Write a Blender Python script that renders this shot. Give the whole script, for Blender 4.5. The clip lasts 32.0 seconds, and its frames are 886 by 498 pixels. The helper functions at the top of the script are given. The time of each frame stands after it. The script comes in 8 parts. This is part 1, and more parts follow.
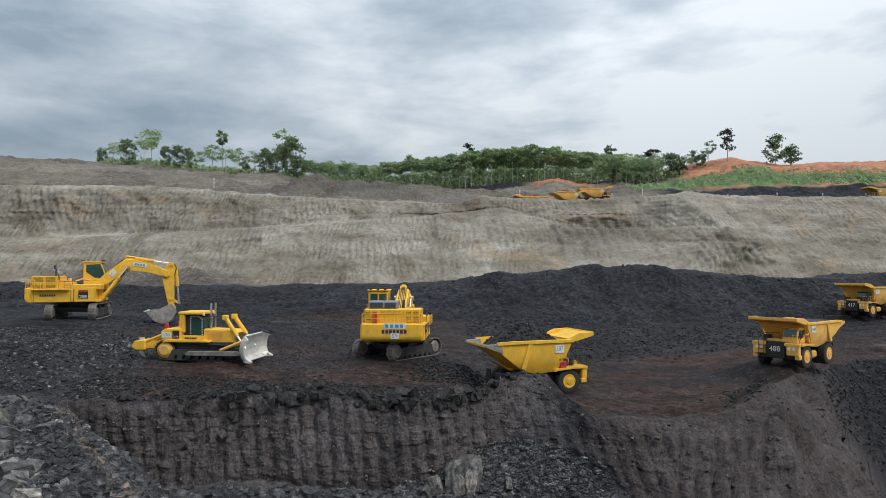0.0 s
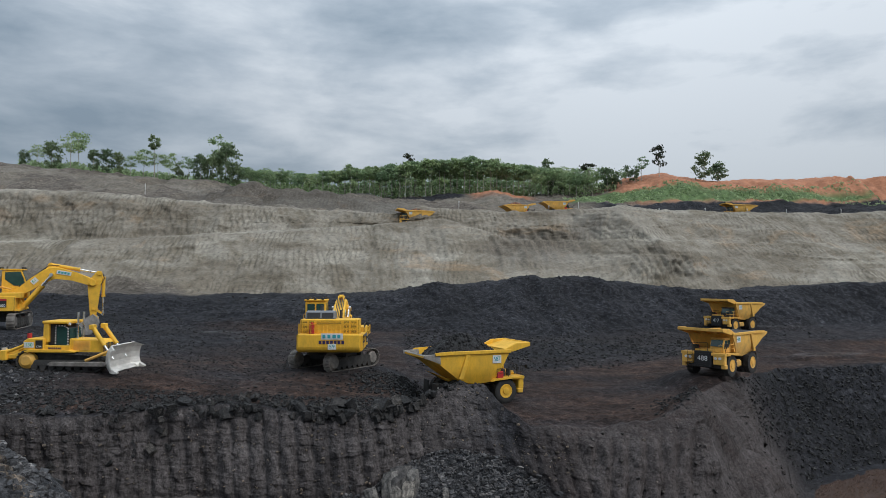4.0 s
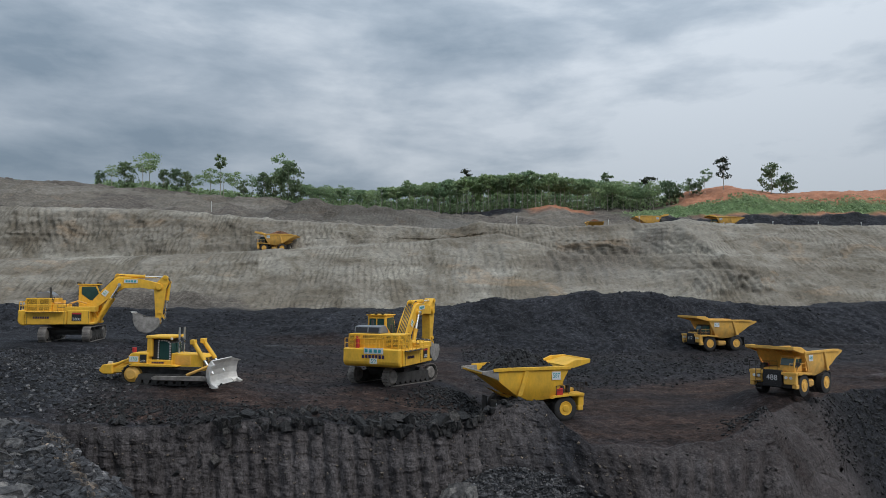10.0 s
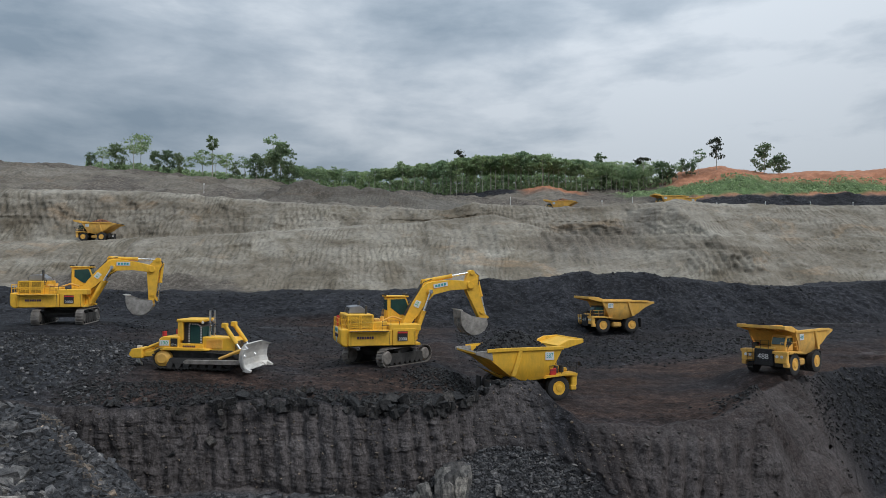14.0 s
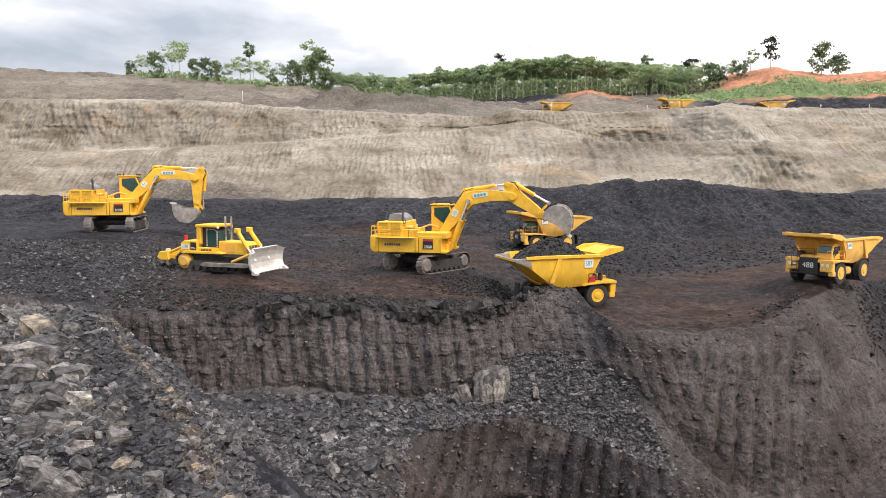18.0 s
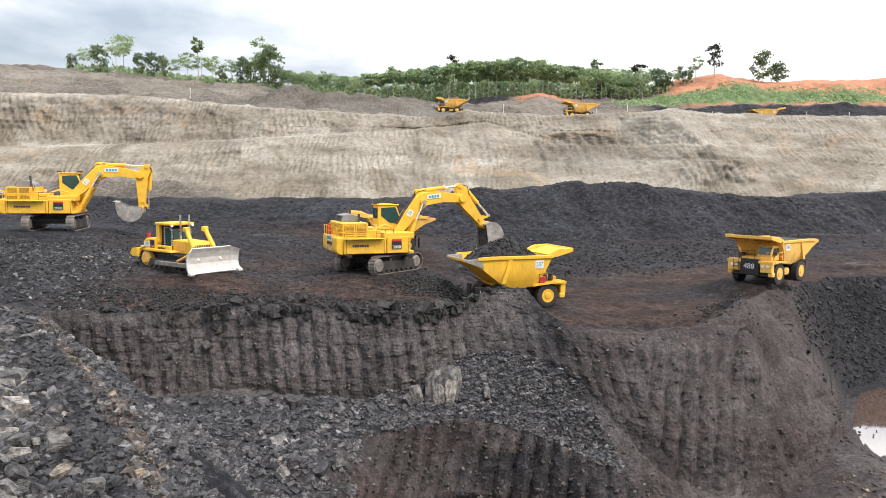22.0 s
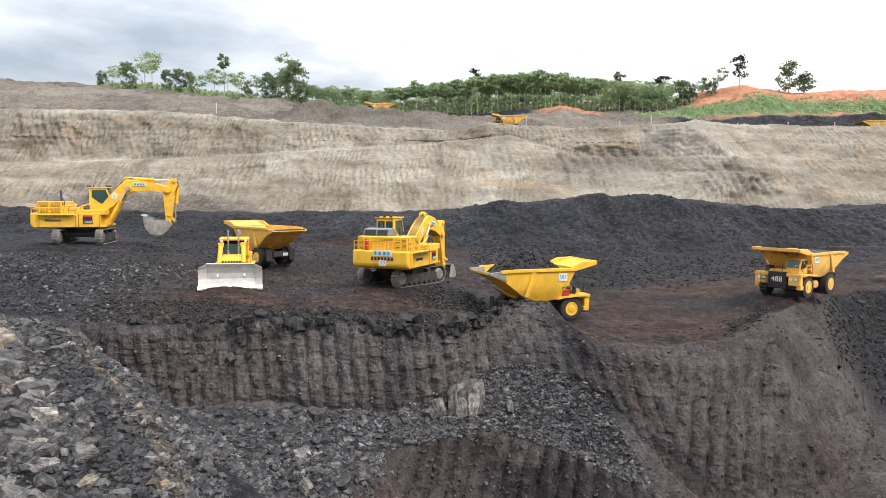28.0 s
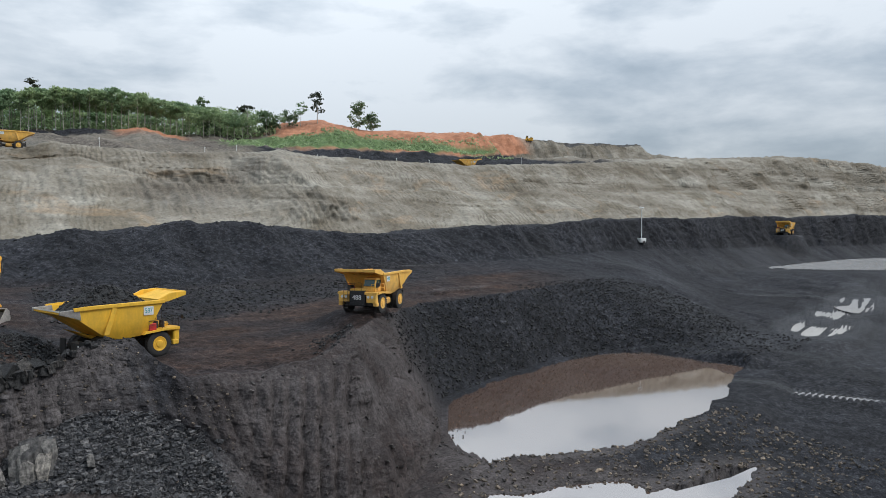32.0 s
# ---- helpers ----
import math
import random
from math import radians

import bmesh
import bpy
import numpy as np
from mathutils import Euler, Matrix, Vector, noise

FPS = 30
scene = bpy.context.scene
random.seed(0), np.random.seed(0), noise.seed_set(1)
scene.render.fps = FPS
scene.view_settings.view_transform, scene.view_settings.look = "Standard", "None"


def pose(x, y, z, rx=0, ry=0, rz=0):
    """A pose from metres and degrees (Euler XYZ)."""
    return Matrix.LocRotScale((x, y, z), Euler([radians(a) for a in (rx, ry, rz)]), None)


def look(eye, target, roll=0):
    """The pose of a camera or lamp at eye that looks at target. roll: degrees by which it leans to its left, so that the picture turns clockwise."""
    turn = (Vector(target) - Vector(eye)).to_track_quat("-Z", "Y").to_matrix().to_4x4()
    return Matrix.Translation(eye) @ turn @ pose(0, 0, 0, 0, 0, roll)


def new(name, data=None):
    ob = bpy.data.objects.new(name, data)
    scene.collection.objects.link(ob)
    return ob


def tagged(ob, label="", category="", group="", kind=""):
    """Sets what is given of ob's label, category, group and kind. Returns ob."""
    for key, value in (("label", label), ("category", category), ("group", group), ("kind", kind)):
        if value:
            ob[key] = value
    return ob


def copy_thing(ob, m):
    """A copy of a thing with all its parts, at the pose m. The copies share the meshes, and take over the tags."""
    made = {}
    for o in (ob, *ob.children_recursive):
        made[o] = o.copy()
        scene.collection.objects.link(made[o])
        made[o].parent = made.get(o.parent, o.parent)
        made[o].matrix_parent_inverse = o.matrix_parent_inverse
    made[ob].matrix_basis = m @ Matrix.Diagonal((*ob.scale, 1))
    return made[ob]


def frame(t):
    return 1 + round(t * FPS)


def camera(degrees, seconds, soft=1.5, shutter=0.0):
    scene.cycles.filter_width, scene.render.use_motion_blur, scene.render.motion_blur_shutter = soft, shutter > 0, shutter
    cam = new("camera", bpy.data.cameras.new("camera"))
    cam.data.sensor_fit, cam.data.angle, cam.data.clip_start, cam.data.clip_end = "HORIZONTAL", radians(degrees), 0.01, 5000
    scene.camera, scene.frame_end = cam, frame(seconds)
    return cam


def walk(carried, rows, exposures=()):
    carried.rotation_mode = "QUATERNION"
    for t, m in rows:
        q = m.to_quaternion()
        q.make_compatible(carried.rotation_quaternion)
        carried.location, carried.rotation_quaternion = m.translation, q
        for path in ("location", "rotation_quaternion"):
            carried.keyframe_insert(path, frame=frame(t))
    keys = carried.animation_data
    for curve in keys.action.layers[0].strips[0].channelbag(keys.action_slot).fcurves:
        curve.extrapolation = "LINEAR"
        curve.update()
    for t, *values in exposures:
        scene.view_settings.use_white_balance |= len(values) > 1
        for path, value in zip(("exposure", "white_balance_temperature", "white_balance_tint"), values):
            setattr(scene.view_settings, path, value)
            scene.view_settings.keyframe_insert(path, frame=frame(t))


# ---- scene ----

# ---------------------------------------------------------------- camera
EYE = (0.0, 0.0, 9.2)
cam = camera(64.9, 32.0, soft=0.75)
ROWS = [  # seconds, yaw, pitch, roll in degrees
    (0.0, -0.0, 1.6, 0.0), (0.5, 0.24, 1.84, -0.02), (1.0, 0.43, 1.78, 0.08), (1.5, 0.54, 1.75, 0.14),
    (2.0, 0.94, 1.78, 0.28), (2.5, 0.91, 1.67, 0.3), (3.0, -0.19, 1.51, 0.04), (3.5, -4.73, 1.91, -0.35),
    (5.5, -5.25, 3.79, -0.35), (6.0, -4.72, 4.0, -0.25), (6.5, -4.27, 3.92, -0.47), (7.0, -4.11, 3.85, -0.57),
    (7.5, -2.86, 3.62, -0.57), (8.0, -0.53, 3.9, -0.4), (8.5, 1.73, 4.06, -0.39), (9.0, 1.42, 3.88, -0.37),
    (9.5, 0.23, 3.74, -0.4), (10.0, -0.28, 3.68, -0.48), (10.5, -0.26, 3.82, -0.48), (11.0, -0.3, 3.91, -0.41),
    (11.5, -0.39, 3.92, -0.51), (12.0, -0.5, 4.17, -0.61), (12.5, -0.45, 4.02, -0.49), (13.0, -0.4, 4.11, -0.43),
    (13.5, -0.38, 3.54, -0.46), (14.0, -0.79, 2.14, -0.25), (14.5, -1.25, 1.38, -0.09), (16.5, -0.86, -1.17, 0.11),
    (17.0, 1.79, -2.15, 0.18), (17.5, 3.11, -3.86, 0.31), (18.0, 2.43, -5.42, -0.09), (18.5, 1.39, -5.39, -0.46),
    (19.0, 0.38, -5.22, -0.48), (19.5, 3.21, -5.62, -0.44), (20.0, 6.22, -5.9, -0.51), (20.5, 4.6, -5.81, -0.57),
    (21.0, 1.36, -5.49, -0.56), (21.5, -0.87, -5.25, -0.43), (22.0, -1.47, -5.35, -0.63), (22.5, -0.65, -5.11, -0.29),
    (23.0, -0.33, -4.82, -0.36), (23.5, 0.05, -4.44, -0.44), (24.0, 0.51, -4.5, -0.52), (24.5, 0.91, -4.71, -0.59),
    (25.0, 1.17, -4.71, -0.61), (25.5, 1.17, -4.73, -0.75), (27.5, 0.49, -4.18, -0.47), (28.0, 0.39, -4.31, -0.42),
    (28.5, 0.19, -5.36, -0.61), (29.0, 0.38, -5.97, -0.81), (29.5, -1.02, -4.96, -1.15), (30.0, -5.15, -2.96, -1.33),
    (30.5, -12.42, -2.04, -1.03), (31.0, -22.3, -2.02, -0.71), (31.5, -29.4, -1.98, -0.76), (32.0, -32.46, -1.98, 0.04),
]
walk(cam, [(t, pose(*EYE, 90 + p, r, y)) for t, y, p, r in ROWS],
     exposures=[(0, 0.46, 6380, 10), (2.5, 0.42, 6380, 10), (3.5, 0.28, 6300, 10), (5.5, 0.06, 6150, 10), (13.0, 0.06, 6150, 10), (14.5, 0.2, 6250, 10), (16.5, 0.4, 6350, 11), (17.0, 0.54, 6480, 12),
                (17.5, 1.0, 6850, 16), (18.0, 1.28, 7100, 19), (19.5, 1.35, 7050, 18), (20.5, 1.38, 6900, 16), (28.0, 1.3, 6850, 15), (29.5, 1.22, 6800, 14), (30.2, 1.1, 6700, 13), (31.0, 0.88, 6450, 11), (31.5, 0.68, 6300, 10), (32.0, 0.5, 6250, 10)])

# ---------------------------------------------------------------- sky and sun
SUN_AZ, SUN_EL = 128.0, 52.0      # degrees, clockwise from +y, and above the horizon


def link(nt, a, b):
    nt.links.new(a, b)


def build_world():
    world = bpy.data.worlds.new("overcast_sky")
    scene.world = world
    world.use_nodes = True
    nt = world.node_tree
    nt.nodes.clear()
    N = nt.nodes.new

    def math_node(op, a, b=None, clamp=False):
        n = N("ShaderNodeMath")
        n.operation, n.use_clamp = op, clamp
        for i, v in enumerate((a, b)):
            if v is None:
                continue
            if isinstance(v, (int, float)):
                n.inputs[i].default_value = v
            else:
                link(nt, v, n.inputs[i])
        return n.outputs[0]

    tc = N("ShaderNodeTexCoord")
    sep = N("ShaderNodeSeparateXYZ")
    link(nt, tc.outputs["Generated"], sep.inputs[0])
    comb = N("ShaderNodeCombineXYZ")
    link(nt, sep.outputs[0], comb.inputs[0])
    link(nt, sep.outputs[1], comb.inputs[1])
    link(nt, math_node("MULTIPLY", math_node("MAXIMUM", sep.outputs[2], 0.0), 3.0), comb.inputs[2])

    def cloud(scale, detail, rough, dist, off, stretch=(1, 1, 1)):
        mp = N("ShaderNodeMapping")
        mp.inputs["Location"].default_value = off
        mp.inputs["Scale"].default_value = stretch
        link(nt, comb.outputs[0], mp.inputs[0])
        tx = N("ShaderNodeTexNoise")
        tx.inputs["Scale"].default_value, tx.inputs["Detail"].default_value = scale, detail
        tx.inputs["Roughness"].default_value, tx.inputs["Distortion"].default_value = rough, dist
        link(nt, mp.outputs[0], tx.inputs["Vector"])
        return tx.outputs["Fac"]

    big = cloud(1.7, 4, 0.5, 0.0, (3.1, 1.7, 0))
    small = cloud(6.0, 7, 0.56, 0.15, (0.4, 5.2, 0))
    mixn = math_node("ADD", math_node("MULTIPLY", big, 0.52), math_node("MULTIPLY", small, 0.48))

    def bank(az, el, sharp, amount):
        """A thicker or thinner part of the cloud deck round a direction."""
        a, e = radians(az), radians(el)
        dn = N("ShaderNodeVectorMath")
        dn.operation = "DOT_PRODUCT"
        dn.inputs[1].default_value = (math.sin(a) * math.cos(e), math.cos(a) * math.cos(e), math.sin(e))
        link(nt, tc.outputs["Generated"], dn.inputs[0])
        return math_node("MULTIPLY", math_node("POWER", math_node("MAXIMUM", dn.outputs["Value"], 0.0), sharp), amount)

    for az, el, sharp, amount in ((-30, 19, 60.0, -0.12), (44, 14, 60.0, -0.05), (66, 8, 40.0, -0.03), (4, 24, 90.0, -0.05), (18, 12, 25.0, 0.06), (46, 18, 9.0, 0.10)):
        mixn = math_node("ADD", mixn, bank(az, el, sharp, amount))
    ramp = N("ShaderNodeValToRGB")
    els = ramp.color_ramp.elements
    els[0].position, els[0].color = 0.34, (0.23, 0.285, 0.335, 1)
    els[1].position, els[1].color = 0.62, (0.60, 0.635, 0.66, 1)
    mid = els.new(0.49)
    mid.color = (0.39, 0.44, 0.485, 1)
    link(nt, mixn, ramp.inputs[0])

    # the veiled sun brightens the cloud deck around it
    a, e = radians(20), radians(17)
    sundir = (math.sin(a) * math.cos(e), math.cos(a) * math.cos(e), math.sin(e))
    dot = N("ShaderNodeVectorMath")
    dot.operation = "DOT_PRODUCT"
    dot.inputs[1].default_value = sundir
    link(nt, tc.outputs["Generated"], dot.inputs[0])
    halo = math_node("POWER", math_node("MAXIMUM", dot.outputs["Value"], 0.0), 14.0)
    glow = math_node("ADD", math_node("ADD", math_node("MULTIPLY", halo, 0.12), 0.74), math_node("MULTIPLY", math_node("MAXIMUM", sep.outputs[2], 0.0), 1.9))
    sky = N("ShaderNodeTexSky")
    sky.sky_type, sky.sun_disc = "NISHITA", False
    sky.sun_elevation, sky.sun_rotation = radians(SUN_EL), radians(SUN_AZ)
    blue = N("ShaderNodeVectorMath")
    blue.operation = "SCALE"
    blue.inputs["Scale"].default_value = 0.09
    link(nt, sky.outputs[0], blue.inputs[0])
    mul = N("ShaderNodeVectorMath")
    mul.operation = "SCALE"
    link(nt, ramp.outputs[0], mul.inputs[0])
    link(nt, glow, mul.inputs["Scale"])
    mix = N("ShaderNodeMixRGB")
    mix.inputs[0].default_value = 0.9
    link(nt, blue.outputs[0], mix.inputs[1])
    link(nt, mul.outputs[0], mix.inputs[2])
    bg = N("ShaderNodeBackground")
    bg.inputs["Strength"].default_value = 0.8
    link(nt, mix.outputs[0], bg.inputs["Color"])
    out = N("ShaderNodeOutputWorld")
    link(nt, bg.outputs[0], out.inputs[0])


build_world()
sun_data = bpy.data.lights.new("sun", "SUN")
sun_data.energy, sun_data.angle, sun_data.color = 1.35, radians(30), (1.0, 0.95, 0.88)
sun = new("sun", sun_data)
_a, _e = radians(SUN_AZ), radians(SUN_EL)
_s = Vector((math.sin(_a) * math.cos(_e), math.cos(_a) * math.cos(_e), math.sin(_e)))
sun.matrix_world = look(_s * 400, (0, 0, 0))

# ---------------------------------------------------------------- materials
def material(name, build):
    m = bpy.data.materials.new(name)
    m.use_nodes = True
    nt = m.node_tree
    b = nt.nodes["Principled BSDF"]
    build(nt, b)
    return m


def noise_tex(nt, scale, detail=4, rough=0.55, coord="Object", stretch=None, dist=0.0):
    tc = nt.nodes.new("ShaderNodeTexCoord")
    n = nt.nodes.new("ShaderNodeTexNoise")
    n.inputs["Scale"].default_value, n.inputs["Detail"].default_value = scale, detail
    n.inputs["Roughness"].default_value, n.inputs["Distortion"].default_value = rough, dist
    src = tc.outputs[coord]
    if stretch:
        mp = nt.nodes.new("ShaderNodeMapping")
        mp.inputs["Scale"].default_value = stretch
        link(nt, src, mp.inputs[0])
        src = mp.outputs[0]
    link(nt, src, n.inputs["Vector"])
    return n.outputs["Fac"]


def ramp_of(nt, fac, stops):
    r = nt.nodes.new("ShaderNodeValToRGB")
    e = r.color_ramp.elements
    e[0].position, e[0].color = stops[0][0], (*stops[0][1], 1)
    e[1].position, e[1].color = stops[-1][0], (*stops[-1][1], 1)
    for p, c in stops[1:-1]:
        e.new(p).color = (*c, 1)
    link(nt, fac, r.inputs[0])
    return r.outputs[0]


def mix_rgb(nt, fac, a, b, mode="MIX"):
    m = nt.nodes.new("ShaderNodeMixRGB")
    m.blend_type = mode
    for i, v in enumerate((fac, a, b)):
        if isinstance(v, (int, float)):
            m.inputs[i].default_value = v
        elif isinstance(v, tuple):
            m.inputs[i].default_value = (*v, 1)
        else:
            link(nt, v, m.inputs[i])
    return m.outputs[0]


def bump_of(nt, b, height, strength=0.4, dist=0.1):
    n = nt.nodes.new("ShaderNodeBump")
    n.inputs["Strength"].default_value, n.inputs["Distance"].default_value = strength, dist
    link(nt, height, n.inputs["Height"])
    link(nt, n.outputs[0], b.inputs["Normal"])


def attr(nt, name):
    a = nt.nodes.new("ShaderNodeAttribute")
    a.attribute_name = name
    return a.outputs["Fac"]


def ground_shader(nt, b):
    """Coal, haul-road dirt, grey clay, orange soil and grass, blended by the zones of the sheet."""
    def times(c, fac, stops, amount=1.0):
        return mix_rgb(nt, amount, c, ramp_of(nt, fac, [(p, (v, v * 0.995, v * 0.985)) for p, v in stops]), "MULTIPLY")

    big, fine = noise_tex(nt, 0.09, 5), noise_tex(nt, 1.6, 4, 0.72)
    grit = noise_tex(nt, 5.0, 2, 0.7)
    patchy = noise_tex(nt, 0.28, 6, 0.65, dist=0.5)
    speck = noise_tex(nt, 6.0, 2.0, 0.8)
    spk = [(0.36, 0.45), (0.48, 0.9), (0.58, 1.2), (0.70, 2.2)]
    coal = ramp_of(nt, fine, [(0.36, (0.0062, 0.0067, 0.0088)), (0.5, (0.0132, 0.0140, 0.0178)), (0.66, (0.042, 0.0435, 0.051))])
    coal = times(coal, big, [(0.35, 0.72), (0.65, 1.4)])
    coal = times(times(coal, speck, spk), patchy, [(0.35, 0.75), (0.65, 1.3)])
    dirt = ramp_of(nt, fine, [(0.34, (0.019, 0.0112, 0.0090)), (0.5, (0.035, 0.0215, 0.0170)), (0.68, (0.066, 0.042, 0.034))])
    dirt = times(dirt, noise_tex(nt, 0.5, 5, 0.7, stretch=(0.35, 1.6, 1)), [(0.36, 0.6), (0.5, 1.0), (0.66, 1.5)])
    dirt = times(times(dirt, grit, [(0.36, 0.6), (0.5, 1.0), (0.66, 1.6)]), patchy, [(0.36, 0.7), (0.62, 1.2)])
    # cut rock: tooth scratches down the face, cross joints, pale chips
    rock = ramp_of(nt, noise_tex(nt, 0.45, 7, 0.66), [(0.33, (0.059, 0.053, 0.053)), (0.5, (0.078, 0.070, 0.071)), (0.67, (0.103, 0.094, 0.095))])
    rock = times(rock, noise_tex(nt, 3.4, 3, 0.7, stretch=(1, 1, 0.13), dist=0.3), [(0.34, 0.55), (0.47, 0.95), (0.62, 1.35)])
    rock = times(rock, noise_tex(nt, 1.5, 4, 0.7, stretch=(0.25, 0.25, 2.2), dist=0.5), [(0.33, 0.55), (0.42, 0.98), (0.7, 1.18)])
    rock = times(rock, speck, [(0.33, 0.55), (0.44, 0.93), (0.58, 1.08), (0.72, 1.5)])
    shale = ramp_of(nt, fine, [(0.3, (0.022, 0.0235, 0.027)), (0.52, (0.046, 0.048, 0.053)), (0.75, (0.105, 0.107, 0.110))])
    shale = times(shale, speck, spk)
    # clay of the high wall: flat-lying beds, rain streaks, ochre stains, bucket scratches
    beds = noise_tex(nt, 0.16, 4, 0.6, stretch=(0.2, 0.2, 1.5), dist=0.3)
    clay = ramp_of(nt, beds, [(0.36, (0.176, 0.156, 0.126)), (0.45, (0.214, 0.194, 0.161)), (0.54, (0.250, 0.231, 0.196)), (0.66, (0.318, 0.300, 0.259))])
    clay = mix_rgb(nt, 1.0, clay, ramp_of(nt, noise_tex(nt, 0.07, 7, 0.7, dist=0.8), [(0.38, (1.12, 1.12, 1.12)), (0.5, (0.98, 0.97, 0.95)), (0.6, (0.70, 0.665, 0.61))]), "MULTIPLY")
    rust = ramp_of(nt, noise_tex(nt, 0.06, 6, 0.65, stretch=(1, 1, 2.2), dist=1.0), [(0.58, (0, 0, 0)), (0.68, (0.34, 0.34, 0.34))])
    clay = mix_rgb(nt, rust, clay, (0.38, 0.25, 0.14))
    # bucket-tooth marks, leaning one way or the other from patch to patch
    for turn, where in ((0.22, 0.0), (-0.16, 7.0)):
        tc = nt.nodes.new("ShaderNodeTexCoord")
        mp = nt.nodes.new("ShaderNodeMapping")
        mp.inputs["Rotation"].default_value = (0.0, turn, 0.0)
        mp.inputs["Location"].default_value = (where, where, 0.0)
        mp.inputs["Scale"].default_value = (1.0, 0.25, 1.0)
        link(nt, tc.outputs["Object"], mp.inputs[0])
        wv = nt.nodes.new("ShaderNodeTexWave")
        wv.wave_type, wv.bands_direction = "BANDS", "X"
        for key, value in (("Scale", 0.24 + 0.01 * where), ("Distortion", 9.0), ("Detail", 3.0), ("Detail Scale", 0.6), ("Detail Roughness", 0.7)):
            wv.inputs[key].default_value = value
        link(nt, mp.outputs[0], wv.inputs["Vector"])
        patch = ramp_of(nt, noise_tex(nt, 0.11 + 0.005 * where, 2, 0.5, stretch=(0.7, 0.7, 1.6)), [(0.50, (0, 0, 0)), (0.62, (0.75, 0.75, 0.75))])
        clay = times(clay, wv.outputs["Fac"], [(0.0, 0.68), (0.4, 0.98), (1.0, 1.08)], patch)
    clay = times(clay, noise_tex(nt, 1.1, 2, 0.8), [(0.30, 0.66), (0.44, 0.94), (0.56, 1.04), (0.70, 1.25)])
    orange = times(ramp_of(nt, fine, [(0.3, (0.34, 0.14, 0.075)), (0.7, (0.48, 0.235, 0.14))]), patchy, [(0.35, 0.7), (0.65, 1.15)])
    grass = times(ramp_of(nt, grit, [(0.3, (0.060, 0.098, 0.040)), (0.7, (0.145, 0.212, 0.085))]), patchy, [(0.35, 0.65), (0.65, 1.25)])
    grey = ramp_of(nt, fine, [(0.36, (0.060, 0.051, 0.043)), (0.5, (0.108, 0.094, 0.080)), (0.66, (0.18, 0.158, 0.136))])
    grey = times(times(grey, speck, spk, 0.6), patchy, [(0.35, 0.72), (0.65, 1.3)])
    c = mix_rgb(nt, attr(nt, "dirt"), coal, dirt)
    c = mix_rgb(nt, attr(nt, "shale"), c, shale)
    c = mix_rgb(nt, attr(nt, "rock"), c, rock)
    c = mix_rgb(nt, attr(nt, "clay"), c, clay)
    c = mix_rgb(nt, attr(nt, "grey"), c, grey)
    c = mix_rgb(nt, attr(nt, "orange"), c, orange)
    c = mix_rgb(nt, attr(nt, "grass"), c, grass)
    link(nt, c, b.inputs["Base Color"])
    link(nt, ramp_of(nt, attr(nt, "wet"), [(0.0, (0.85, 0.85, 0.85)), (0.6, (0.45, 0.45, 0.45)), (1.0, (0.2, 0.2, 0.2))]), b.inputs["Roughness"])
    link(nt, ramp_of(nt, attr(nt, "wet"), [(0.3, (0.2, 0.2, 0.2)), (1.0, (0.8, 0.8, 0.8))]), b.inputs["Specular IOR Level"])
    bn = nt.nodes.new("ShaderNodeBump")
    bn.inputs["Distance"].default_value = 0.28
    soft = nt.nodes.new("ShaderNodeMath")
    soft.operation = "MULTIPLY_ADD"
    soft.inputs[1].default_value, soft.inputs[2].default_value = -0.7, 0.9
    link(nt, attr(nt, "clay"), soft.inputs[0])
    link(nt, soft.outputs[0], bn.inputs["Strength"])
    link(nt, mix_rgb(nt, 0.45, fine, grit), bn.inputs["Height"])
    link(nt, bn.outputs[0], b.inputs["Normal"])


def stone_shader(dark, light, scale=1.2):
    def build(nt, b):
        f = noise_tex(nt, scale * 2.2, 4, 0.7)
        oi = nt.nodes.new("ShaderNodeObjectInfo")
        geo = nt.nodes.new("ShaderNodeNewGeometry")
        c = ramp_of(nt, f, [(0.34, tuple(v * 0.8 for v in dark)), (0.66, tuple(v * 1.15 for v in light))])
        bed = noise_tex(nt, 2.6, 4, 0.75, stretch=(1, 1, 2.4), dist=0.3)
        c = mix_rgb(nt, 1.0, c, ramp_of(nt, bed, [(0.38, (0.45, 0.45, 0.46)), (0.48, (0.95, 0.95, 0.95)), (0.62, (1.35, 1.33, 1.3))]), "MULTIPLY")
        rnd = nt.nodes.new("ShaderNodeMath")
        rnd.operation = "FRACT"
        add = nt.nodes.new("ShaderNodeMath")
        link(nt, oi.outputs["Random"], add.inputs[0])
        link(nt, geo.outputs["Random Per Island"], add.inputs[1])
        link(nt, add.outputs[0], rnd.inputs[0])
        v = ramp_of(nt, rnd.outputs[0], [(0.0, (0.34, 0.34, 0.355)), (0.55, (0.72, 0.72, 0.72)), (0.85, (1.2, 1.17, 1.12)), (1.0, (1.9, 1.8, 1.65))])
        link(nt, mix_rgb(nt, 1.0, c, v, "MULTIPLY"), b.inputs["Base Color"])
        b.inputs["Roughness"].default_value = 0.75
        bump_of(nt, b, mix_rgb(nt, 0.5, noise_tex(nt, 6, 3, 0.75), bed), 1.0, 0.2)
    return build


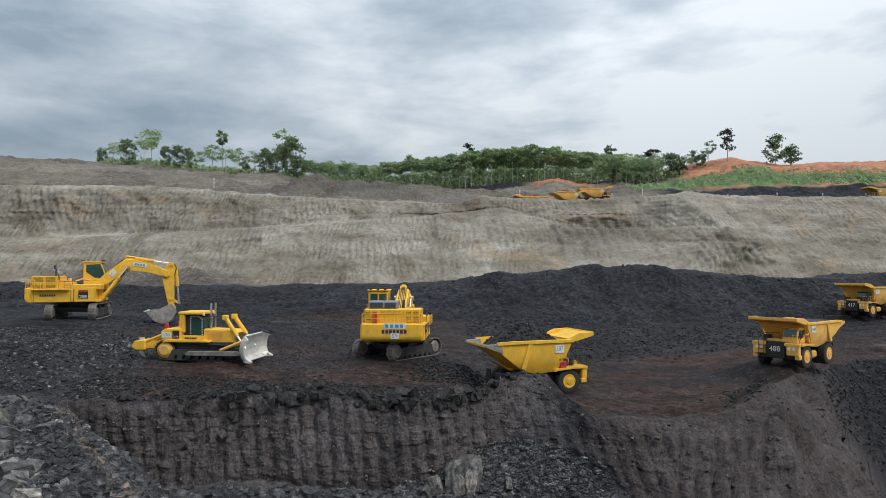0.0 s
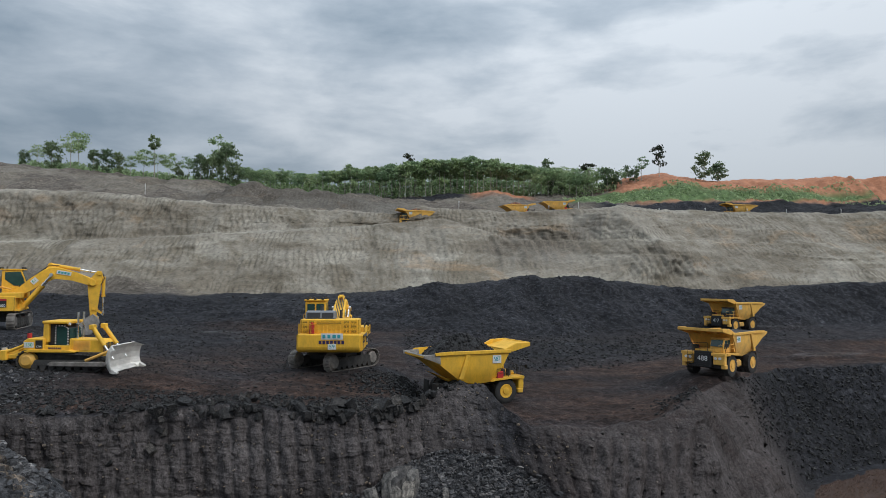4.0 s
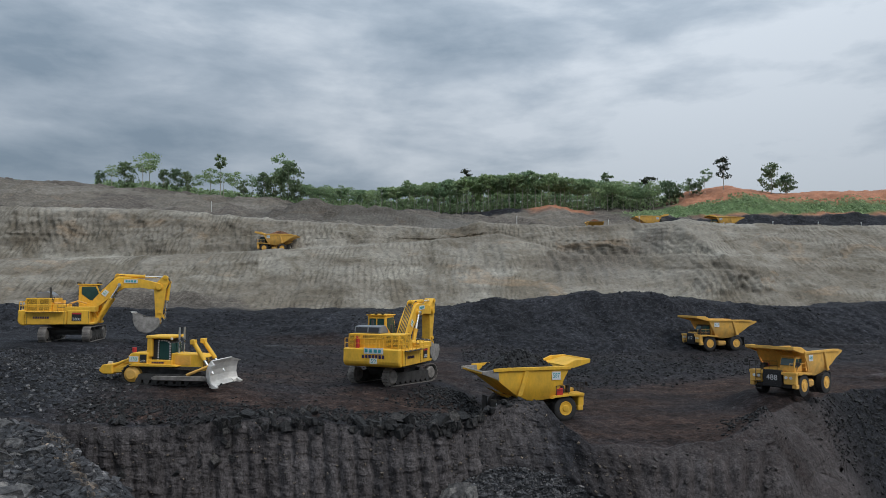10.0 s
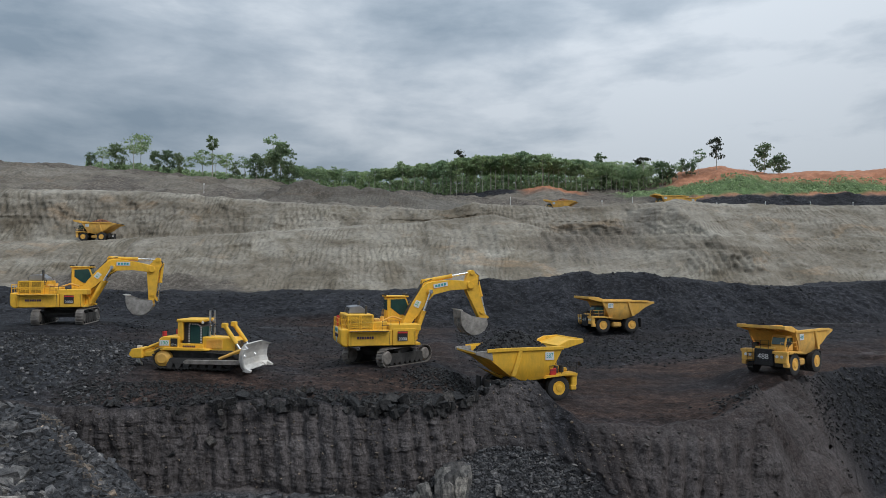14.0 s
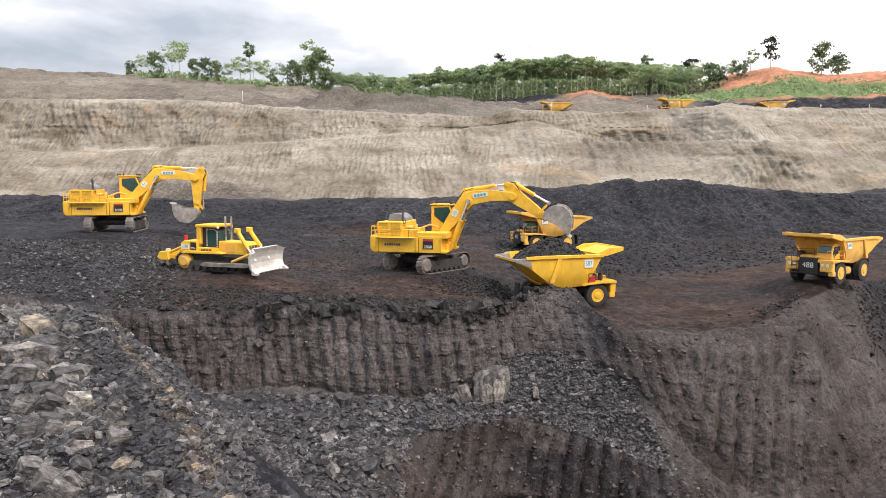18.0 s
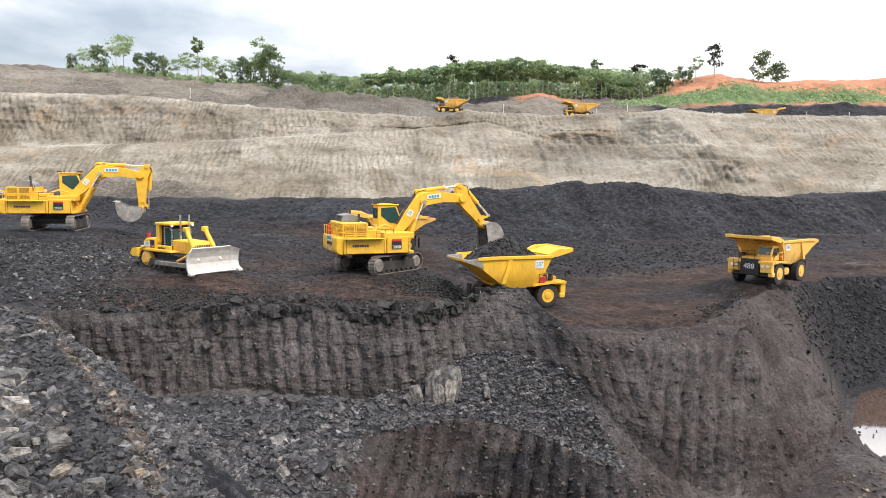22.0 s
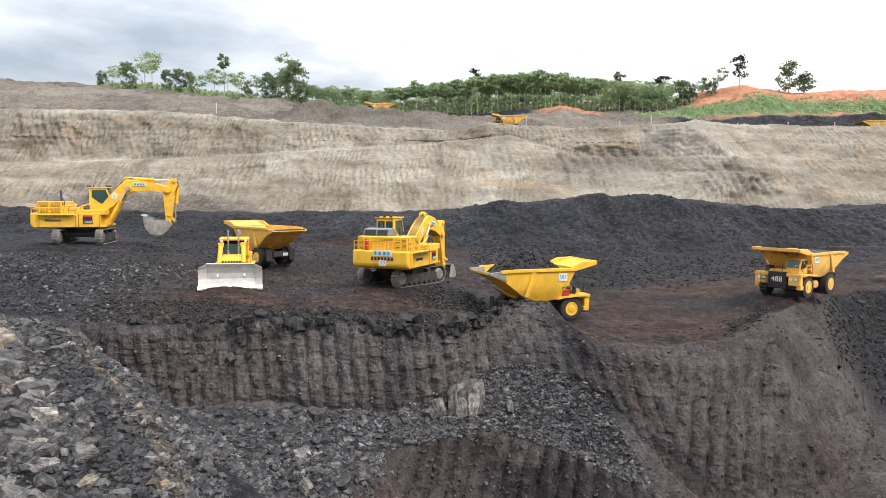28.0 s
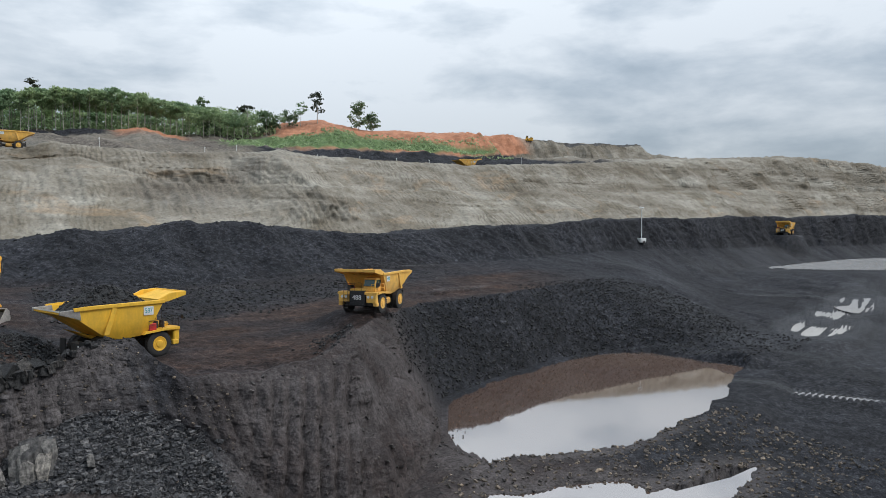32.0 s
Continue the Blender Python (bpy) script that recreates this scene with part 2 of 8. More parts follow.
def paint_shader(col, dust=(0.10, 0.08, 0.065), amount=0.5, rough=0.52):
    """Machine enamel, scuffed and coated with coal dust, more of it in patches."""
    def build(nt, b):
        f = noise_tex(nt, 0.55, 6, 0.65, dist=0.3)
        g = noise_tex(nt, 3.5, 5, 0.7, stretch=(1, 1, 0.35))
        m = ramp_of(nt, f, [(0.42, (0.04, 0.04, 0.04)), (0.74, (amount, amount, amount))])
        tone = ramp_of(nt, g, [(0.25, tuple(v * 0.82 for v in col)), (0.6, col), (0.85, tuple(min(1, v * 1.1) for v in col))])
        link(nt, mix_rgb(nt, m, tone, dust), b.inputs["Base Color"])
        link(nt, ramp_of(nt, f, [(0.35, (rough, rough, rough)), (0.75, (0.8, 0.8, 0.8))]), b.inputs["Roughness"])
        bump_of(nt, b, g, 0.12, 0.02)
    return build


def metal_shader(col, rough=0.35, metallic=0.9, wear=0.5):
    def build(nt, b):
        f = noise_tex(nt, 1.4, 6, 0.65, stretch=(1, 0.4, 1))
        link(nt, ramp_of(nt, f, [(0.3, tuple(v * wear for v in col)), (0.65, col)]), b.inputs["Base Color"])
        b.inputs["Metallic"].default_value = metallic
        link(nt, ramp_of(nt, f, [(0.3, (rough + 0.3,) * 3), (0.7, (rough,) * 3)]), b.inputs["Roughness"])
        bump_of(nt, b, noise_tex(nt, 9, 4, 0.6), 0.15, 0.02)
    return build


def water_shader(nt, b):
    f = noise_tex(nt, 0.05, 4, 0.6)
    link(nt, ramp_of(nt, f, [(0.35, (0.085, 0.052, 0.04)), (0.7, (0.14, 0.095, 0.072))]), b.inputs["Base Color"])
    b.inputs["Roughness"].default_value = 0.04
    b.inputs["IOR"].default_value = 3.2
    b.inputs["Specular IOR Level"].default_value = 0.9
    bump_of(nt, b, noise_tex(nt, 0.8, 3, 0.5), 0.02, 0.05)


def plain(col, rough=0.6, metallic=0.0):
    def build(nt, b):
        f = noise_tex(nt, 2.5, 4, 0.6)
        link(nt, ramp_of(nt, f, [(0.3, tuple(v * 0.8 for v in col)), (0.7, col)]), b.inputs["Base Color"])
        b.inputs["Roughness"].default_value, b.inputs["Metallic"].default_value = rough, metallic
    return build


M_GROUND = material("pit_ground", ground_shader)
M_WATER = material("muddy_water", water_shader)
# far water: the mirrored sky is painted into its muddy base as near-white
M_PAINTED_SKY_WATER = material("pale_water", plain((0.60, 0.585, 0.57), 0.1))
M_ROCK = material("grey_shale", stone_shader((0.058, 0.057, 0.057), (0.215, 0.207, 0.2)))
M_SHALE = material("dark_shale", stone_shader((0.032, 0.033, 0.037), (0.128, 0.128, 0.135)))
M_SLOPESTONE = material("brown_grey_stone", stone_shader((0.036, 0.030, 0.028), (0.098, 0.085, 0.079)))
M_DARKSCREE = material("dark_scree", stone_shader((0.014, 0.015, 0.0175), (0.062, 0.0635, 0.070)))
M_SEAM = material("splintered_coal", stone_shader((0.011, 0.0108, 0.011), (0.05, 0.047, 0.046), 2.0))
M_OCHRE = material("ochre_stained_shale", stone_shader((0.105, 0.093, 0.078), (0.29, 0.25, 0.195)))
M_PALE = material("pale_mudstone", stone_shader((0.11, 0.104, 0.097), (0.27, 0.255, 0.237)))
M_COALROCK = material("coal_lumps", stone_shader((0.006, 0.0061, 0.0068), (0.026, 0.0258, 0.0272), 2.0))
M_BROWNROCK = material("brown_mudstone", stone_shader((0.075, 0.06, 0.048), (0.19, 0.155, 0.122)))
M_YELLOW = material("yellow_enamel", paint_shader((0.92, 0.52, 0.035), amount=0.32))
M_YELLOW_DUSTY = material("yellow_enamel_dusty", paint_shader((0.88, 0.49, 0.085), (0.26, 0.18, 0.12), 0.55))
M_STEEL = material("worn_steel", metal_shader((0.78, 0.75, 0.70), 0.42, 0.45, 0.66))
M_BUCKET = material("dusty_bucket_steel", metal_shader((0.40, 0.375, 0.345), 0.55, 0.3, 0.45))
M_TRACK = material("track_steel", metal_shader((0.33, 0.30, 0.27), 0.5, 0.5, 0.45))
M_DARKSTEEL = material("dark_steel", metal_shader((0.10, 0.095, 0.09), 0.5, 0.6))
M_CHROME = material("cylinder_rod", metal_shader((0.8, 0.8, 0.8), 0.15, 1.0, 0.9))
M_RUBBER = material("tyre_rubber", plain((0.035, 0.033, 0.032), 0.85))
M_BLACK = material("black_paint", plain((0.02, 0.02, 0.022), 0.55))
M_GREY = material("grey_paint", paint_shader((0.20, 0.215, 0.235), amount=0.4))
M_RED = material("red_enamel", paint_shader((0.55, 0.03, 0.03), amount=0.2))
M_WHITE = material("white_paint", paint_shader((0.78, 0.78, 0.76), amount=0.25))
M_GREEN = material("sign_green", plain((0.04, 0.42, 0.22), 0.5))
M_CYAN = material("sign_teal", plain((0.05, 0.36, 0.40), 0.5))
M_NAVY = material("navy_lettering", plain((0.035, 0.02, 0.09), 0.5))
M_GLASS = material("tinted_glass", plain((0.03, 0.075, 0.07), 0.06))
M_EARTH = material("red_earth", stone_shader((0.20, 0.085, 0.04), (0.38, 0.17, 0.085)))
M_BARK = material("pale_bark", plain((0.42, 0.39, 0.33), 0.85))

# ---------------------------------------------------------------- the pit: one sheet of ground
def hash_grid(ix, iy, seed):
    h = (ix.astype(np.int64) * 374761393 + iy.astype(np.int64) * 668265263 + seed * 974711) & 0x7FFFFFFF
    h = ((h ^ (h >> 13)) * 1274126177) & 0x7FFFFFFF
    return ((h ^ (h >> 16)) & 0xFFFF) / 65535.0


def value_noise(x, y, seed=0):
    x, y = np.asarray(x, float), np.asarray(y, float)
    ix, iy = np.floor(x), np.floor(y)
    fx, fy = x - ix, y - iy
    fx, fy = fx * fx * (3 - 2 * fx), fy * fy * (3 - 2 * fy)
    a, b = hash_grid(ix, iy, seed), hash_grid(ix + 1, iy, seed)
    c, d = hash_grid(ix, iy + 1, seed), hash_grid(ix + 1, iy + 1, seed)
    return (a + (b - a) * fx) * (1 - fy) + (c + (d - c) * fx) * fy - 0.5


def fbm(x, y, seed=0, octaves=4, gain=0.5):
    total, amp = 0.0, 1.0
    for o in range(octaves):
        total = total + amp * value_noise(x * 2 ** o + 17.3 * o, y * 2 ** o - 9.1 * o, seed + o)
        amp *= gain
    return total


def ridged(x, y, seed=0, octaves=3):
    total, amp = 0.0, 1.0
    for o in range(octaves):
        total = total + amp * (0.5 - 2 * np.abs(value_noise(x * 2 ** o, y * 2 ** o, seed + o)))
        amp *= 0.5
    return total


def cells(x, y, w, h, seed):
    """Offsets of broken blocks about w wide and h high, each course shifted against the next."""
    j = np.floor(y / h)
    i = np.floor(x / w + 0.37 * j)
    return hash_grid(i, j, seed) - 0.5


def sstep(a, b, v):
    u = np.clip((v - a) / (b - a), 0, 1)
    return u * u * (3 - 2 * u)


# Break lines of the pit, each as stations (x, y, z), nearest first
LINES = [
    [(0, -3500, 5)],
    [(0, 2, 7.7)],
    [(-40, 15, -3.5), (-5, 17, -4.5), (5, 18, -4.8), (150, 4, -5.5)],
    [(-30, 21.3, -9.83), (-12, 26.4, -10.3), (-6, 34, -10.9), (-2, 43.0, -11.8), (4, 45.2, -12.3), (10, 44.4, -12.7), (17, 38, -13.0), (25, 28, -13.4), (40, 19.6, -13.75),
     (60, 11.5, -13.09), (150, 5.5, -13.28)],
    [(-40, 39.2, -7.64), (-13, 37.3, -8.6), (-8, 41, -8.2), (-4, 46.6, -7.5), (0, 47.9, -7.2), (4, 48.3, -6.9), (8, 48.0, -7.9), (12, 46.8, -9.4), (17, 43.4, -11.9), (23, 41.5, -12.5),
     (30, 38.5, -12.76), (45, 35.5, -12.59), (60, 31.5, -11.76), (150, 23.5, -11.99)],
    [(-40, 49.6, -5.95), (-21, 49.8, -6.54), (-12.5, 50.8, -6.1), (-4, 49.9, -6.6), (-1, 50.2, -5.9), (2, 51.2, -4.2), (5, 52.0, -3.5), (8, 51.5, -3.9), (12, 49.6, -5.2), (14, 47.6, -8.0),
     (17, 46, -10.9), (25, 45.5, -12.03), (33, 52.5, -10.5), (37, 61, -10.5), (42, 66, -10.5), (50.8, 70.3, -10.5), (60, 73.6, -10.5), (67.5, 76.5, -10.4), (77.4, 77.4, -10.2),
     (85, 74.5, -9.6), (93, 68, -8.4), (115, 71, -8.0), (150, 86, -7.2), (300, 109.3, -6.59)],
    [(-60, 50.6, 1.14), (-33, 50.7, 0.54), (-27, 50.5, -0.27), (-20, 51, -0.54), (-15, 52.3, -0.35), (-9.8, 52.9, -0.31), (-5.5, 51.7, -0.5), (1, 52, -0.37), (4, 54.3, 0.38),
     (6.4, 55.4, 1.15), (8.2, 55.2, 1.0), (9.3, 54.2, -0.4), (11.3, 51.8, -1.8), (17, 52.3, -1.96), (22, 52.6, -1.34), (25, 53.6, -0.17), (28, 59.2, -0.5), (32, 63.1, -0.34),
     (47.5, 80.2, -1.2), (58.9, 81.2, -1.13), (77.4, 87, -0.75), (94.8, 90.7, -0.51), (109, 87.1, -3.6), (117, 86, -6.0), (128, 89, -6.9), (150, 97.3, -6.99), (300, 113.3, -6.53)],
    [(-60, 60.6, 2.1), (-45, 61.6, 2.07), (-35, 59.6, 1.74), (-28, 58.7, 1.32), (-18, 58.7, 1.22), (-10, 59.7, 0.49), (0, 58.8, -0.33), (4, 57.8, -1.29), (10, 56.8, -1.61),
     (16, 58.8, -1.62), (25, 60.8, -1.39), (34, 66.8, -0.64), (48.6, 84, -1.02), (64.8, 87.3, -0.81), (97.2, 95.9, -0.02), (110, 93, -2.06), (150, 106.3, -6.39), (300, 129.3, -6.06)],
    [(-60, 76.6, 2.86), (-45, 78.6, 2.89), (-35, 73.6, 1.96), (-20, 74.7, 0.83), (-4, 74.8, 0.33), (6, 70.8, -0.43), (15, 71.8, -0.66), (25, 74.8, -0.66), (40, 84.8, 0), (63.6, 96.2, 0.3),
     (95.4, 102.5, 0.71), (115, 102.9, -0.4), (150, 114.2, -4.66), (300, 141.2, -4.47)],
    [(-120, 100.5, 4.45), (-60, 98.6, 3.72), (-20, 98.7, 2.32), (0, 98.7, 2.02), (10, 94.7, 1.46), (20, 93.7, 1.19), (40, 101.7, 1.63), (60, 104.7, 2.12), (90, 110.7, 2.32),
     (140, 126.7, 2.88), (200, 136.8, 1.85), (300, 148.9, 0.65), (500, 165.9, 1.78)],
    [(-120, 112.4, 7.24), (-73, 112.4, 6.45), (-54, 112.5, 6.05), (-35.5, 112.5, 5.55), (-16.7, 112.4, 6.25), (0, 112.4, 6.64), (4, 112.4, 7.54), (12, 112.3, 7.84), (20, 113.3, 8.51),
     (32, 114.3, 9.17), (44, 114.3, 8.37), (58, 115.4, 7.54), (92, 118.3, 9.14), (150, 134.2, 10.5), (220, 145.2, 11.63), (351, 158.1, 13.29)],
    [(-120, 143.5, 6.1), (-73, 143.6, 5.61), (0, 143.5, 5.91), (30, 143.3, 8.7), (60, 143.5, 7.1), (120, 143.3, 9.1), (178, 147.2, 11.16), (340, 163.1, 13.82)],
    [(-170, 160, 15.01), (-95, 160.9, 16.18), (-60, 161.8, 17.54), (-25, 163.7, 19.87), (0, 165.5, 22), (15, 165.4, 23.19), (30, 160.7, 18.47), (80, 159.8, 17.91), (160, 159.7, 18.91),
     (260, 165.5, 22.8), (400, 175.4, 24.46)],
    [(-170, 166.9, 15.68), (-95, 167.9, 16.84), (-60, 168.8, 18.21), (-25, 169.6, 20.47), (0, 171.5, 22.59), (15, 171.4, 24.19), (30, 162.7, 18.91), (80, 161.7, 18.34), (160, 161.7, 19.34),
     (260, 167.4, 23.23), (400, 177.4, 24.89)],
    [(-160, 176, 30.11), (-112, 176, 30.21), (-90, 176, 30.31), (-69, 176, 29.71), (-40, 176.2, 27.52), (-20, 176.2, 26.52), (3, 176.3, 25.56), (10, 175.1, 27.45), (32, 175.2, 26.55),
     (57, 175.1, 27.85), (61, 175.1, 28.55), (70, 175.1, 27.75), (90, 175.1, 27.35), (120, 175.1, 27.35), (155, 175, 29.27), (213, 175.8, 33.3), (268, 177.5, 37.13), (313, 179.4, 39.75),
     (367, 181.4, 39.69), (409, 183.5, 38.42), (600, 193.7, 34.7)],
    [(-160, 180.9, 31.34), (-69, 182, 30.21), (-40, 182.1, 28.11), (3, 182.3, 25.36), (10, 185.2, 26.12), (120, 185.2, 26.32), (213, 188.7, 34.36), (313, 193.3, 40.68), (600, 203.7, 35.36)],
    [(-160, 204.8, 33.93), (-40, 207, 30.57), (3, 207.2, 28.01), (60, 209.1, 28.4), (120, 209.2, 28.3), (213, 213.7, 36.02), (313, 218.3, 42.34), (600, 228.7, 36.02)],
    [(-160, 230.1, 45.33), (-112, 230.3, 41.94), (-60, 228.7, 37.02), (-30, 226.7, 35.88), (5, 230.7, 34.95), (50, 228.8, 34.22), (70, 226.8, 33.89), (90, 226.8, 34.09),
     (160, 228.8, 34.71), (196, 247, 38.4), (213, 250.5, 40.3), (297, 252, 41.5), (313, 246, 42.4), (600, 248.7, 36.35)],
    [(-200, 255.7, 52.84), (-165, 255.8, 50.94), (-144, 255.9, 49.45), (-129, 256, 47.95), (-112, 256, 47.45), (-93, 256.2, 45.46), (-74, 256.2, 44.56), (-59, 256.3, 43.76),
     (-49, 256.4, 41.76), (-30, 256.5, 39.97), (5, 256.5, 39.27), (30, 256.4, 40.26), (39, 256.3, 42.26), (54, 256.4, 39.67), (69, 256.4, 39.86), (84, 256.3, 41.66), (90, 256.2, 42.56),
     (97, 256, 46.05), (110, 255.8, 48.35), (133, 256, 46.55), (155, 256, 46.74), (165, 256, 46.99), (177, 255.8, 49.99), (211, 255.9, 49.85), (233, 255.9, 48.75), (287, 256.8, 51.21),
     (297, 257, 47.32), (321, 258.2, 44.89), (420, 263.3, 43.33), (600, 268.7, 37.67)],
    [(-200, 272.6, 54.47), (-112, 273, 48.98), (-30, 273.5, 41.49), (40, 273.3, 41.69), (90, 274, 46.25), (97, 273.7, 50.64), (112, 273.6, 52.83), (133, 273.7, 50.44), (177, 273.7, 51.79),
     (287, 275.8, 52.17), (321, 278.2, 45.32), (600, 288.8, 37.0)],
    [(-200, 418, 53.6), (40, 418.3, 48.61), (110, 418.1, 51.6), (600, 428.9, 39.29)],
    [(0, 3800, 30)],
]
LX = [np.array([s[0] for s in L], float) for L in LINES]
LY = [np.array([s[1] for s in L], float) for L in LINES]
LZ = [np.array([s[2] for s in L], float) for L in LINES]
POND = [(37.7, 59.2), (42.1, 64.4), (50.8, 68.7), (67.5, 74.9), (77.4, 75.8), (83.6, 72.4), (85.7, 58.5), (72.8, 51.1), (58.7, 45.7), (48.2, 43.6), (42.5, 43.5), (34.5, 46.6), (34.7, 48.5)]
POND_NEAR = [(30.1, 41.4), (36.6, 39.9), (40.8, 38.6), (41.2, 35.6), (46.7, 35.2), (50.9, 35.7), (51.9, 34.2), (45.4, 31.3), (37.9, 30.3), (25.6, 35.2)]
POND_FAR = [(191.2, 122), (229.4, 130), (261.3, 135), (291.9, 132), (208, 97.3), (196.6, 104.8), (190.9, 114.5)]
POND_Z, POND_NEAR_Z, POND_FAR_Z = -10.4, -10.9, -3.4


def inside_depth(poly, x, y):
    """Signed distance to a polygon's edge, positive inside."""
    best, inside = np.full(np.shape(x), 1e9), np.zeros(np.shape(x), bool)
    for (ax, ay), (bx, by) in zip(poly, poly[1:] + poly[:1]):
        dx, dy = bx - ax, by - ay
        u = np.clip(((x - ax) * dx + (y - ay) * dy) / (dx * dx + dy * dy), 0, 1)
        best = np.minimum(best, np.hypot(x - ax - u * dx, y - ay - u * dy))
        if ay != by:
            inside ^= ((ay > y) != (by > y)) & (x < (bx - ax) * (y - ay) / (by - ay) + ax)
    return np.where(inside, best, -best)


def profile(x, y):
    """The place between the break lines (line number plus fraction) and the plain height."""
    x, y = np.asarray(x, float), np.asarray(y, float)
    wob = fbm(x * 0.16, y * 0.02, 71, 3)
    ks, z = np.zeros(x.shape), np.full(x.shape, LZ[0][0])
    y0 = np.interp(x, LX[0], LY[0])
    z0 = np.interp(x, LX[0], LZ[0])
    amp = [0] * 4 + [1.0, 1.2, 0.9, 1.5, 2, 3.0, 3.0, 3.0, 2.5, 2.5, 2.0, 1.5, 3, 4, 4, 3, 0, 0]
    for k in range(1, len(LINES)):
        y1 = np.interp(x, LX[k], LY[k]) + amp[k] * wob * (1 + 0 * k)
        z1 = np.interp(x, LX[k], LZ[k])
        u = (y - y0) / np.maximum(y1 - y0, 0.2)
        m = (u >= 0) & (y1 > y0)
        u = np.clip(u, 0, 1)
        ks = np.where(m, k - 1 + u, ks)
        z = np.where(m, z0 + (z1 - z0) * u, z)
        y0, z0 = y1, z1
    return ks, z


PADS = [(7.95, 61.2, -1.5, 3.8, 6.2), (33.4, 66.2, 0.2, 3.6, 6.5), (-4.4, 67.9, 0.72, 4.2, 8), (-43.6, 83.8, 3.28, 4.2, 8), (231.5, 141.3, 5.6, 5.0, 9)]
MASS_A, MASS_B = (-27.0, 48.7), (-7.9, 23.0)


def mass_side(x, y):
    """Distance to the right of the rubble bank's edge line."""
    dx, dy = MASS_B[0] - MASS_A[0], MASS_B[1] - MASS_A[1]
    n = math.hypot(dx, dy)
    return -((x - MASS_A[0]) * dy - (y - MASS_A[1]) * dx) / n


# puddles: x, y, half length, half width, turn
PUDDLES = [(-19.4, 93.0, 2.8, 1.6, 0), (-17.2, 88.5, 1.4, 0.8, 0), (47, 89, 1.8, 0.9, 0), (59, 88, 4.5, 1.2, 15), (61, 104, 3.5, 0.9, 10),
           (147, 95, 11, 1.3, -51), (120, 66, 15, 5.5, 22), (158, 79, 20, 5.0, 26), (136, 73, 10, 3.5, 24), (82, 45.5, 9, 1.1, -63)]


def puddle_frame(x, y, cx, cy, turn):
    c, s = math.cos(radians(turn)), math.sin(radians(turn))
    return (x - cx) * c + (y - cy) * s, (y - cy) * c - (x - cx) * s


def level_puddles(x, y, z):
    """Flat, faintly rippled beds round the standing water, so that its edges run ragged."""
    damp_and_shade = np.zeros(np.shape(x))
    for k, (cx, cy, rx, ry, turn) in enumerate(PUDDLES):
        u, v = puddle_frame(x, y, cx, cy, turn)
        q = (u / rx) ** 2 + (v / ry) ** 2
        bed = PUDDLE_Z[k] + 0.3 * fbm(u * 0.06 + 3.1 * k + 0.2 * v, v * (0.9 if rx > 8 else 0.5), 62 + k, 4, 0.6) - (0.02 if rx > 12 else 0.07) + 0.3 * sstep(0.55, 1.0, q)
        f = sstep(2.6, 1.4, q)
        z = z + (bed - z) * f
        damp_and_shade = np.maximum(damp_and_shade, f)
    return z, damp_and_shade


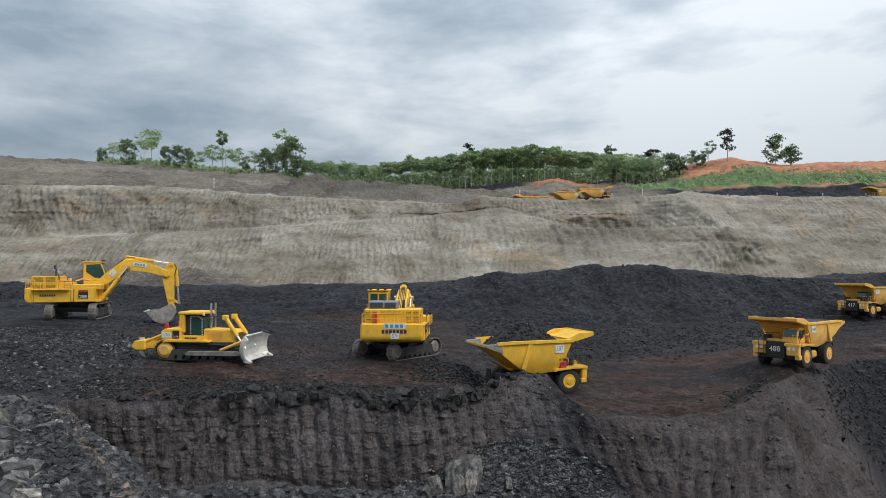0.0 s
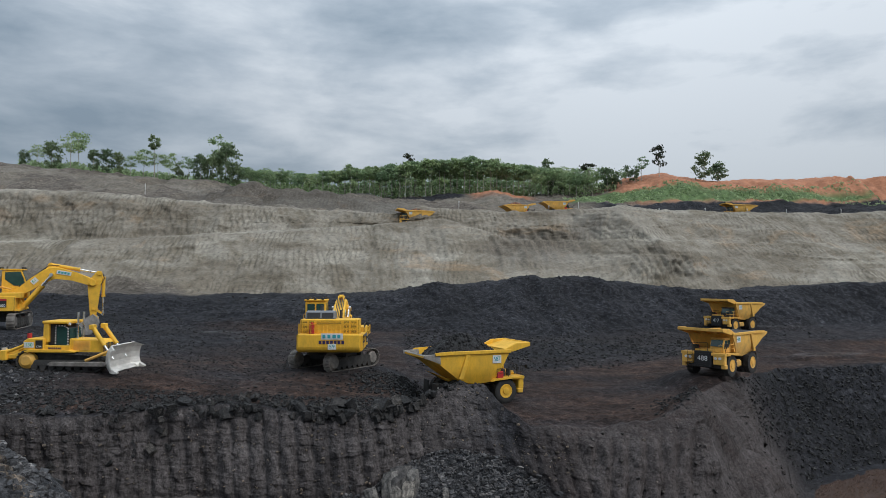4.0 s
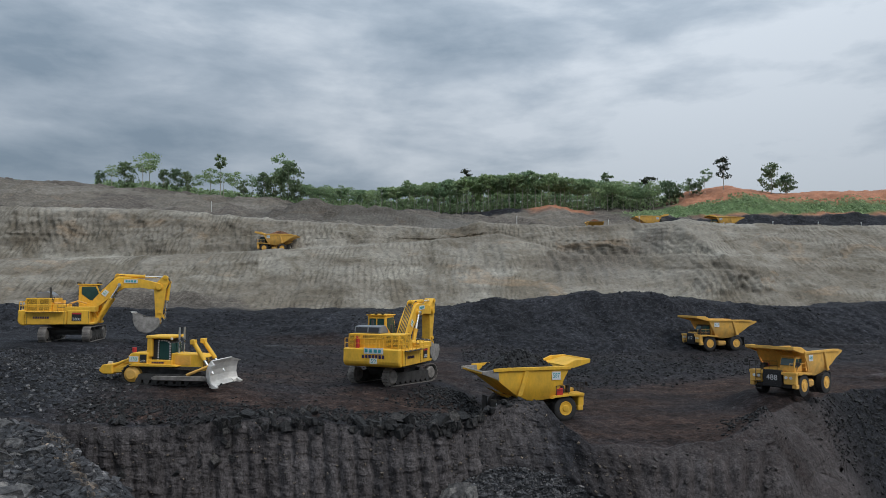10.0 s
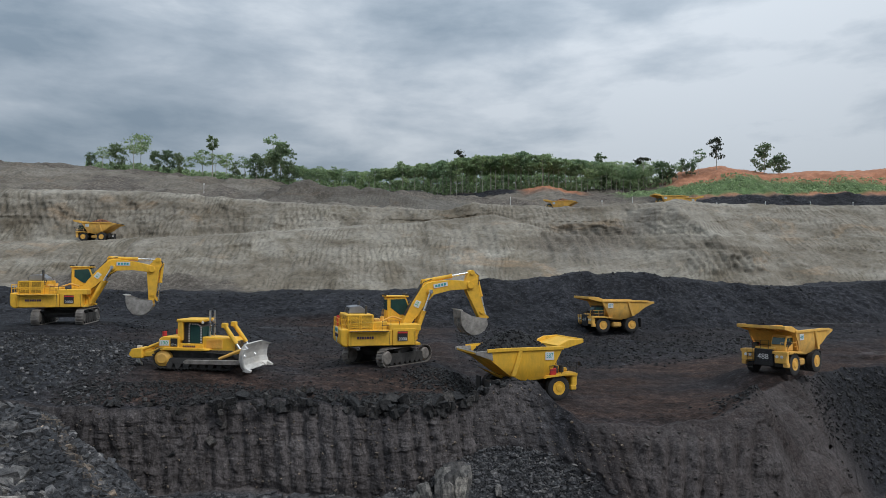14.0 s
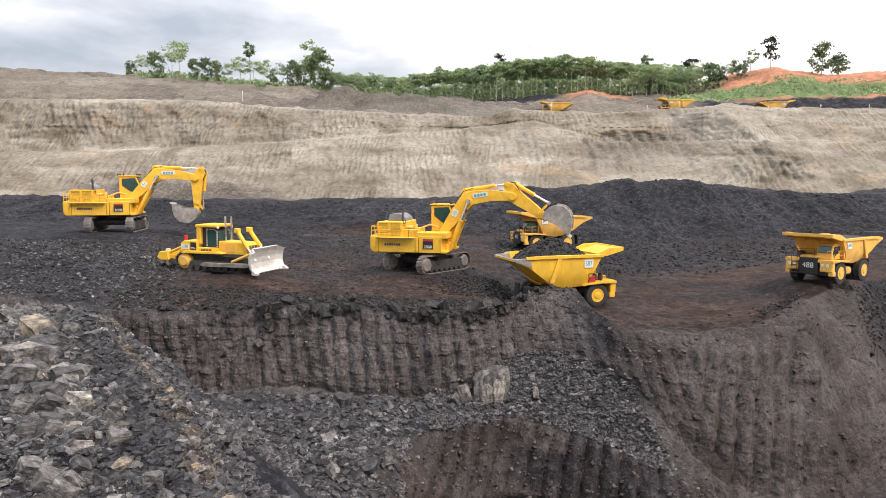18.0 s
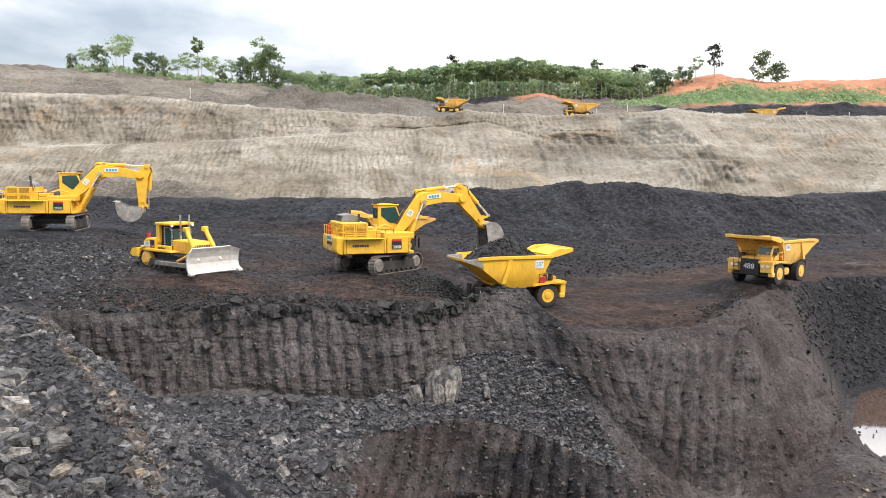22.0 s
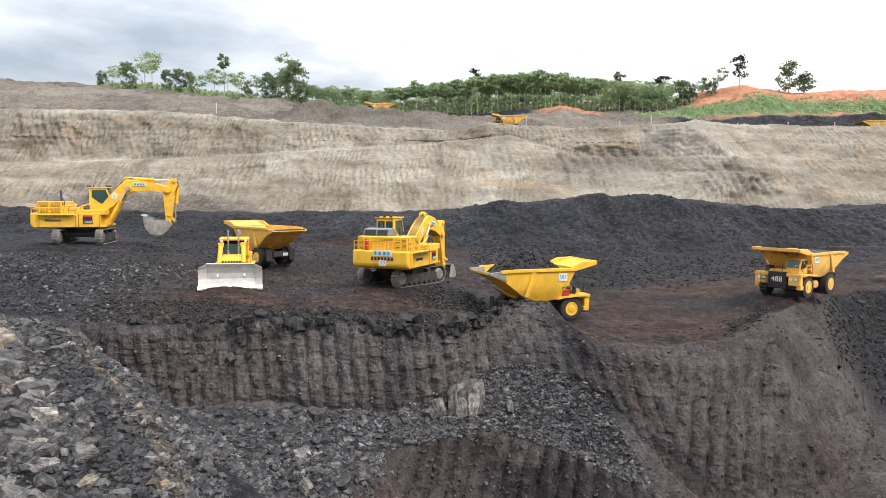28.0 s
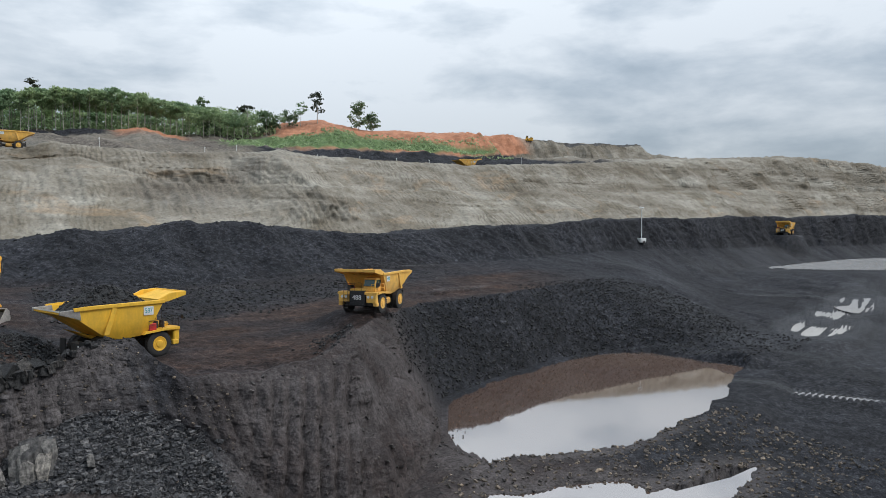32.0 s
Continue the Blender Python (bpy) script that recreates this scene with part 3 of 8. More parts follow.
def height(x, y):
    ks, z = profile(x, y)
    # rubble bank in the near corner of the pit
    sd = mass_side(x, y) + 1.6 * fbm(x * 0.2, y * 0.2, 5, 3)
    bank = -1.55 + 0.066 * (y - 22) - np.maximum(sd, 0) * 0.95 - np.minimum(sd, 0) * 0.03 + 0.5 * fbm(x * 0.35, y * 0.35, 6, 4)
    near = sstep(54, 47, y) * sstep(3, 9, y)
    z = np.where(ks < 6.2, np.maximum(z, bank * near + (1 - near) * -30), z)
    # loose heaps under the left-hand digger and between road and digger
    def heap(cx, cy, rx, ry, h):
        d = ((x - cx) / rx) ** 2 + ((y - cy) / ry) ** 2
        return h * np.exp(-d * 1.6) * (1 + 0.35 * fbm(x * 0.18, y * 0.18, 9, 4))
    z = z + heap(-44, 62, 12, 5, 1.6) + heap(-60, 66, 14, 7, 1.4) + heap(1.2, 62.5, 4.0, 3.0, 1.0) + heap(27.5, 55.0, 4.0, 2.2, 0.9)
    z = z + heap(-69, 141, 12, 5, 4.6) + heap(-52, 141, 11, 4, 3.4) + heap(9.0, 112, 4, 4, 1.0) + heap(24, 113, 4, 4, 1.0) + heap(33, 113, 6, 4, 1.0)
    z = z + heap(-38, 214, 15, 9, 4.6) + heap(-16, 216, 16, 8, 3.2) + heap(84, 60, 9, 4, 1.6) + heap(74, 70, 8, 4, 2.0)
    z = z + heap(48, 41.0, 6, 1.6, 1.1) + heap(40, 42.3, 6, 1.3, 0.9) + heap(57, 40.5, 6, 3, 0.8)
    # lumps everywhere, growing on slopes
    r = np.hypot(x, y)
    bench = sstep(6.0, 6.4, ks) * sstep(9.2, 8.8, ks)
    rough = 0.42 - 0.14 * bench
    z = z + rough * fbm(x * 0.45, y * 0.45, 1, 6, 0.6) * sstep(3, 12, r) * (1 + 4 * sstep(260, 600, r))
    z = z + sstep(9.0, 9.5, ks) * sstep(13.5, 12.0, ks) * 1.3 * fbm(x * 0.09, y * 0.09, 31, 4) * sstep(11.9, 11.0, ks)
    z = z + sstep(16.2, 17.2, ks) * sstep(19.4, 18.4, ks) * 1.5 * fbm(x * 0.08, y * 0.05, 33, 4)
    z = z + sstep(14.1, 14.6, ks) * sstep(18.6, 18.0, ks) * 1.3 * fbm(x * 0.16, y * 0.16, 35, 5, 0.6)
    z = level_puddles(x, y, z)[0]
    # standing places levelled for the machines
    for cx, cy, cz, r0, r1 in PADS:
        f = sstep(r1, r0, np.hypot(x - cx, y - cy)) * sstep(6.05, 6.45, ks)
        z = z + (cz - z) * f
    # ponds
    for poly, level in ((POND, POND_Z), (POND_NEAR, POND_NEAR_Z), (POND_FAR, POND_FAR_Z)):
        d = inside_depth(poly, x, y) + 1.5 * fbm(x * 0.3, y * 0.3, 55, 4)
        reach = 40 if level > -5 else 10
        z = np.where((d > -reach) & (d <= 0), np.maximum(z, level + 0.04 - (2.2 if reach < 20 else 5.0) * sstep(-0.3 * reach, -reach, d) - d * (0.05 if reach < 20 else 0.0) + 0.15 * fbm(x * 0.6, y * 0.6, 56, 3) * sstep(0, -2, d)), z)
        z = np.where(d > -1.5, np.where(d > 0, np.minimum(z, level - 0.08 * np.minimum(d, 6)), np.minimum(z, level + 0.03 - d * 1.3)), z)
    return ks, z


PUDDLE_Z = [float(profile(np.array([p[0]]), np.array([p[1]]))[1][0]) for p in PUDDLES]
ROW_COUNTS = [2, 6, 10, 70, 80, 120, 64, 44, 34, 48, 24, 52, 8, 56, 8, 10, 30, 30, 8, 6, 14]


SHEET = {}          # the finished surface, for stones that lie on steep faces


def on_faces(n, seed, pick, sizes):
    """Places (x, y, z, size) spread over the steep part of the sheet that pick chooses."""
    rng = np.random.RandomState(seed)
    x, y, z, ks = (SHEET[k] for k in ("x", "y", "z", "ks"))
    ii, jj = np.nonzero(pick(x, y, z, ks))
    step = np.hypot(y[ii, np.minimum(jj + 1, y.shape[1] - 1)] - y[ii, jj], z[ii, np.minimum(jj + 1, y.shape[1] - 1)] - z[ii, jj]) + 1e-3
    take = rng.choice(len(ii), n, p=step / step.sum())
    i, j = ii[take], jj[take]
    return list(zip(x[i, j] + rng.uniform(-0.06, 0.06, n), y[i, j] - 0.03, z[i, j], rng.choice(sizes, n) * rng.uniform(0.75, 1.3, n)))


def build_ground():
    az = np.concatenate([np.arange(-180, -42, 4.0), np.arange(-42, 71, 0.11), np.arange(71.5, 180, 4.0)])
    nr = sum(ROW_COUNTS[2:]) + 8
    radii = np.concatenate([np.linspace(0.8, 4, 10)[:-1], np.geomspace(4, 3600, 1300)])
    a = np.radians(az)[:, None]
    ks_all, _ = profile(np.sin(a) * radii, np.cos(a) * radii)
    targets = np.concatenate([[2.0]] + [np.linspace(k, k + 1, n, endpoint=False) + 0.5 / n for k, n in enumerate(ROW_COUNTS) if k >= 2])
    nr = len(targets)
    R = np.zeros((len(az), nr))
    for i in range(len(az)):
        if abs(az[i]) > 78:
            R[i] = np.geomspace(1.2, 3500, nr)
        else:
            k = np.maximum.accumulate(ks_all[i]) + np.arange(len(radii)) * 1e-6
            R[i] = np.interp(targets, k, radii)
            R[i] = np.maximum.accumulate(R[i]) + np.arange(nr) * 1e-4
    x, y = np.sin(a) * R, np.cos(a) * R
    ks, z = height(x, y)
    ks2, _ = profile(x, y)
    # cliff: digger-tooth ribs and broken blocks push the face in and out
    face = sstep(4.9, 5.15, ks) * sstep(6.05, 5.85, ks) * sstep(60, 45, np.abs(x - 5))
    turn = sstep(23, 33, x)          # the face swings round towards the pond
    s = x * (1 - 0.38 * turn) + 0.78 * turn * (y - 55)
    ribs = np.abs(((s + 0.22 * fbm(s * 0.3, z * 0.4, 13, 3) + 0.14 * z) / 1.15) % 1.0 - 0.5) * 2
    chips = cells(s + 0.25 * fbm(s, z, 15, 2) + 0.2 * z, z + 0.12 * s + 0.25 * fbm(s * 0.9, z * 0.9, 16, 2), 0.62, 0.42, 17)
    chips2 = cells(s - 0.1 * z, z + 0.3 * fbm(s * 0.7, z * 0.7, 18, 2), 1.5, 0.85, 19)
    push = 0.42 * ribs ** 0.5 * np.clip(0.85 + 1.0 * fbm(s * 0.2, z * 0.3, 14, 3), 0.45, 1.3) + 0.3 * fbm(s * 0.3, z * 0.2, 3, 3)
    push = push + 0.08 * chips + 0.12 * chips2 + 0.16 * ridged(s * 1.6 + 0.3 * z, z * 1.1, 21, 4)
    push = push * (1 - 0.55 * sstep(27, 35, x))
    # the lower cut and the long slope down to the pond: slanting tooth marks, worn and half buried
    slope2 = (sstep(3.0, 3.2, ks) * sstep(4.08, 3.9, ks) * sstep(-6, -1, x) * sstep(21, 15, x)
              + sstep(3.9, 4.1, ks) * sstep(5.2, 4.9, ks) * sstep(13, 17, x) * sstep(28, 23, x)
              + sstep(4.95, 5.2, ks) * sstep(6.0, 5.85, ks) * sstep(12, 18, x)) * sstep(112, 92, x)
    slant = np.abs(((s + 0.3 * fbm(s * 0.3, z * 0.3, 43, 3) - 0.3 * z) / 1.25) % 1.0 - 0.5) * 2
    keep = np.clip(0.9 + 1.1 * fbm(s * 0.12, z * 0.16, 44, 3), 0.3, 1.3)
    push = face * push * (1 - 0.6 * sstep(14, 20, x)) + np.clip(slope2, 0, 1) * (1 - 0.75 * sstep(30, 38, x)) * ((0.75 + 0.5 * sstep(4.1, 3.9, ks)) * keep * slant ** 0.42 + 0.25 * ridged(s * 0.4 - 0.12 * z, z * 0.1, 22, 4) + 0.05 * chips + 0.14 * fbm(s * 1.2, z * 0.7, 27, 4, 0.6))
    y = y - push * (1 - 0.4 * turn)
    x = x + push * 0.8 * turn
    wall = sstep(11.05, 11.4, ks) * sstep(14.05, 13.9, ks)
    y = y - wall * (1.6 * ridged(x * 0.05 + 0.03 * z, z * 0.05, 23, 4) + 0.7 * ridged(x * 0.2 - 0.08 * z, z * 0.06, 28, 3) + 0.35 * fbm(x * 0.3, z * 0.7, 25, 4))
    # bucket passes: rows of slanting grooves, each patch cut from another stand
    hollow = np.exp(-((x - 34 + 1.5 * fbm(x * 0.1, z * 0.2, 48, 3)) / 12.5) ** 4 - ((z - 15.6 + 1.2 * fbm(x * 0.15, z * 0.1, 49, 3)) / 4.8) ** 4)
    px, pz = x + 3 * fbm(x * 0.1, z * 0.2, 84, 2), z + 1.5 * fbm(x * 0.08, z * 0.2, 89, 2)
    lean, depth = 1.5 * cells(px, pz, 15.0, 7.5, 81), np.clip(0.55 + 1.4 * cells(px, pz, 15.0, 7.5, 82), 0.0, 1.2)
    arc = x + lean * z + 0.03 * lean * (z - 18) ** 2 + 0.5 * fbm(x * 0.12, z * 0.2, 86, 3)
    terrace = sstep(11.8, 12.0, ks) * sstep(13.2, 13.0, ks)
    y = y - wall * (1 - terrace) * np.clip(1 - 2.5 * hollow, 0, 1) * depth * 0.6 * (np.abs((arc / 1.75) % 1 - 0.5) * 2) ** 0.6
    y = y - wall * (1 - terrace) * 0.55 * ridged(x * 0.42 + 0.12 * z, z * 0.4, 87, 3)
    # a spur and, beside it, the hollow that a digger has scooped out of the wall
    mid = sstep(11.0, 11.5, ks) * sstep(14.1, 13.7, ks)
    ridge_x = 53.5 + 0.75 * np.clip(29 - z, 0, 14)
    y = y - mid * 8.5 * sstep(8.5, 18, z) * np.clip(1 - np.where(x > ridge_x, (x - ridge_x) / 17, (ridge_x - x) / (8.0 + 0.25 * np.clip(29 - z, 0, 20))), 0, 1)
    y = y + hollow * (3.2 + 1.3 * (np.abs(((x + 0.05 * (z - 15) ** 2 + 0.8 * fbm(x * 0.2, z * 0.2, 47, 2)) / 2.6) % 1 - 0.5) * 2) ** 0.7)
    cbank = sstep(9.0, 9.25, ks) * sstep(10.1, 9.85, ks)
    y = y - cbank * (0.5 * ridged(x * 0.5 + 0.2 * z, z * 0.2, 41, 3) + 0.5 * fbm(x * 0.5, z * 0.8, 42, 3))
    upper = sstep(16.1, 16.4, ks) * sstep(18.0, 17.8, ks)
    y = y - upper * 1.6 * ridged(x * 0.12, z * 0.1, 26, 4)
    SHEET.update(x=x, y=y, z=z, ks=ks)
    nA = len(az)
    verts = np.concatenate([np.stack([x, y, z], 2).reshape(-1, 3), [[0, 1, 7.7]]]).astype(np.float32)
    i, j = np.meshgrid(np.arange(nA), np.arange(nr - 1), indexing="ij")
    i2 = (i + 1) % nA
    quads = np.stack([i * nr + j, i * nr + j + 1, i2 * nr + j + 1, i2 * nr + j], 2).reshape(-1, 4)
    tri = np.stack([np.full(nA, nA * nr), np.arange(nA) * nr, (np.arange(nA) + 1) % nA * nr], 1)
    me = bpy.data.meshes.new("ground")
    me.vertices.add(len(verts))
    me.vertices.foreach_set("co", verts.ravel())
    loops = np.concatenate([quads.ravel(), tri.ravel()]).astype(np.int32)
    me.loops.add(len(loops))
    me.loops.foreach_set("vertex_index", loops)
    me.polygons.add(len(quads) + len(tri))
    starts = np.concatenate([np.arange(len(quads)) * 4, len(quads) * 4 + np.arange(len(tri)) * 3]).astype(np.int32)
    me.polygons.foreach_set("loop_start", starts)
    me.update(calc_edges=True)
    me.validate()
    # which earth lies where
    n1 = fbm(x * 0.05, y * 0.05, 61, 4)
    n2 = fbm(x * 0.3, y * 0.3, 62, 4)
    sd = mass_side(x, y)
    clay = sstep(10.72, 10.9, ks + 0.2 * n1)
    dirt = np.clip(sstep(6.0, 6.15, ks) * sstep(9.3, 8.9, ks + 0.5 * n1) * sstep(-34, -10, x + 16 * n1 + 5 * n2) * sstep(95, 60, x) * (0.8 + 1.0 * n1 + 1.1 * fbm(x * 0.07, y * 0.3, 66, 4)), 0, 1)
    dirt = dirt * (1 - 0.8 * sstep(0, 6, x + 3 * n2) * sstep(7.95, 8.25, ks + 0.15 * n1))
    # brown slope right of the cliff, fading into coal towards the pond
    lower = np.maximum(sstep(9, 15, x + 3 * n1), sstep(-7, -1, x + 3 * n1) * sstep(4.02, 3.9, ks + 0.1 * n2)) * sstep(3, 3.2, ks) * sstep(6.15, 6.0, ks)
    lower = lower * sstep(46, 30, x + 6 * n1)
    dirt = np.maximum(dirt, lower * 0.6)
    rock = sstep(4.9, 5.0, ks + 0.06 * n2) * sstep(6.03, 5.97, ks + 0.05 * n2) * sstep(30, 9, x + 8 * n1)
    rock = rock * np.clip(0.9 + 0.7 * n2 - 0.5 * sstep(3, 12, x), 0, 1)
    rock = np.maximum(rock, lower * np.clip(0.6 + 0.9 * fbm(x * 0.25, y * 0.1 + z * 0.2, 68, 4), 0.05, 0.75))
    seam = 0.8 * sstep(0.06, 0.24, fbm(x * 0.11, z * 0.3, 69, 3)) * sstep(3.1, 3.3, ks) * sstep(4.0, 3.85, ks) * sstep(0, 4, x) * sstep(17, 12, x)
    dirt, rock = dirt * (1 - 0.9 * seam), rock * (1 - 0.95 * seam)
    shale = sstep(3.0, 3.6, ks) * sstep(5.05, 4.95, ks) * np.maximum(sstep(0, -6, x + 5 * n1), sstep(4.0, 4.1, ks) * sstep(16, 10, x + 5 * n1)) * np.clip(0.8 + 0.9 * n2, 0, 1)
    shale = np.maximum(shale, 0.4 * sstep(-20, -30, x + 5 * n2) * sstep(6.0, 6.1, ks) * sstep(78, 70, y + 6 * n2) * np.clip(0.8 + 1.2 * n2, 0, 1))
    rock = np.maximum(rock, 0.5 * sstep(-1.6, 0.4, -np.abs(sd + 0.5 + 3 * n2)) * sstep(51, 49, y) * sstep(10, 14, y))
    damband = sstep(-2.6, -1.0, inside_depth(POND, x, y)) * sstep(46, 43, y) + sstep(-3.0, -0.5, inside_depth(POND_NEAR, x, y))
    rock = np.maximum(rock, 0.7 * np.clip(damband, 0, 1))
    grey = np.clip(sstep(14.2, 14.6, ks) * (1 - 0.35 * sstep(0.02, 0.2, n1)), 0, 1) * (x < 500)
    grey = np.where((x > 195) & (ks > 14), 0.15, grey)
    pile = sstep(1.5, 1.0, ((x + 62) / 22) ** 2 + ((y - 140) / 7) ** 2)
    grey = np.maximum(grey, pile * 0.85)
    coal_road = sstep(66, 74, x + 3 * n2) * sstep(205, 190, x) * sstep(14.3, 14.6, ks) * sstep(17.26, 17.16, ks + 0.05 * n2)
    heap1 = sstep(1.25, 0.9, ((x + 22) / 37) ** 2 + ((y - 215) / 16) ** 2 + 0.5 * n1) * sstep(15.0, 15.6, ks)
    strip = sstep(-60, -52, x) * sstep(36, 28, x) * sstep(17.55, 17.8, ks + 0.2 * n1) * sstep(18.6, 18.2, ks)
    cap = sstep(204, 214, x + 3 * n2) * sstep(300, 290, x) * sstep(17.93, 18.02, ks + 0.03 * n2) * sstep(18.7, 18.4, ks)
    blackup = np.clip(coal_road + 0.55 * heap1 + strip + 0.85 * cap, 0, 1)
    clay, grey = clay * (1 - blackup), grey * (1 - blackup)
    # damp grey clay in the scooped hollow; its and the spur flank's shade painted in
    damp_and_shade = np.clip(1.15 * hollow + 0.8 * sstep(41, 44, x + 0.5 * n2) * sstep(55, 53, x + 0.4 * (26 - z)) * sstep(18.5, 19.5, z) * sstep(26.5, 25.0, z - 0.35 * (x - 53)) + 0.35 * n2, 0, 1) * sstep(11.2, 11.6, ks) * sstep(14.3, 14.0, ks)
    grey = np.maximum(grey, 0.52 * damp_and_shade)
    orange = sstep(84, 92, x + 5 * n2) * sstep(214, 200, x + 4 * n2) * sstep(17.16, 17.26, ks + 0.05 * n2) + sstep(30, 36, x) * sstep(58, 50, x) * sstep(17.3, 17.8, ks + 0.3 * n1)
    grass = sstep(62, 70, x + 4 * n2) * sstep(190, 176, x) * sstep(17.22, 17.34, ks + 0.2 * n1) * sstep(17.95, 17.7, ks + 0.35 * n1 + 0.004 * (x - 100) * (x > 100))
    grass = np.maximum(grass, sstep(20.0, 20.2, ks)) + sstep(18.6, 18.9, ks) * sstep(85, 70, x)
    wet = np.clip(sstep(85, 100, x) * sstep(9.5, 8.5, ks) * (0.15 + 0.5 * n1), 0, 0.3)
    wet = np.maximum(wet, 0.35 * level_puddles(x, y, z)[1])
    for name, v in (("dirt", dirt), ("rock", rock), ("shale", shale), ("clay", clay), ("grey", grey), ("orange", orange), ("grass", grass), ("wet", wet)):
        at = me.attributes.new(name, "FLOAT", "POINT")
        at.data.foreach_set("value", np.append(np.clip(v, 0, 1).ravel(), 0).astype(np.float32))
    me.materials.append(M_GROUND)
    me.polygons.foreach_set("use_smooth", np.ones(len(me.polygons), bool))
    ob = new("ground", me)
    return tagged(ob, "open coal pit with black benches, grey clay high wall and orange soil", "ground", kind="structure")


ground = build_ground()


def ground_z(x, y):
    return float(height(np.array([float(x)]), np.array([float(y)]))[1][0])


def build_pond(name, poly, level, label, mat=M_WATER, grow=1.5):
    bm = bmesh.new()
    cx, cy = sum(p[0] for p in poly) / len(poly), sum(p[1] for p in poly) / len(poly)
    wide = [(cx + (x - cx) * 1.08 + grow * (1 if x > cx else -1), cy + (y - cy) * 1.08 + 0.8 * grow * (1 if y > cy else -1)) for x, y in poly]
    vs = [bm.verts.new((x, y, level)) for x, y in wide]
    bm.faces.new(vs)
    bmesh.ops.triangulate(bm, faces=bm.faces)
    bmesh.ops.recalc_face_normals(bm, faces=bm.faces)
    me = bpy.data.meshes.new(name)
    bm.to_mesh(me)
    bm.free()
    me.materials.append(mat)
    return tagged(new(name, me), label, "water", kind="structure")


build_pond("water_1", POND, POND_Z, "muddy brown pond mirroring the bright sky")
build_pond("water_2", POND_NEAR, POND_NEAR_Z, "shallow muddy puddle beside a rubble dam")
for k, (cx, cy, rx, ry, turn) in enumerate(PUDDLES):
    rim = [(rx * math.cos(a * 0.2618), ry * math.sin(a * 0.2618)) for a in range(24)]
    c, s = math.cos(radians(turn)), math.sin(radians(turn))
    # distant puddles take the water whose sky reflection is painted in
    build_pond("water_%d" % (k + 4), [(cx + u * c - v * s, cy + u * s + v * c) for u, v in rim], PUDDLE_Z[k], "shallow rain puddle on the black bench", M_PAINTED_SKY_WATER if cx > 100 else M_WATER, 0.0)
build_pond("water_3", POND_FAR, POND_FAR_Z, "pale pond at the far end of the pit, mirrored sky painted in", M_PAINTED_SKY_WATER)

# ---------------------------------------------------------------- mesh kit
def part(name, bm, mat, parent=None, label="", m=None, smooth=False):
    """Links a bmesh as one mesh object, under a thing or a part."""
    me = bpy.data.meshes.new(name)
    bmesh.ops.recalc_face_normals(bm, faces=bm.faces)
    bm.to_mesh(me)
    bm.free()
    for mm in (mat if isinstance(mat, (list, tuple)) else [mat]):
        me.materials.append(mm)
    if smooth:
        me.polygons.foreach_set("use_smooth", np.ones(len(me.polygons), bool))
        me.set_sharp_from_angle(angle=radians(38))
    ob = new(name, me)
    if parent is not None:
        ob.parent = parent
    if m is not None:
        ob.matrix_basis = m
    if label:
        tagged(ob, label)
    return ob


def again(ob, m, parent=None):
    """A second object on the same mesh."""
    o = new(ob.name.split(".")[0], ob.data)
    o.parent = parent if parent is not None else ob.parent
    o.matrix_basis = m
    if "label" in ob:
        o["label"] = ob["label"]
    return o


def box(bm, x0, x1, y0, y1, z0, z1, bevel=0.04):
    g = bmesh.ops.create_cube(bm, size=1, matrix=Matrix.Translation(((x0 + x1) / 2, (y0 + y1) / 2, (z0 + z1) / 2)) @ Matrix.Diagonal((x1 - x0, y1 - y0, z1 - z0, 1)))
    if bevel:
        vs = set(g["verts"])
        es = [e for e in bm.edges if e.verts[0] in vs and e.verts[1] in vs]
        bmesh.ops.bevel(bm, geom=es, offset=min(bevel, 0.3 * min(x1 - x0, y1 - y0, z1 - z0)), segments=1, affect="EDGES")
    return bm


def prism(bm, pts, y0, y1, bevel=0.0, taper=None):
    """A side outline (x, z) drawn out from y0 to y1; taper: a second outline at y1."""
    a = [bm.verts.new((x, y0, z)) for x, z in pts]
    b = [bm.verts.new((x, y1, z)) for x, z in (taper or pts)]
    faces = [bm.faces.new(a), bm.faces.new(b[::-1])]
    n = len(pts)
    for i in range(n):
        faces.append(bm.faces.new((a[i], b[i], b[(i + 1) % n], a[(i + 1) % n])))
    if bevel:
        es = list({e for f in faces for e in f.edges})
        bmesh.ops.bevel(bm, geom=es, offset=bevel, segments=1, affect="EDGES")
    return bm


def rod(bm, p, q, r, seg=12, r2=None):
    p, q = Vector(p), Vector(q)
    d = q - p
    m = Matrix.Translation((p + q) / 2) @ d.to_track_quat("Z", "Y").to_matrix().to_4x4()
    bmesh.ops.create_cone(bm, cap_ends=True, segments=seg, radius1=r, radius2=r if r2 is None else r2, depth=d.length, matrix=m)
    return bm


def tube(bm, pts, r, seg=6):
    for p, q in zip(pts, pts[1:]):
        rod(bm, p, q, r, seg)
    return bm


def lathe(bm, profile, axis_m, seg=28):
    """Turns a profile of (radius, along) round the local z axis of axis_m."""
    rings = []
    for r, h in profile:
        rings.append([bm.verts.new(axis_m @ Vector((r * math.cos(2 * math.pi * i / seg), r * math.sin(2 * math.pi * i / seg), h))) for i in range(seg)])
    for a, b in zip(rings, rings[1:]):
        for i in range(seg):
            bm.faces.new((a[i], a[(i + 1) % seg], b[(i + 1) % seg], b[i]))
    bm.faces.new(rings[0][::-1])
    bm.faces.new(rings[-1])
    return bm


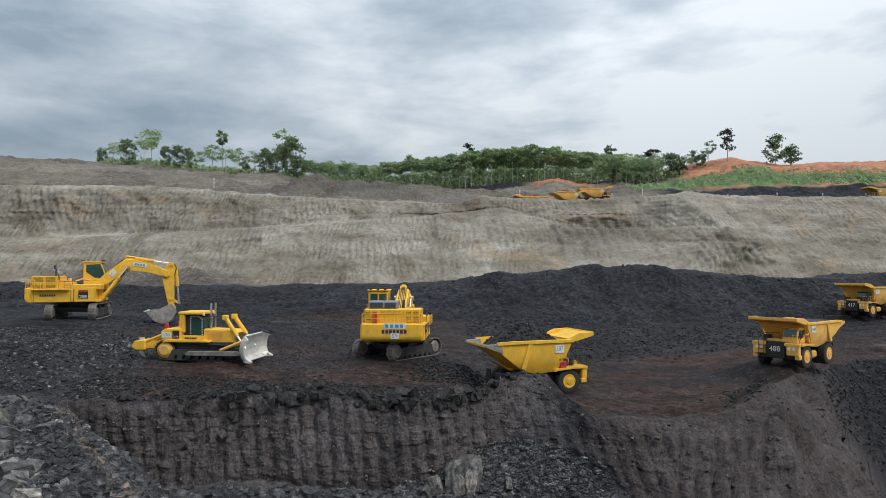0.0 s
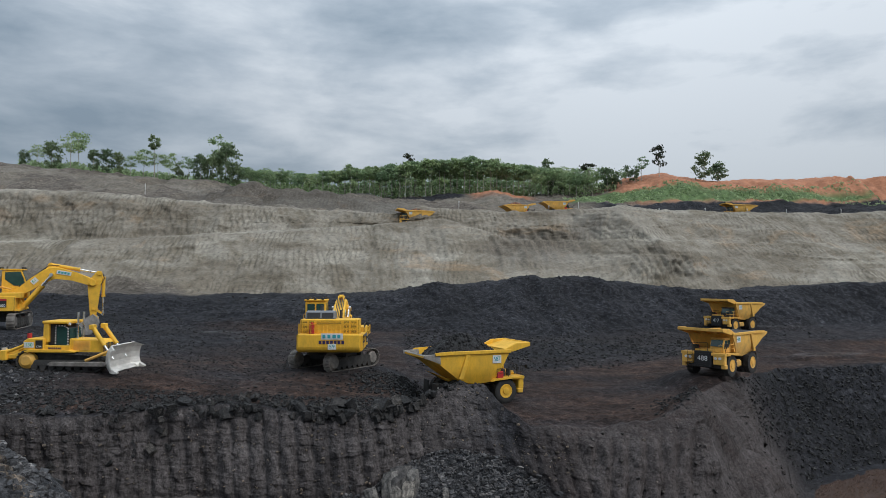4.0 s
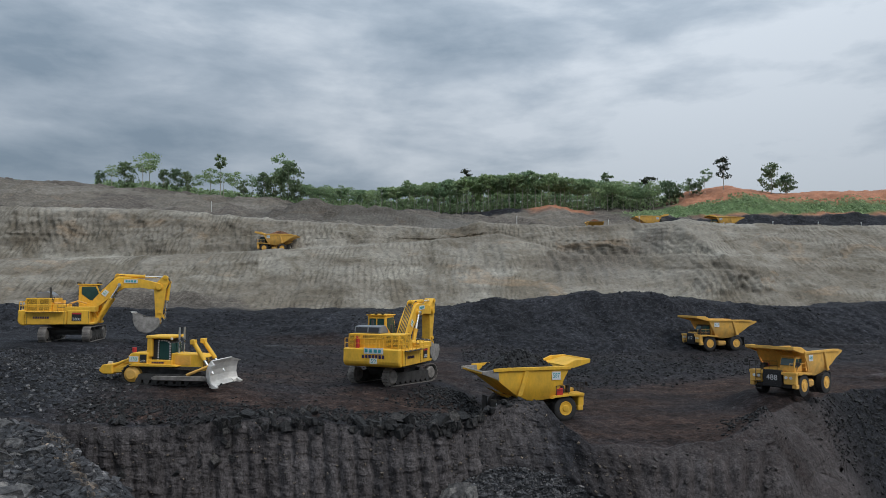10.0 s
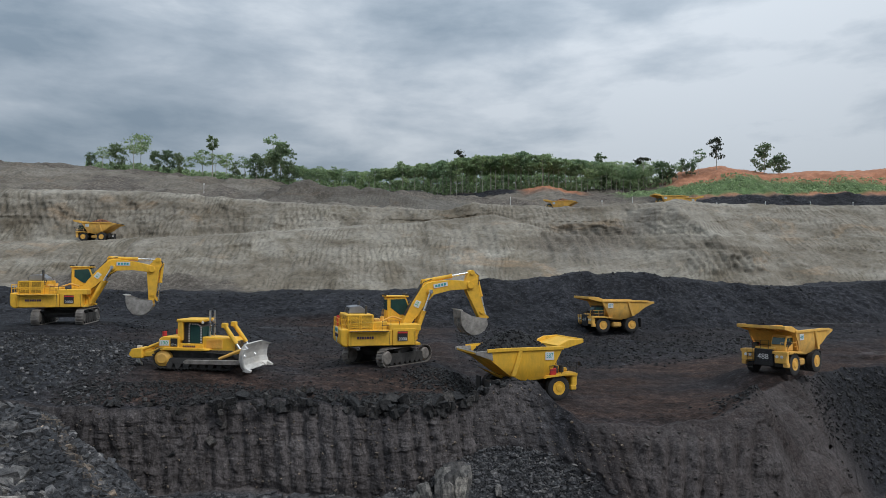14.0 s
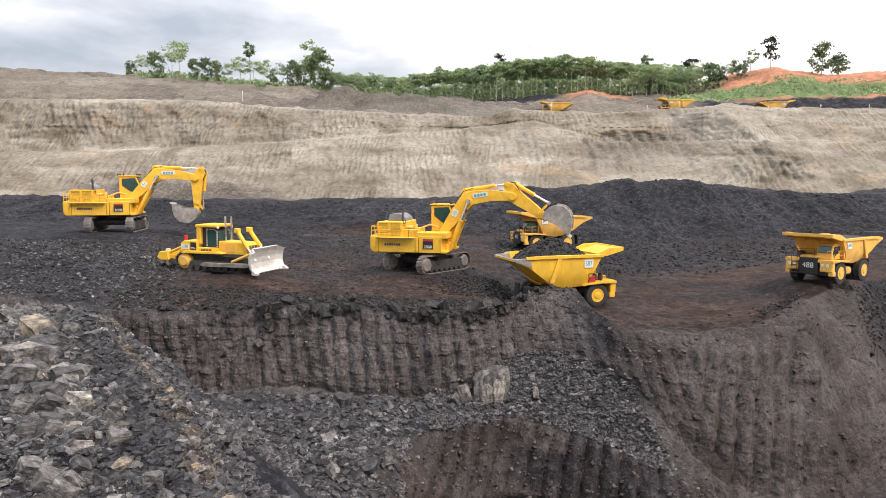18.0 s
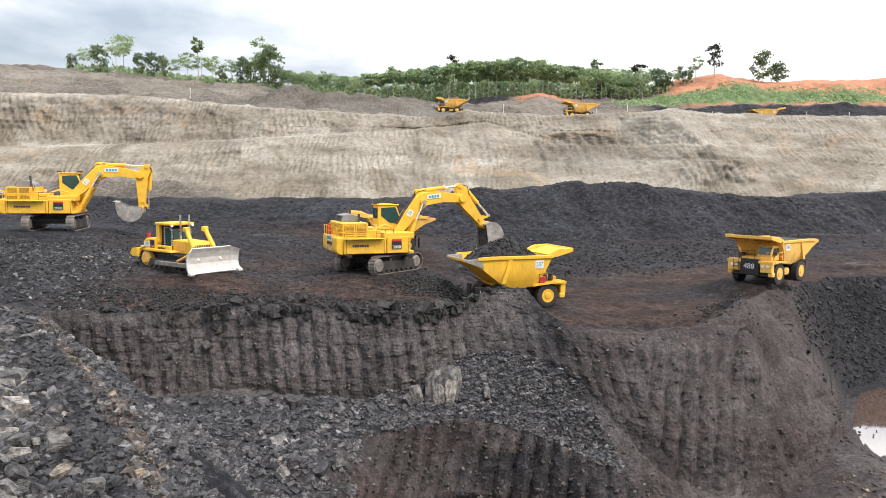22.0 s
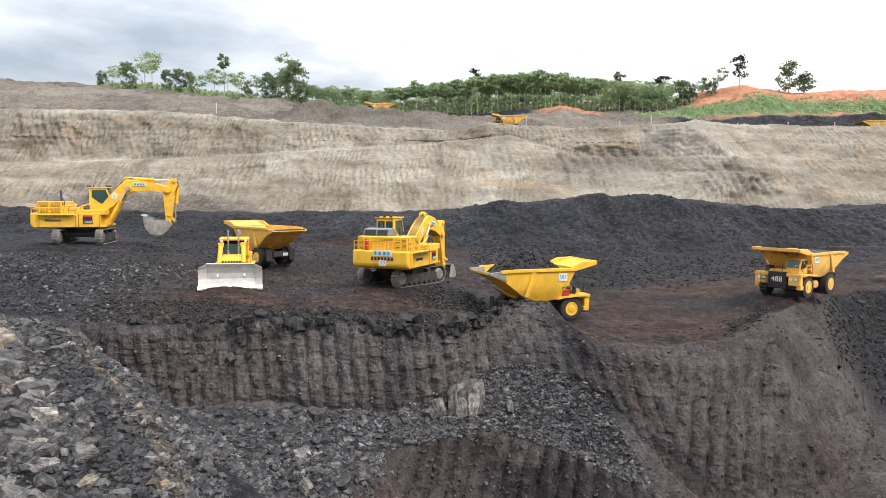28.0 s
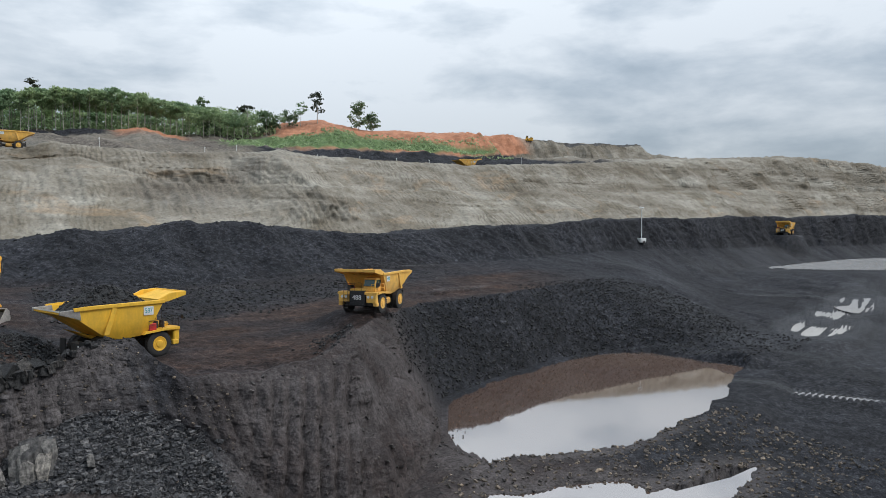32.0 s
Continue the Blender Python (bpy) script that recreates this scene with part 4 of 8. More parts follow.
def sheet(bm, pts, y0, y1, t):
    """A plate of thickness t bent along the open outline pts (x, z)."""
    n = len(pts)
    nor = []
    for i in range(n):
        a, b = Vector(pts[max(i - 1, 0)]), Vector(pts[min(i + 1, n - 1)])
        d = (b - a).normalized()
        nor.append(Vector((-d.y, d.x)) * t)
    loop = list(pts) + [(pts[i][0] + nor[i].x, pts[i][1] + nor[i].y) for i in range(n - 1, -1, -1)]
    a = [bm.verts.new((x, y0, z)) for x, z in loop]
    b = [bm.verts.new((x, y1, z)) for x, z in loop]
    L = len(loop)
    for i in range(L):
        bm.faces.new((a[i], b[i], b[(i + 1) % L], a[(i + 1) % L]))
    for i in range(n - 1):
        bm.faces.new((a[i], a[i + 1], a[L - 2 - i], a[L - 1 - i]))
        bm.faces.new((b[i + 1], b[i], b[L - 1 - i], b[L - 2 - i]))
    return bm


def B():
    return bmesh.new()


def lettering(text, size, mat, parent, m, name="number"):
    cu = bpy.data.curves.new(name, "FONT")
    cu.body, cu.size, cu.align_x, cu.align_y, cu.extrude = text, size, "CENTER", "CENTER", 0.006
    tmp = bpy.data.objects.new(name, cu)
    me = bpy.data.meshes.new_from_object(tmp)
    bpy.data.objects.remove(tmp)
    me.materials.clear()
    me.materials.append(mat)
    ob = new(name, me)
    ob.parent, ob.matrix_basis = parent, m
    return ob


SIDE_R = lambda x, y, z: pose(x, y, z, 90, 0, 0)          # faces -y
SIDE_L = lambda x, y, z: pose(x, y, z, 90, 0, 180)        # faces +y
FRONT = lambda x, y, z: pose(x, y, z, 90, 0, 90)          # faces +x
REAR = lambda x, y, z: pose(x, y, z, 90, 0, -90)          # faces -x


def wordmark(parent, mat, m, width, h, n, name="wordmark"):
    """A maker's mark as a row of plain bars."""
    bm = B()
    w = width / n
    for i in range(n):
        box(bm, -width / 2 + i * w, -width / 2 + (i + 0.72) * w, -h / 2, h / 2, 0, 0.012, 0)
    return part(name, bm, mat, parent, m=m)


def plate(name, mat, parent, m, w, h, label="", t=0.02):
    return part(name, box(B(), -w / 2, w / 2, -h / 2, h / 2, 0, t, 0.004), mat, parent, label, m)


def rail(parent, pts, h=1.0, r=0.03, mat=None, name="handrail"):
    bm = B()
    up = Vector((0, 0, h))
    pts = [Vector(p) for p in pts]
    tube(bm, [p + up for p in pts], r)
    tube(bm, [p + up * 0.5 for p in pts], r * 0.8)
    for p, q in zip(pts, pts[1:]):
        n = max(1, round((q - p).length / 1.1))
        for i in range(n + 1):
            w = p.lerp(q, i / n)
            rod(bm, w, w + up, r, 6)
    return part(name, bm, mat or M_YELLOW, parent)


def aim(p, q):
    """A pose at p whose x axis runs towards q, its z axis kept near up."""
    x = (Vector(q) - Vector(p)).normalized()
    y = Vector((0, 0, 1)).cross(x)
    y = y.normalized() if y.length > 1e-4 else Vector((0, 1, 0))
    z = x.cross(y)
    m = Matrix((x, y, z)).transposed().to_4x4()
    m.translation = p
    return m


def crawler(parent, name, outline, y, width, pitch, mat_shoe, grouser=0.06):
    """A belt of track shoes round an outline (x, z), each shoe an object of its own."""
    belt = part(name, sheet(B(), outline + outline[:1], y - width * 0.22, y + width * 0.22, 0.06), M_DARKSTEEL, parent)
    bm = box(B(), -pitch * 0.46, pitch * 0.46, -width / 2, width / 2, 0, 0.07, 0.015)
    box(bm, -0.03, 0.03, -width / 2, width / 2, 0.07, 0.07 + grouser, 0.0)
    segs = [(Vector(a), Vector(b)) for a, b in zip(outline, outline[1:] + outline[:1])]
    total = sum((b - a).length for a, b in segs)
    n = round(total / pitch)
    first, k = None, 0
    for i in range(n):
        s = (i + 0.5) * total / n
        for a, b in segs:
            L = (b - a).length
            if s <= L:
                break
            s -= L
        p = a.lerp(b, s / L)
        ang = math.degrees(math.atan2((b - a).y, (b - a).x))
        m = Matrix.Translation((p.x, y, p.y)) @ pose(0, 0, 0, 0, -ang, 0) @ pose(0, 0, 0.0, 180, 0, 0)
        if first is None:
            first = part("track_shoe", bm, mat_shoe, belt, m=m)
        else:
            again(first, m, belt)
    return belt


def oval(x0, z0, r0, x1, z1, r1, n=7, sag=0.0):
    """The outline of a belt round two wheels, counter-clockwise from the rear wheel's foot."""
    pts = []
    for i in range(n + 1):
        a = radians(-90 + 180 * i / n)
        pts.append((x1 + r1 * math.cos(a), z1 + r1 * math.sin(a)))
    for i in range(n + 1):
        a = radians(90 + 180 * i / n)
        pts.append((x0 + r0 * math.cos(a), z0 + r0 * math.sin(a)))
    return pts


def wheel_mesh(bm, r, w, hub=False, seg=32):
    """A tyre with lugs, its axle along y, centred at the origin."""
    m = pose(0, 0, 0, 90, 0, 0)
    lathe(bm, [(r * 0.5, -w * 0.42), (r * 0.62, -w * 0.5), (r * 0.86, -w * 0.5), (r * 0.965, -w * 0.4), (r * 0.985, 0), (r * 0.965, w * 0.4), (r * 0.86, w * 0.5), (r * 0.62, w * 0.5), (r * 0.5, w * 0.42)], m, seg)
    for i in range(seg):
        a = 2 * math.pi * i / seg
        for s in (-1, 1):
            mm = pose(0, 0, 0, 0, -math.degrees(a + (0.1 if s > 0 else 0)), 0) @ Matrix.Translation((r * 0.975, s * w * 0.25, 0)) @ pose(0, 0, 0, s * 18, 0, 0) @ Matrix.Diagonal((0.05 * r, w * 0.44, 0.09 * r, 1))
            bmesh.ops.create_cube(bm, size=1, matrix=mm)
    return bm


def rim_mesh(bm, r, w, side):
    """A dished wheel disc on the outer side (side = +1: towards +y)."""
    m = pose(0, 0, 0, -90 * side, 0, 0)
    lathe(bm, [(r * 0.56, -w * 0.3), (r * 0.56, w * 0.51), (r * 0.50, w * 0.52), (r * 0.46, w * 0.46), (r * 0.28, w * 0.44), (r * 0.24, w * 0.53), (r * 0.10, w * 0.56)], m, 24)
    for i in range(10):
        a = 2 * math.pi * i / 10
        rod(bm, m @ Vector((r * 0.38 * math.cos(a), r * 0.38 * math.sin(a), w * 0.44)), m @ Vector((r * 0.38 * math.cos(a), r * 0.38 * math.sin(a), w * 0.49)), 0.035, 6)
    return bm

# ---------------------------------------------------------------- rigid dump trucks
TRUCK_PROFILE = [(2.95, 4.3), (1.35, 2.0), (-0.6, 1.85), (-2.3, 2.12), (-3.6, 2.85), (-4.7, 3.5), (-6.2, 4.0), (-6.15, 4.14), (-5.0, 4.28), (-3.7, 4.3)]


def dump_truck(number, mat, tall=1.0, cab_mat=None):
    root = new("dump_truck")
    # chassis
    bm = B()
    for s in (-1, 1):
        box(bm, -3.6, 4.2, s * 0.75 - 0.18, s * 0.75 + 0.18, 0.95, 1.55, 0.05)
    box(bm, 3.6, 4.1, -1.9, 1.9, 0.9, 1.35)
    box(bm, -3.9, -3.2, -0.9, 0.9, 1.2, 1.9)
    rod(bm, (-2.35, -1.6, 1.32), (-2.35, 1.6, 1.32), 0.42, 14)
    rod(bm, (2.6, -2.0, 1.3), (2.6, 2.0, 1.3), 0.22, 12)
    part("chassis", bm, M_DARKSTEEL, root)
    # bumper, deck and grille
    bm = B()
    box(bm, 4.0, 4.6, -2.45, -1.15, 1.35, 2.45, 0.08)
    box(bm, 4.0, 4.6, 1.15, 2.45, 1.35, 2.45, 0.08)
    box(bm, 3.2, 4.62, -2.55, 2.55, 2.3, 2.62, 0.05)
    for s in (-1, 1):
        prism(bm, [(0.95, 2.2), (1.15, 2.45), (3.3, 2.6), (4.2, 2.6), (4.2, 2.42), (3.3, 2.42), (1.25, 2.28)], min(s * 1.45, s * 2.62), max(s * 1.45, s * 2.62))
        box(bm, 3.9, 4.5, min(s * 2.0, s * 2.5), max(s * 2.0, s * 2.5), 0.95, 1.4, 0.06)
    part("deck", bm, mat, root)
    bm = box(B(), 4.2, 4.66, -0.98, 0.98, 1.0, 2.75, 0.05)
    for i in range(8):
        box(bm, 4.66, 4.69, -0.9, 0.9, 1.1 + i * 0.19, 1.16 + i * 0.19, 0)
    part("radiator_grille", bm, M_BLACK, root)
    lettering(number, 0.8, M_WHITE, root, FRONT(4.7, 0, 1.95))
    part("bonnet", box(B(), 2.6, 4.3, -1.1, 1.1, 2.6, 2.95, 0.08), mat, root)
    # lamps
    lamp = None
    for s in (-1, 1):
        for o in (1.45, 1.95):
            bm = B()
            rod(bm, (4.58, s * o, 2.05), (4.66, s * o, 2.05), 0.16, 12)
            if lamp is None:
                lamp = part("headlight", bm, M_WHITE, root, "round clear headlight")
            else:
                part("headlight", bm, M_WHITE, root, "round clear headlight")
    # cab on the truck's left
    bm = prism(B(), [(2.35, 2.62), (2.35, 4.12), (3.75, 4.12), (4.05, 3.4), (4.1, 2.62)], 0.55, 2.1, 0.05)
    cab = part("cab", bm, cab_mat or mat, root)
    bm = prism(B(), [(3.86, 4.0), (4.13, 3.35), (4.17, 3.3), (4.16, 3.36), (3.9, 4.02)], 0.68, 1.98)
    part("windscreen", bm, M_GLASS, cab, "dark tinted windscreen")
    for yy in (0.52, 2.09):
        bm = prism(B(), [(2.5, 3.3), (2.5, 3.98), (3.1, 3.98), (3.1, 3.3)], yy, yy + 0.04)
        part("side_window", bm, M_GLASS, cab)
        bm = prism(B(), [(3.2, 3.1), (3.2, 3.98), (3.68, 3.98), (3.92, 3.35), (3.92, 3.1)], yy, yy + 0.04)
        part("side_window", bm, M_GLASS, cab)
    part("cab_roof", box(B(), 2.25, 3.9, 0.48, 2.18, 4.12, 4.22, 0.04), cab_mat or mat, cab)
    rail(root, [(4.5, -2.5, 2.62), (4.5, -1.2, 2.62), (4.5, 0.5, 2.75)], 0.95, 0.025, M_DARKSTEEL)
    rail(root, [(1.5, -2.55, 2.5), (2.8, -2.55, 2.62), (4.45, -2.55, 2.62)], 0.9, 0.025, M_DARKSTEEL)
    rail(root, [(2.4, 2.5, 2.62), (4.45, 2.5, 2.62), (4.5, 1.8, 2.62)], 0.9, 0.025, mat)
    bm = B()
    for i in range(5):
        box(bm, 4.55, 4.75, -1.75, -1.2, 0.7 + i * 0.38, 0.75 + i * 0.38, 0)
    for yy in (-1.78, -1.2):
        tube(bm, [(4.65, yy, 0.6), (4.65, yy, 3.4)], 0.025)
    part("ladder", bm, M_DARKSTEEL, root)
    part("hydraulic_tank", box(B(), -0.9, 0.6, -1.9, -0.95, 0.85, 1.6, 0.15), mat, root)
    part("fuel_tank", box(B(), -0.9, 0.7, 0.95, 1.9, 0.8, 1.6, 0.18), mat, root)
    part("air_cleaner", rod(B(), (3.3, -1.6, 2.62), (3.3, -1.6, 3.3), 0.24, 14), M_DARKSTEEL, root)
    part("air_cleaner", rod(B(), (2.6, -1.7, 2.62), (2.6, -1.7, 3.25), 0.24, 14), M_DARKSTEEL, root)
    part("battery_box", box(B(), 1.6, 2.3, -2.45, -1.7, 2.5, 3.15, 0.05), M_RED, root, "red painted equipment box")
    for s in (-1, 1):
        bm = B()
        tube(bm, [(4.45, s * 2.5, 2.9), (4.7, s * 2.75, 3.3), (4.7, s * 2.75, 3.6)], 0.025)
        box(bm, 4.66, 4.72, s * 2.75 - 0.22, s * 2.75 + 0.22, 3.35, 3.75, 0.02)
        part("mirror", bm, M_DARKSTEEL, root)
    # wheels
    R, W = 1.2, 0.74
    tyre_me = wheel_mesh(B(), R, W)
    places = [(2.6, 2.05, 1), (2.6, -2.05, -1), (-2.35, 2.15, 1), (-2.35, -2.15, -1), (-2.35, 1.25, 1), (-2.35, -1.25, -1)]
    first = None
    for x, y, s in places:
        m = pose(x, y, R)
        if first is None:
            w = first = part("wheel", tyre_me, M_RUBBER, root, m=m, smooth=True)
        else:
            w = again(first, m, root)
        if abs(y) > 1.5:
            part("rim", rim_mesh(B(), R, W, s), mat, w, "yellow steel wheel rim", smooth=True)
    # dump body
    raised = Matrix.Translation((0, 0, 1.85 - 1.85 * tall + (0.15 if tall > 1 else 0))) @ Matrix.Diagonal((1, 1, tall, 1))
    body = part("dump_body", body_floor(), mat, root, m=raised)
    for s in (-1, 1):
        part("side_wall", side_wall(s), mat, body, smooth=True)
    part("keel", prism(B(), [(1.25, 1.95), (-0.6, 1.7), (-2.7, 1.95), (-4.6, 2.75), (-2.6, 2.12), (-0.6, 1.87)], -0.95, 0.95), mat, body)
    for s in (-1, 1):
        o = 2.45 if tall > 1.26 else 2.36
        bm = prism(B(), [(-6.32, 4.0), (-5.2, 3.72), (-4.55, 3.5), (-4.7, 4.28), (-6.28, 4.22)], min(s * (o + 0.2), s * o), max(s * (o + 0.2), s * o), 0.03)
        part("tail_edge", bm, M_BUCKET if tall > 1.26 else mat, body, "worn tail edge")
    part("tail_liner", sheet(B(), [(-4.2, 3.36), (-4.7, 3.66), (-6.25, 4.14)], -2.32, 2.32, -0.1), M_STEEL if tall > 1.26 else M_DARKSTEEL, body, "worn steel lining of the tail")
    part("canopy", canopy_mesh(), mat, root, m=raised)
    for s in (-1, 1):
        bm = B()
        y0, y1 = (2.56, 2.74) if s > 0 else (-2.74, -2.56)
        prism(bm, [(-3.75, 4.42), (3.0, 4.42), (3.0, 4.16), (-3.75, 4.16)], y0, y1, 0.03)
        prism(bm, [(-5.2, 4.36), (-3.7, 4.42), (-3.7, 4.18), (-5.15, 4.14)], y0, y1)
        part("body_rail", bm, mat, body)
    for x in (-1.9,):
        for s in (-1, 1):
            y0, y1 = (2.50, 2.72) if s > 0 else (-2.72, -2.50)
            bm = prism(B(), [(x, 4.2), (x + 0.42, 4.2), (x - 0.35, 2.3), (x - 0.8, 2.35)], y0, y1, 0.03)
            part("side_rib", bm, mat, body)
    for s in (-1, 1):
        bm = B()
        rod(bm, (0.4, s * 0.75, 1.0), (-0.5, s * 0.75, 2.1), 0.17, 12)
        part("hoist_cylinder", bm, M_DARKSTEEL, root)
    for s in (-1, 1):
        m = (SIDE_L if s > 0 else SIDE_R)(1.45, s * 2.60, 3.72)
        sg = plate("number_sign", M_WHITE, body, m, 0.95, 0.62, "small white sign with fleet number")
        lettering(number, 0.5, M_CYAN, sg, pose(0, 0, 0.026))
    bm = B()
    box(bm, -3.95, -3.88, -1.3, -0.5, 1.3, 1.7, 0.01)
    part("tail_sign", bm, M_WHITE, root)
    for s in (-1, 1):
        part("mud_flap", box(B(), -4.2, -4.05, s * 1.75 - 0.45, s * 1.75 + 0.45, 0.8, 2.2, 0.02), M_RUBBER, root)
    return root


def hull_y(z):
    """Half width of the body at a height: flared at the top, drawn in towards the belly."""
    return 2.6 - 0.05 * (4.3 - z) - 0.36 * max(0.0, 3.0 - z) ** 1.4


LOW = TRUCK_PROFILE[6::-1]
HIGH = [(-6.2, 4.14), (-5.0, 4.24), (-3.7, 4.3), (2.95, 4.32)]


def side_wall(s):
    """One side of the body, curving in to the belly."""
    bm = B()
    xs = np.concatenate([np.linspace(-6.2, -4.7, 6)[:-1], np.linspace(-4.7, 1.35, 13)[:-1], np.linspace(1.35, 2.95, 5)])
    zl = np.interp(xs, [p[0] for p in LOW], [p[1] for p in LOW])
    zh = np.interp(xs, [p[0] for p in HIGH], [p[1] for p in HIGH])
    skins = []
    for inset in (0.0, 0.12):
        rows = []
        for x, a, b in zip(xs, zl, np.maximum(zh, zl + 0.02)):
            rows.append([bm.verts.new((x, s * (hull_y(a + (b - a) * u) - inset), a + (b - a) * u)) for u in (0, 0.12, 0.25, 0.42, 0.65, 1.0)])
        for r0, r1 in zip(rows, rows[1:]):
            for k in range(5):
                bm.faces.new((r0[k], r0[k + 1], r1[k + 1], r1[k]))
        skins.append(rows)
    o, i = skins
    n = len(o)
    for k in (0, 5):
        for j in range(n - 1):
            bm.faces.new((o[j][k], o[j + 1][k], i[j + 1][k], i[j][k]))
    for j in (0, n - 1):
        for k in range(5):
            bm.faces.new((o[j][k], o[j][k + 1], i[j][k + 1], i[j][k]))
    return bm


def body_floor():
    """Front wall, belly and tail in one bent plate."""
    bm = B()
    rows = []
    for j, (x, z) in enumerate(LOW):
        a, b = LOW[max(0, j - 1)], LOW[min(len(LOW) - 1, j + 1)]
        d = Vector((b[0] - a[0], b[1] - a[1])).normalized()
        h = hull_y(z) - 0.05
        rows.append([bm.verts.new(v) for v in ((x, -h, z), (x, h, z), (x - d.y * 0.13, h, z + d.x * 0.13), (x - d.y * 0.13, -h, z + d.x * 0.13))])
    for r0, r1 in zip(rows, rows[1:]):
        for k in range(4):
            bm.faces.new((r0[k], r0[(k + 1) % 4], r1[(k + 1) % 4], r1[k]))
    bm.faces.new(rows[0])
    bm.faces.new(rows[-1][::-1])
    return bm


def canopy_mesh():
    bm = B()
    sheet(bm, [(2.8, 4.28), (3.4, 4.36), (5.15, 4.72)], -2.5, 2.5, 0.12)
    for s in (-1, 1):
        y0, y1 = (2.38, 2.62) if s > 0 else (-2.62, -2.38)
        prism(bm, [(2.4, 4.2), (3.4, 4.26), (5.25, 4.62), (5.25, 4.92), (3.6, 4.86), (2.4, 4.45)], y0, y1, 0.03)
    prism(bm, [(5.12, 4.60), (5.26, 4.62), (5.26, 4.92), (5.12, 4.90)], -2.5, 2.5, 0.02)
    for y in (-1.2, 0, 1.2):
        prism(bm, [(2.85, 4.1), (2.95, 4.28), (5.0, 4.68), (5.0, 4.60)], y - 0.08, y + 0.08)
    return bm


def coal_heap(name, L, Wd, h, seed, mat, n=44):
    """A mound of loose coal lumps, its foot sunk into what carries it."""
    rnd = random.Random(seed)
    bm = B()
    g = bmesh.ops.create_grid(bm, x_segments=n, y_segments=n, size=1)
    for v in g["verts"]:
        r = min(1, math.hypot(v.co.x, v.co.y) if max(abs(v.co.x), abs(v.co.y)) > 0 else 0)
        r = max(abs(v.co.x), abs(v.co.y)) * 0.5 + 0.5 * min(1.2, math.hypot(v.co.x, v.co.y))
        x, y = v.co.x * L / 2, v.co.y * Wd / 2
        z = h * max(0, 1 - r ** 1.3) + 0.22 * noise.fractal(Vector((x, y, seed)) * 1.4, 1.0, 2.0, 4) * (1 - r * 0.7)
        v.co = Vector((x, y, z))
    for i in range(420):
        a, q = rnd.uniform(-0.85, 0.85), rnd.uniform(-0.85, 0.85)
        r = max(abs(a), abs(q)) * 0.5 + 0.5 * min(1.2, math.hypot(a, q))
        s = rnd.uniform(0.06, 0.24)
        m = Matrix.Translation((a * L / 2, q * Wd / 2, h * max(0, 1 - r ** 1.3))) @ Euler([rnd.uniform(0, 3) for _ in range(3)]).to_matrix().to_4x4() @ Matrix.Diagonal((s, s * 0.8, s * 0.6, 1))
        bmesh.ops.create_icosphere(bm, subdivisions=1, radius=1, matrix=m)
    return part(name, bm, mat)

# ---------------------------------------------------------------- hydraulic excavators
BOOM_FOOT = Vector((1.75, 0, 3.85))      # in the upper frame's space, before it slews
BOOM_L, STICK_L = 8.5, 4.0


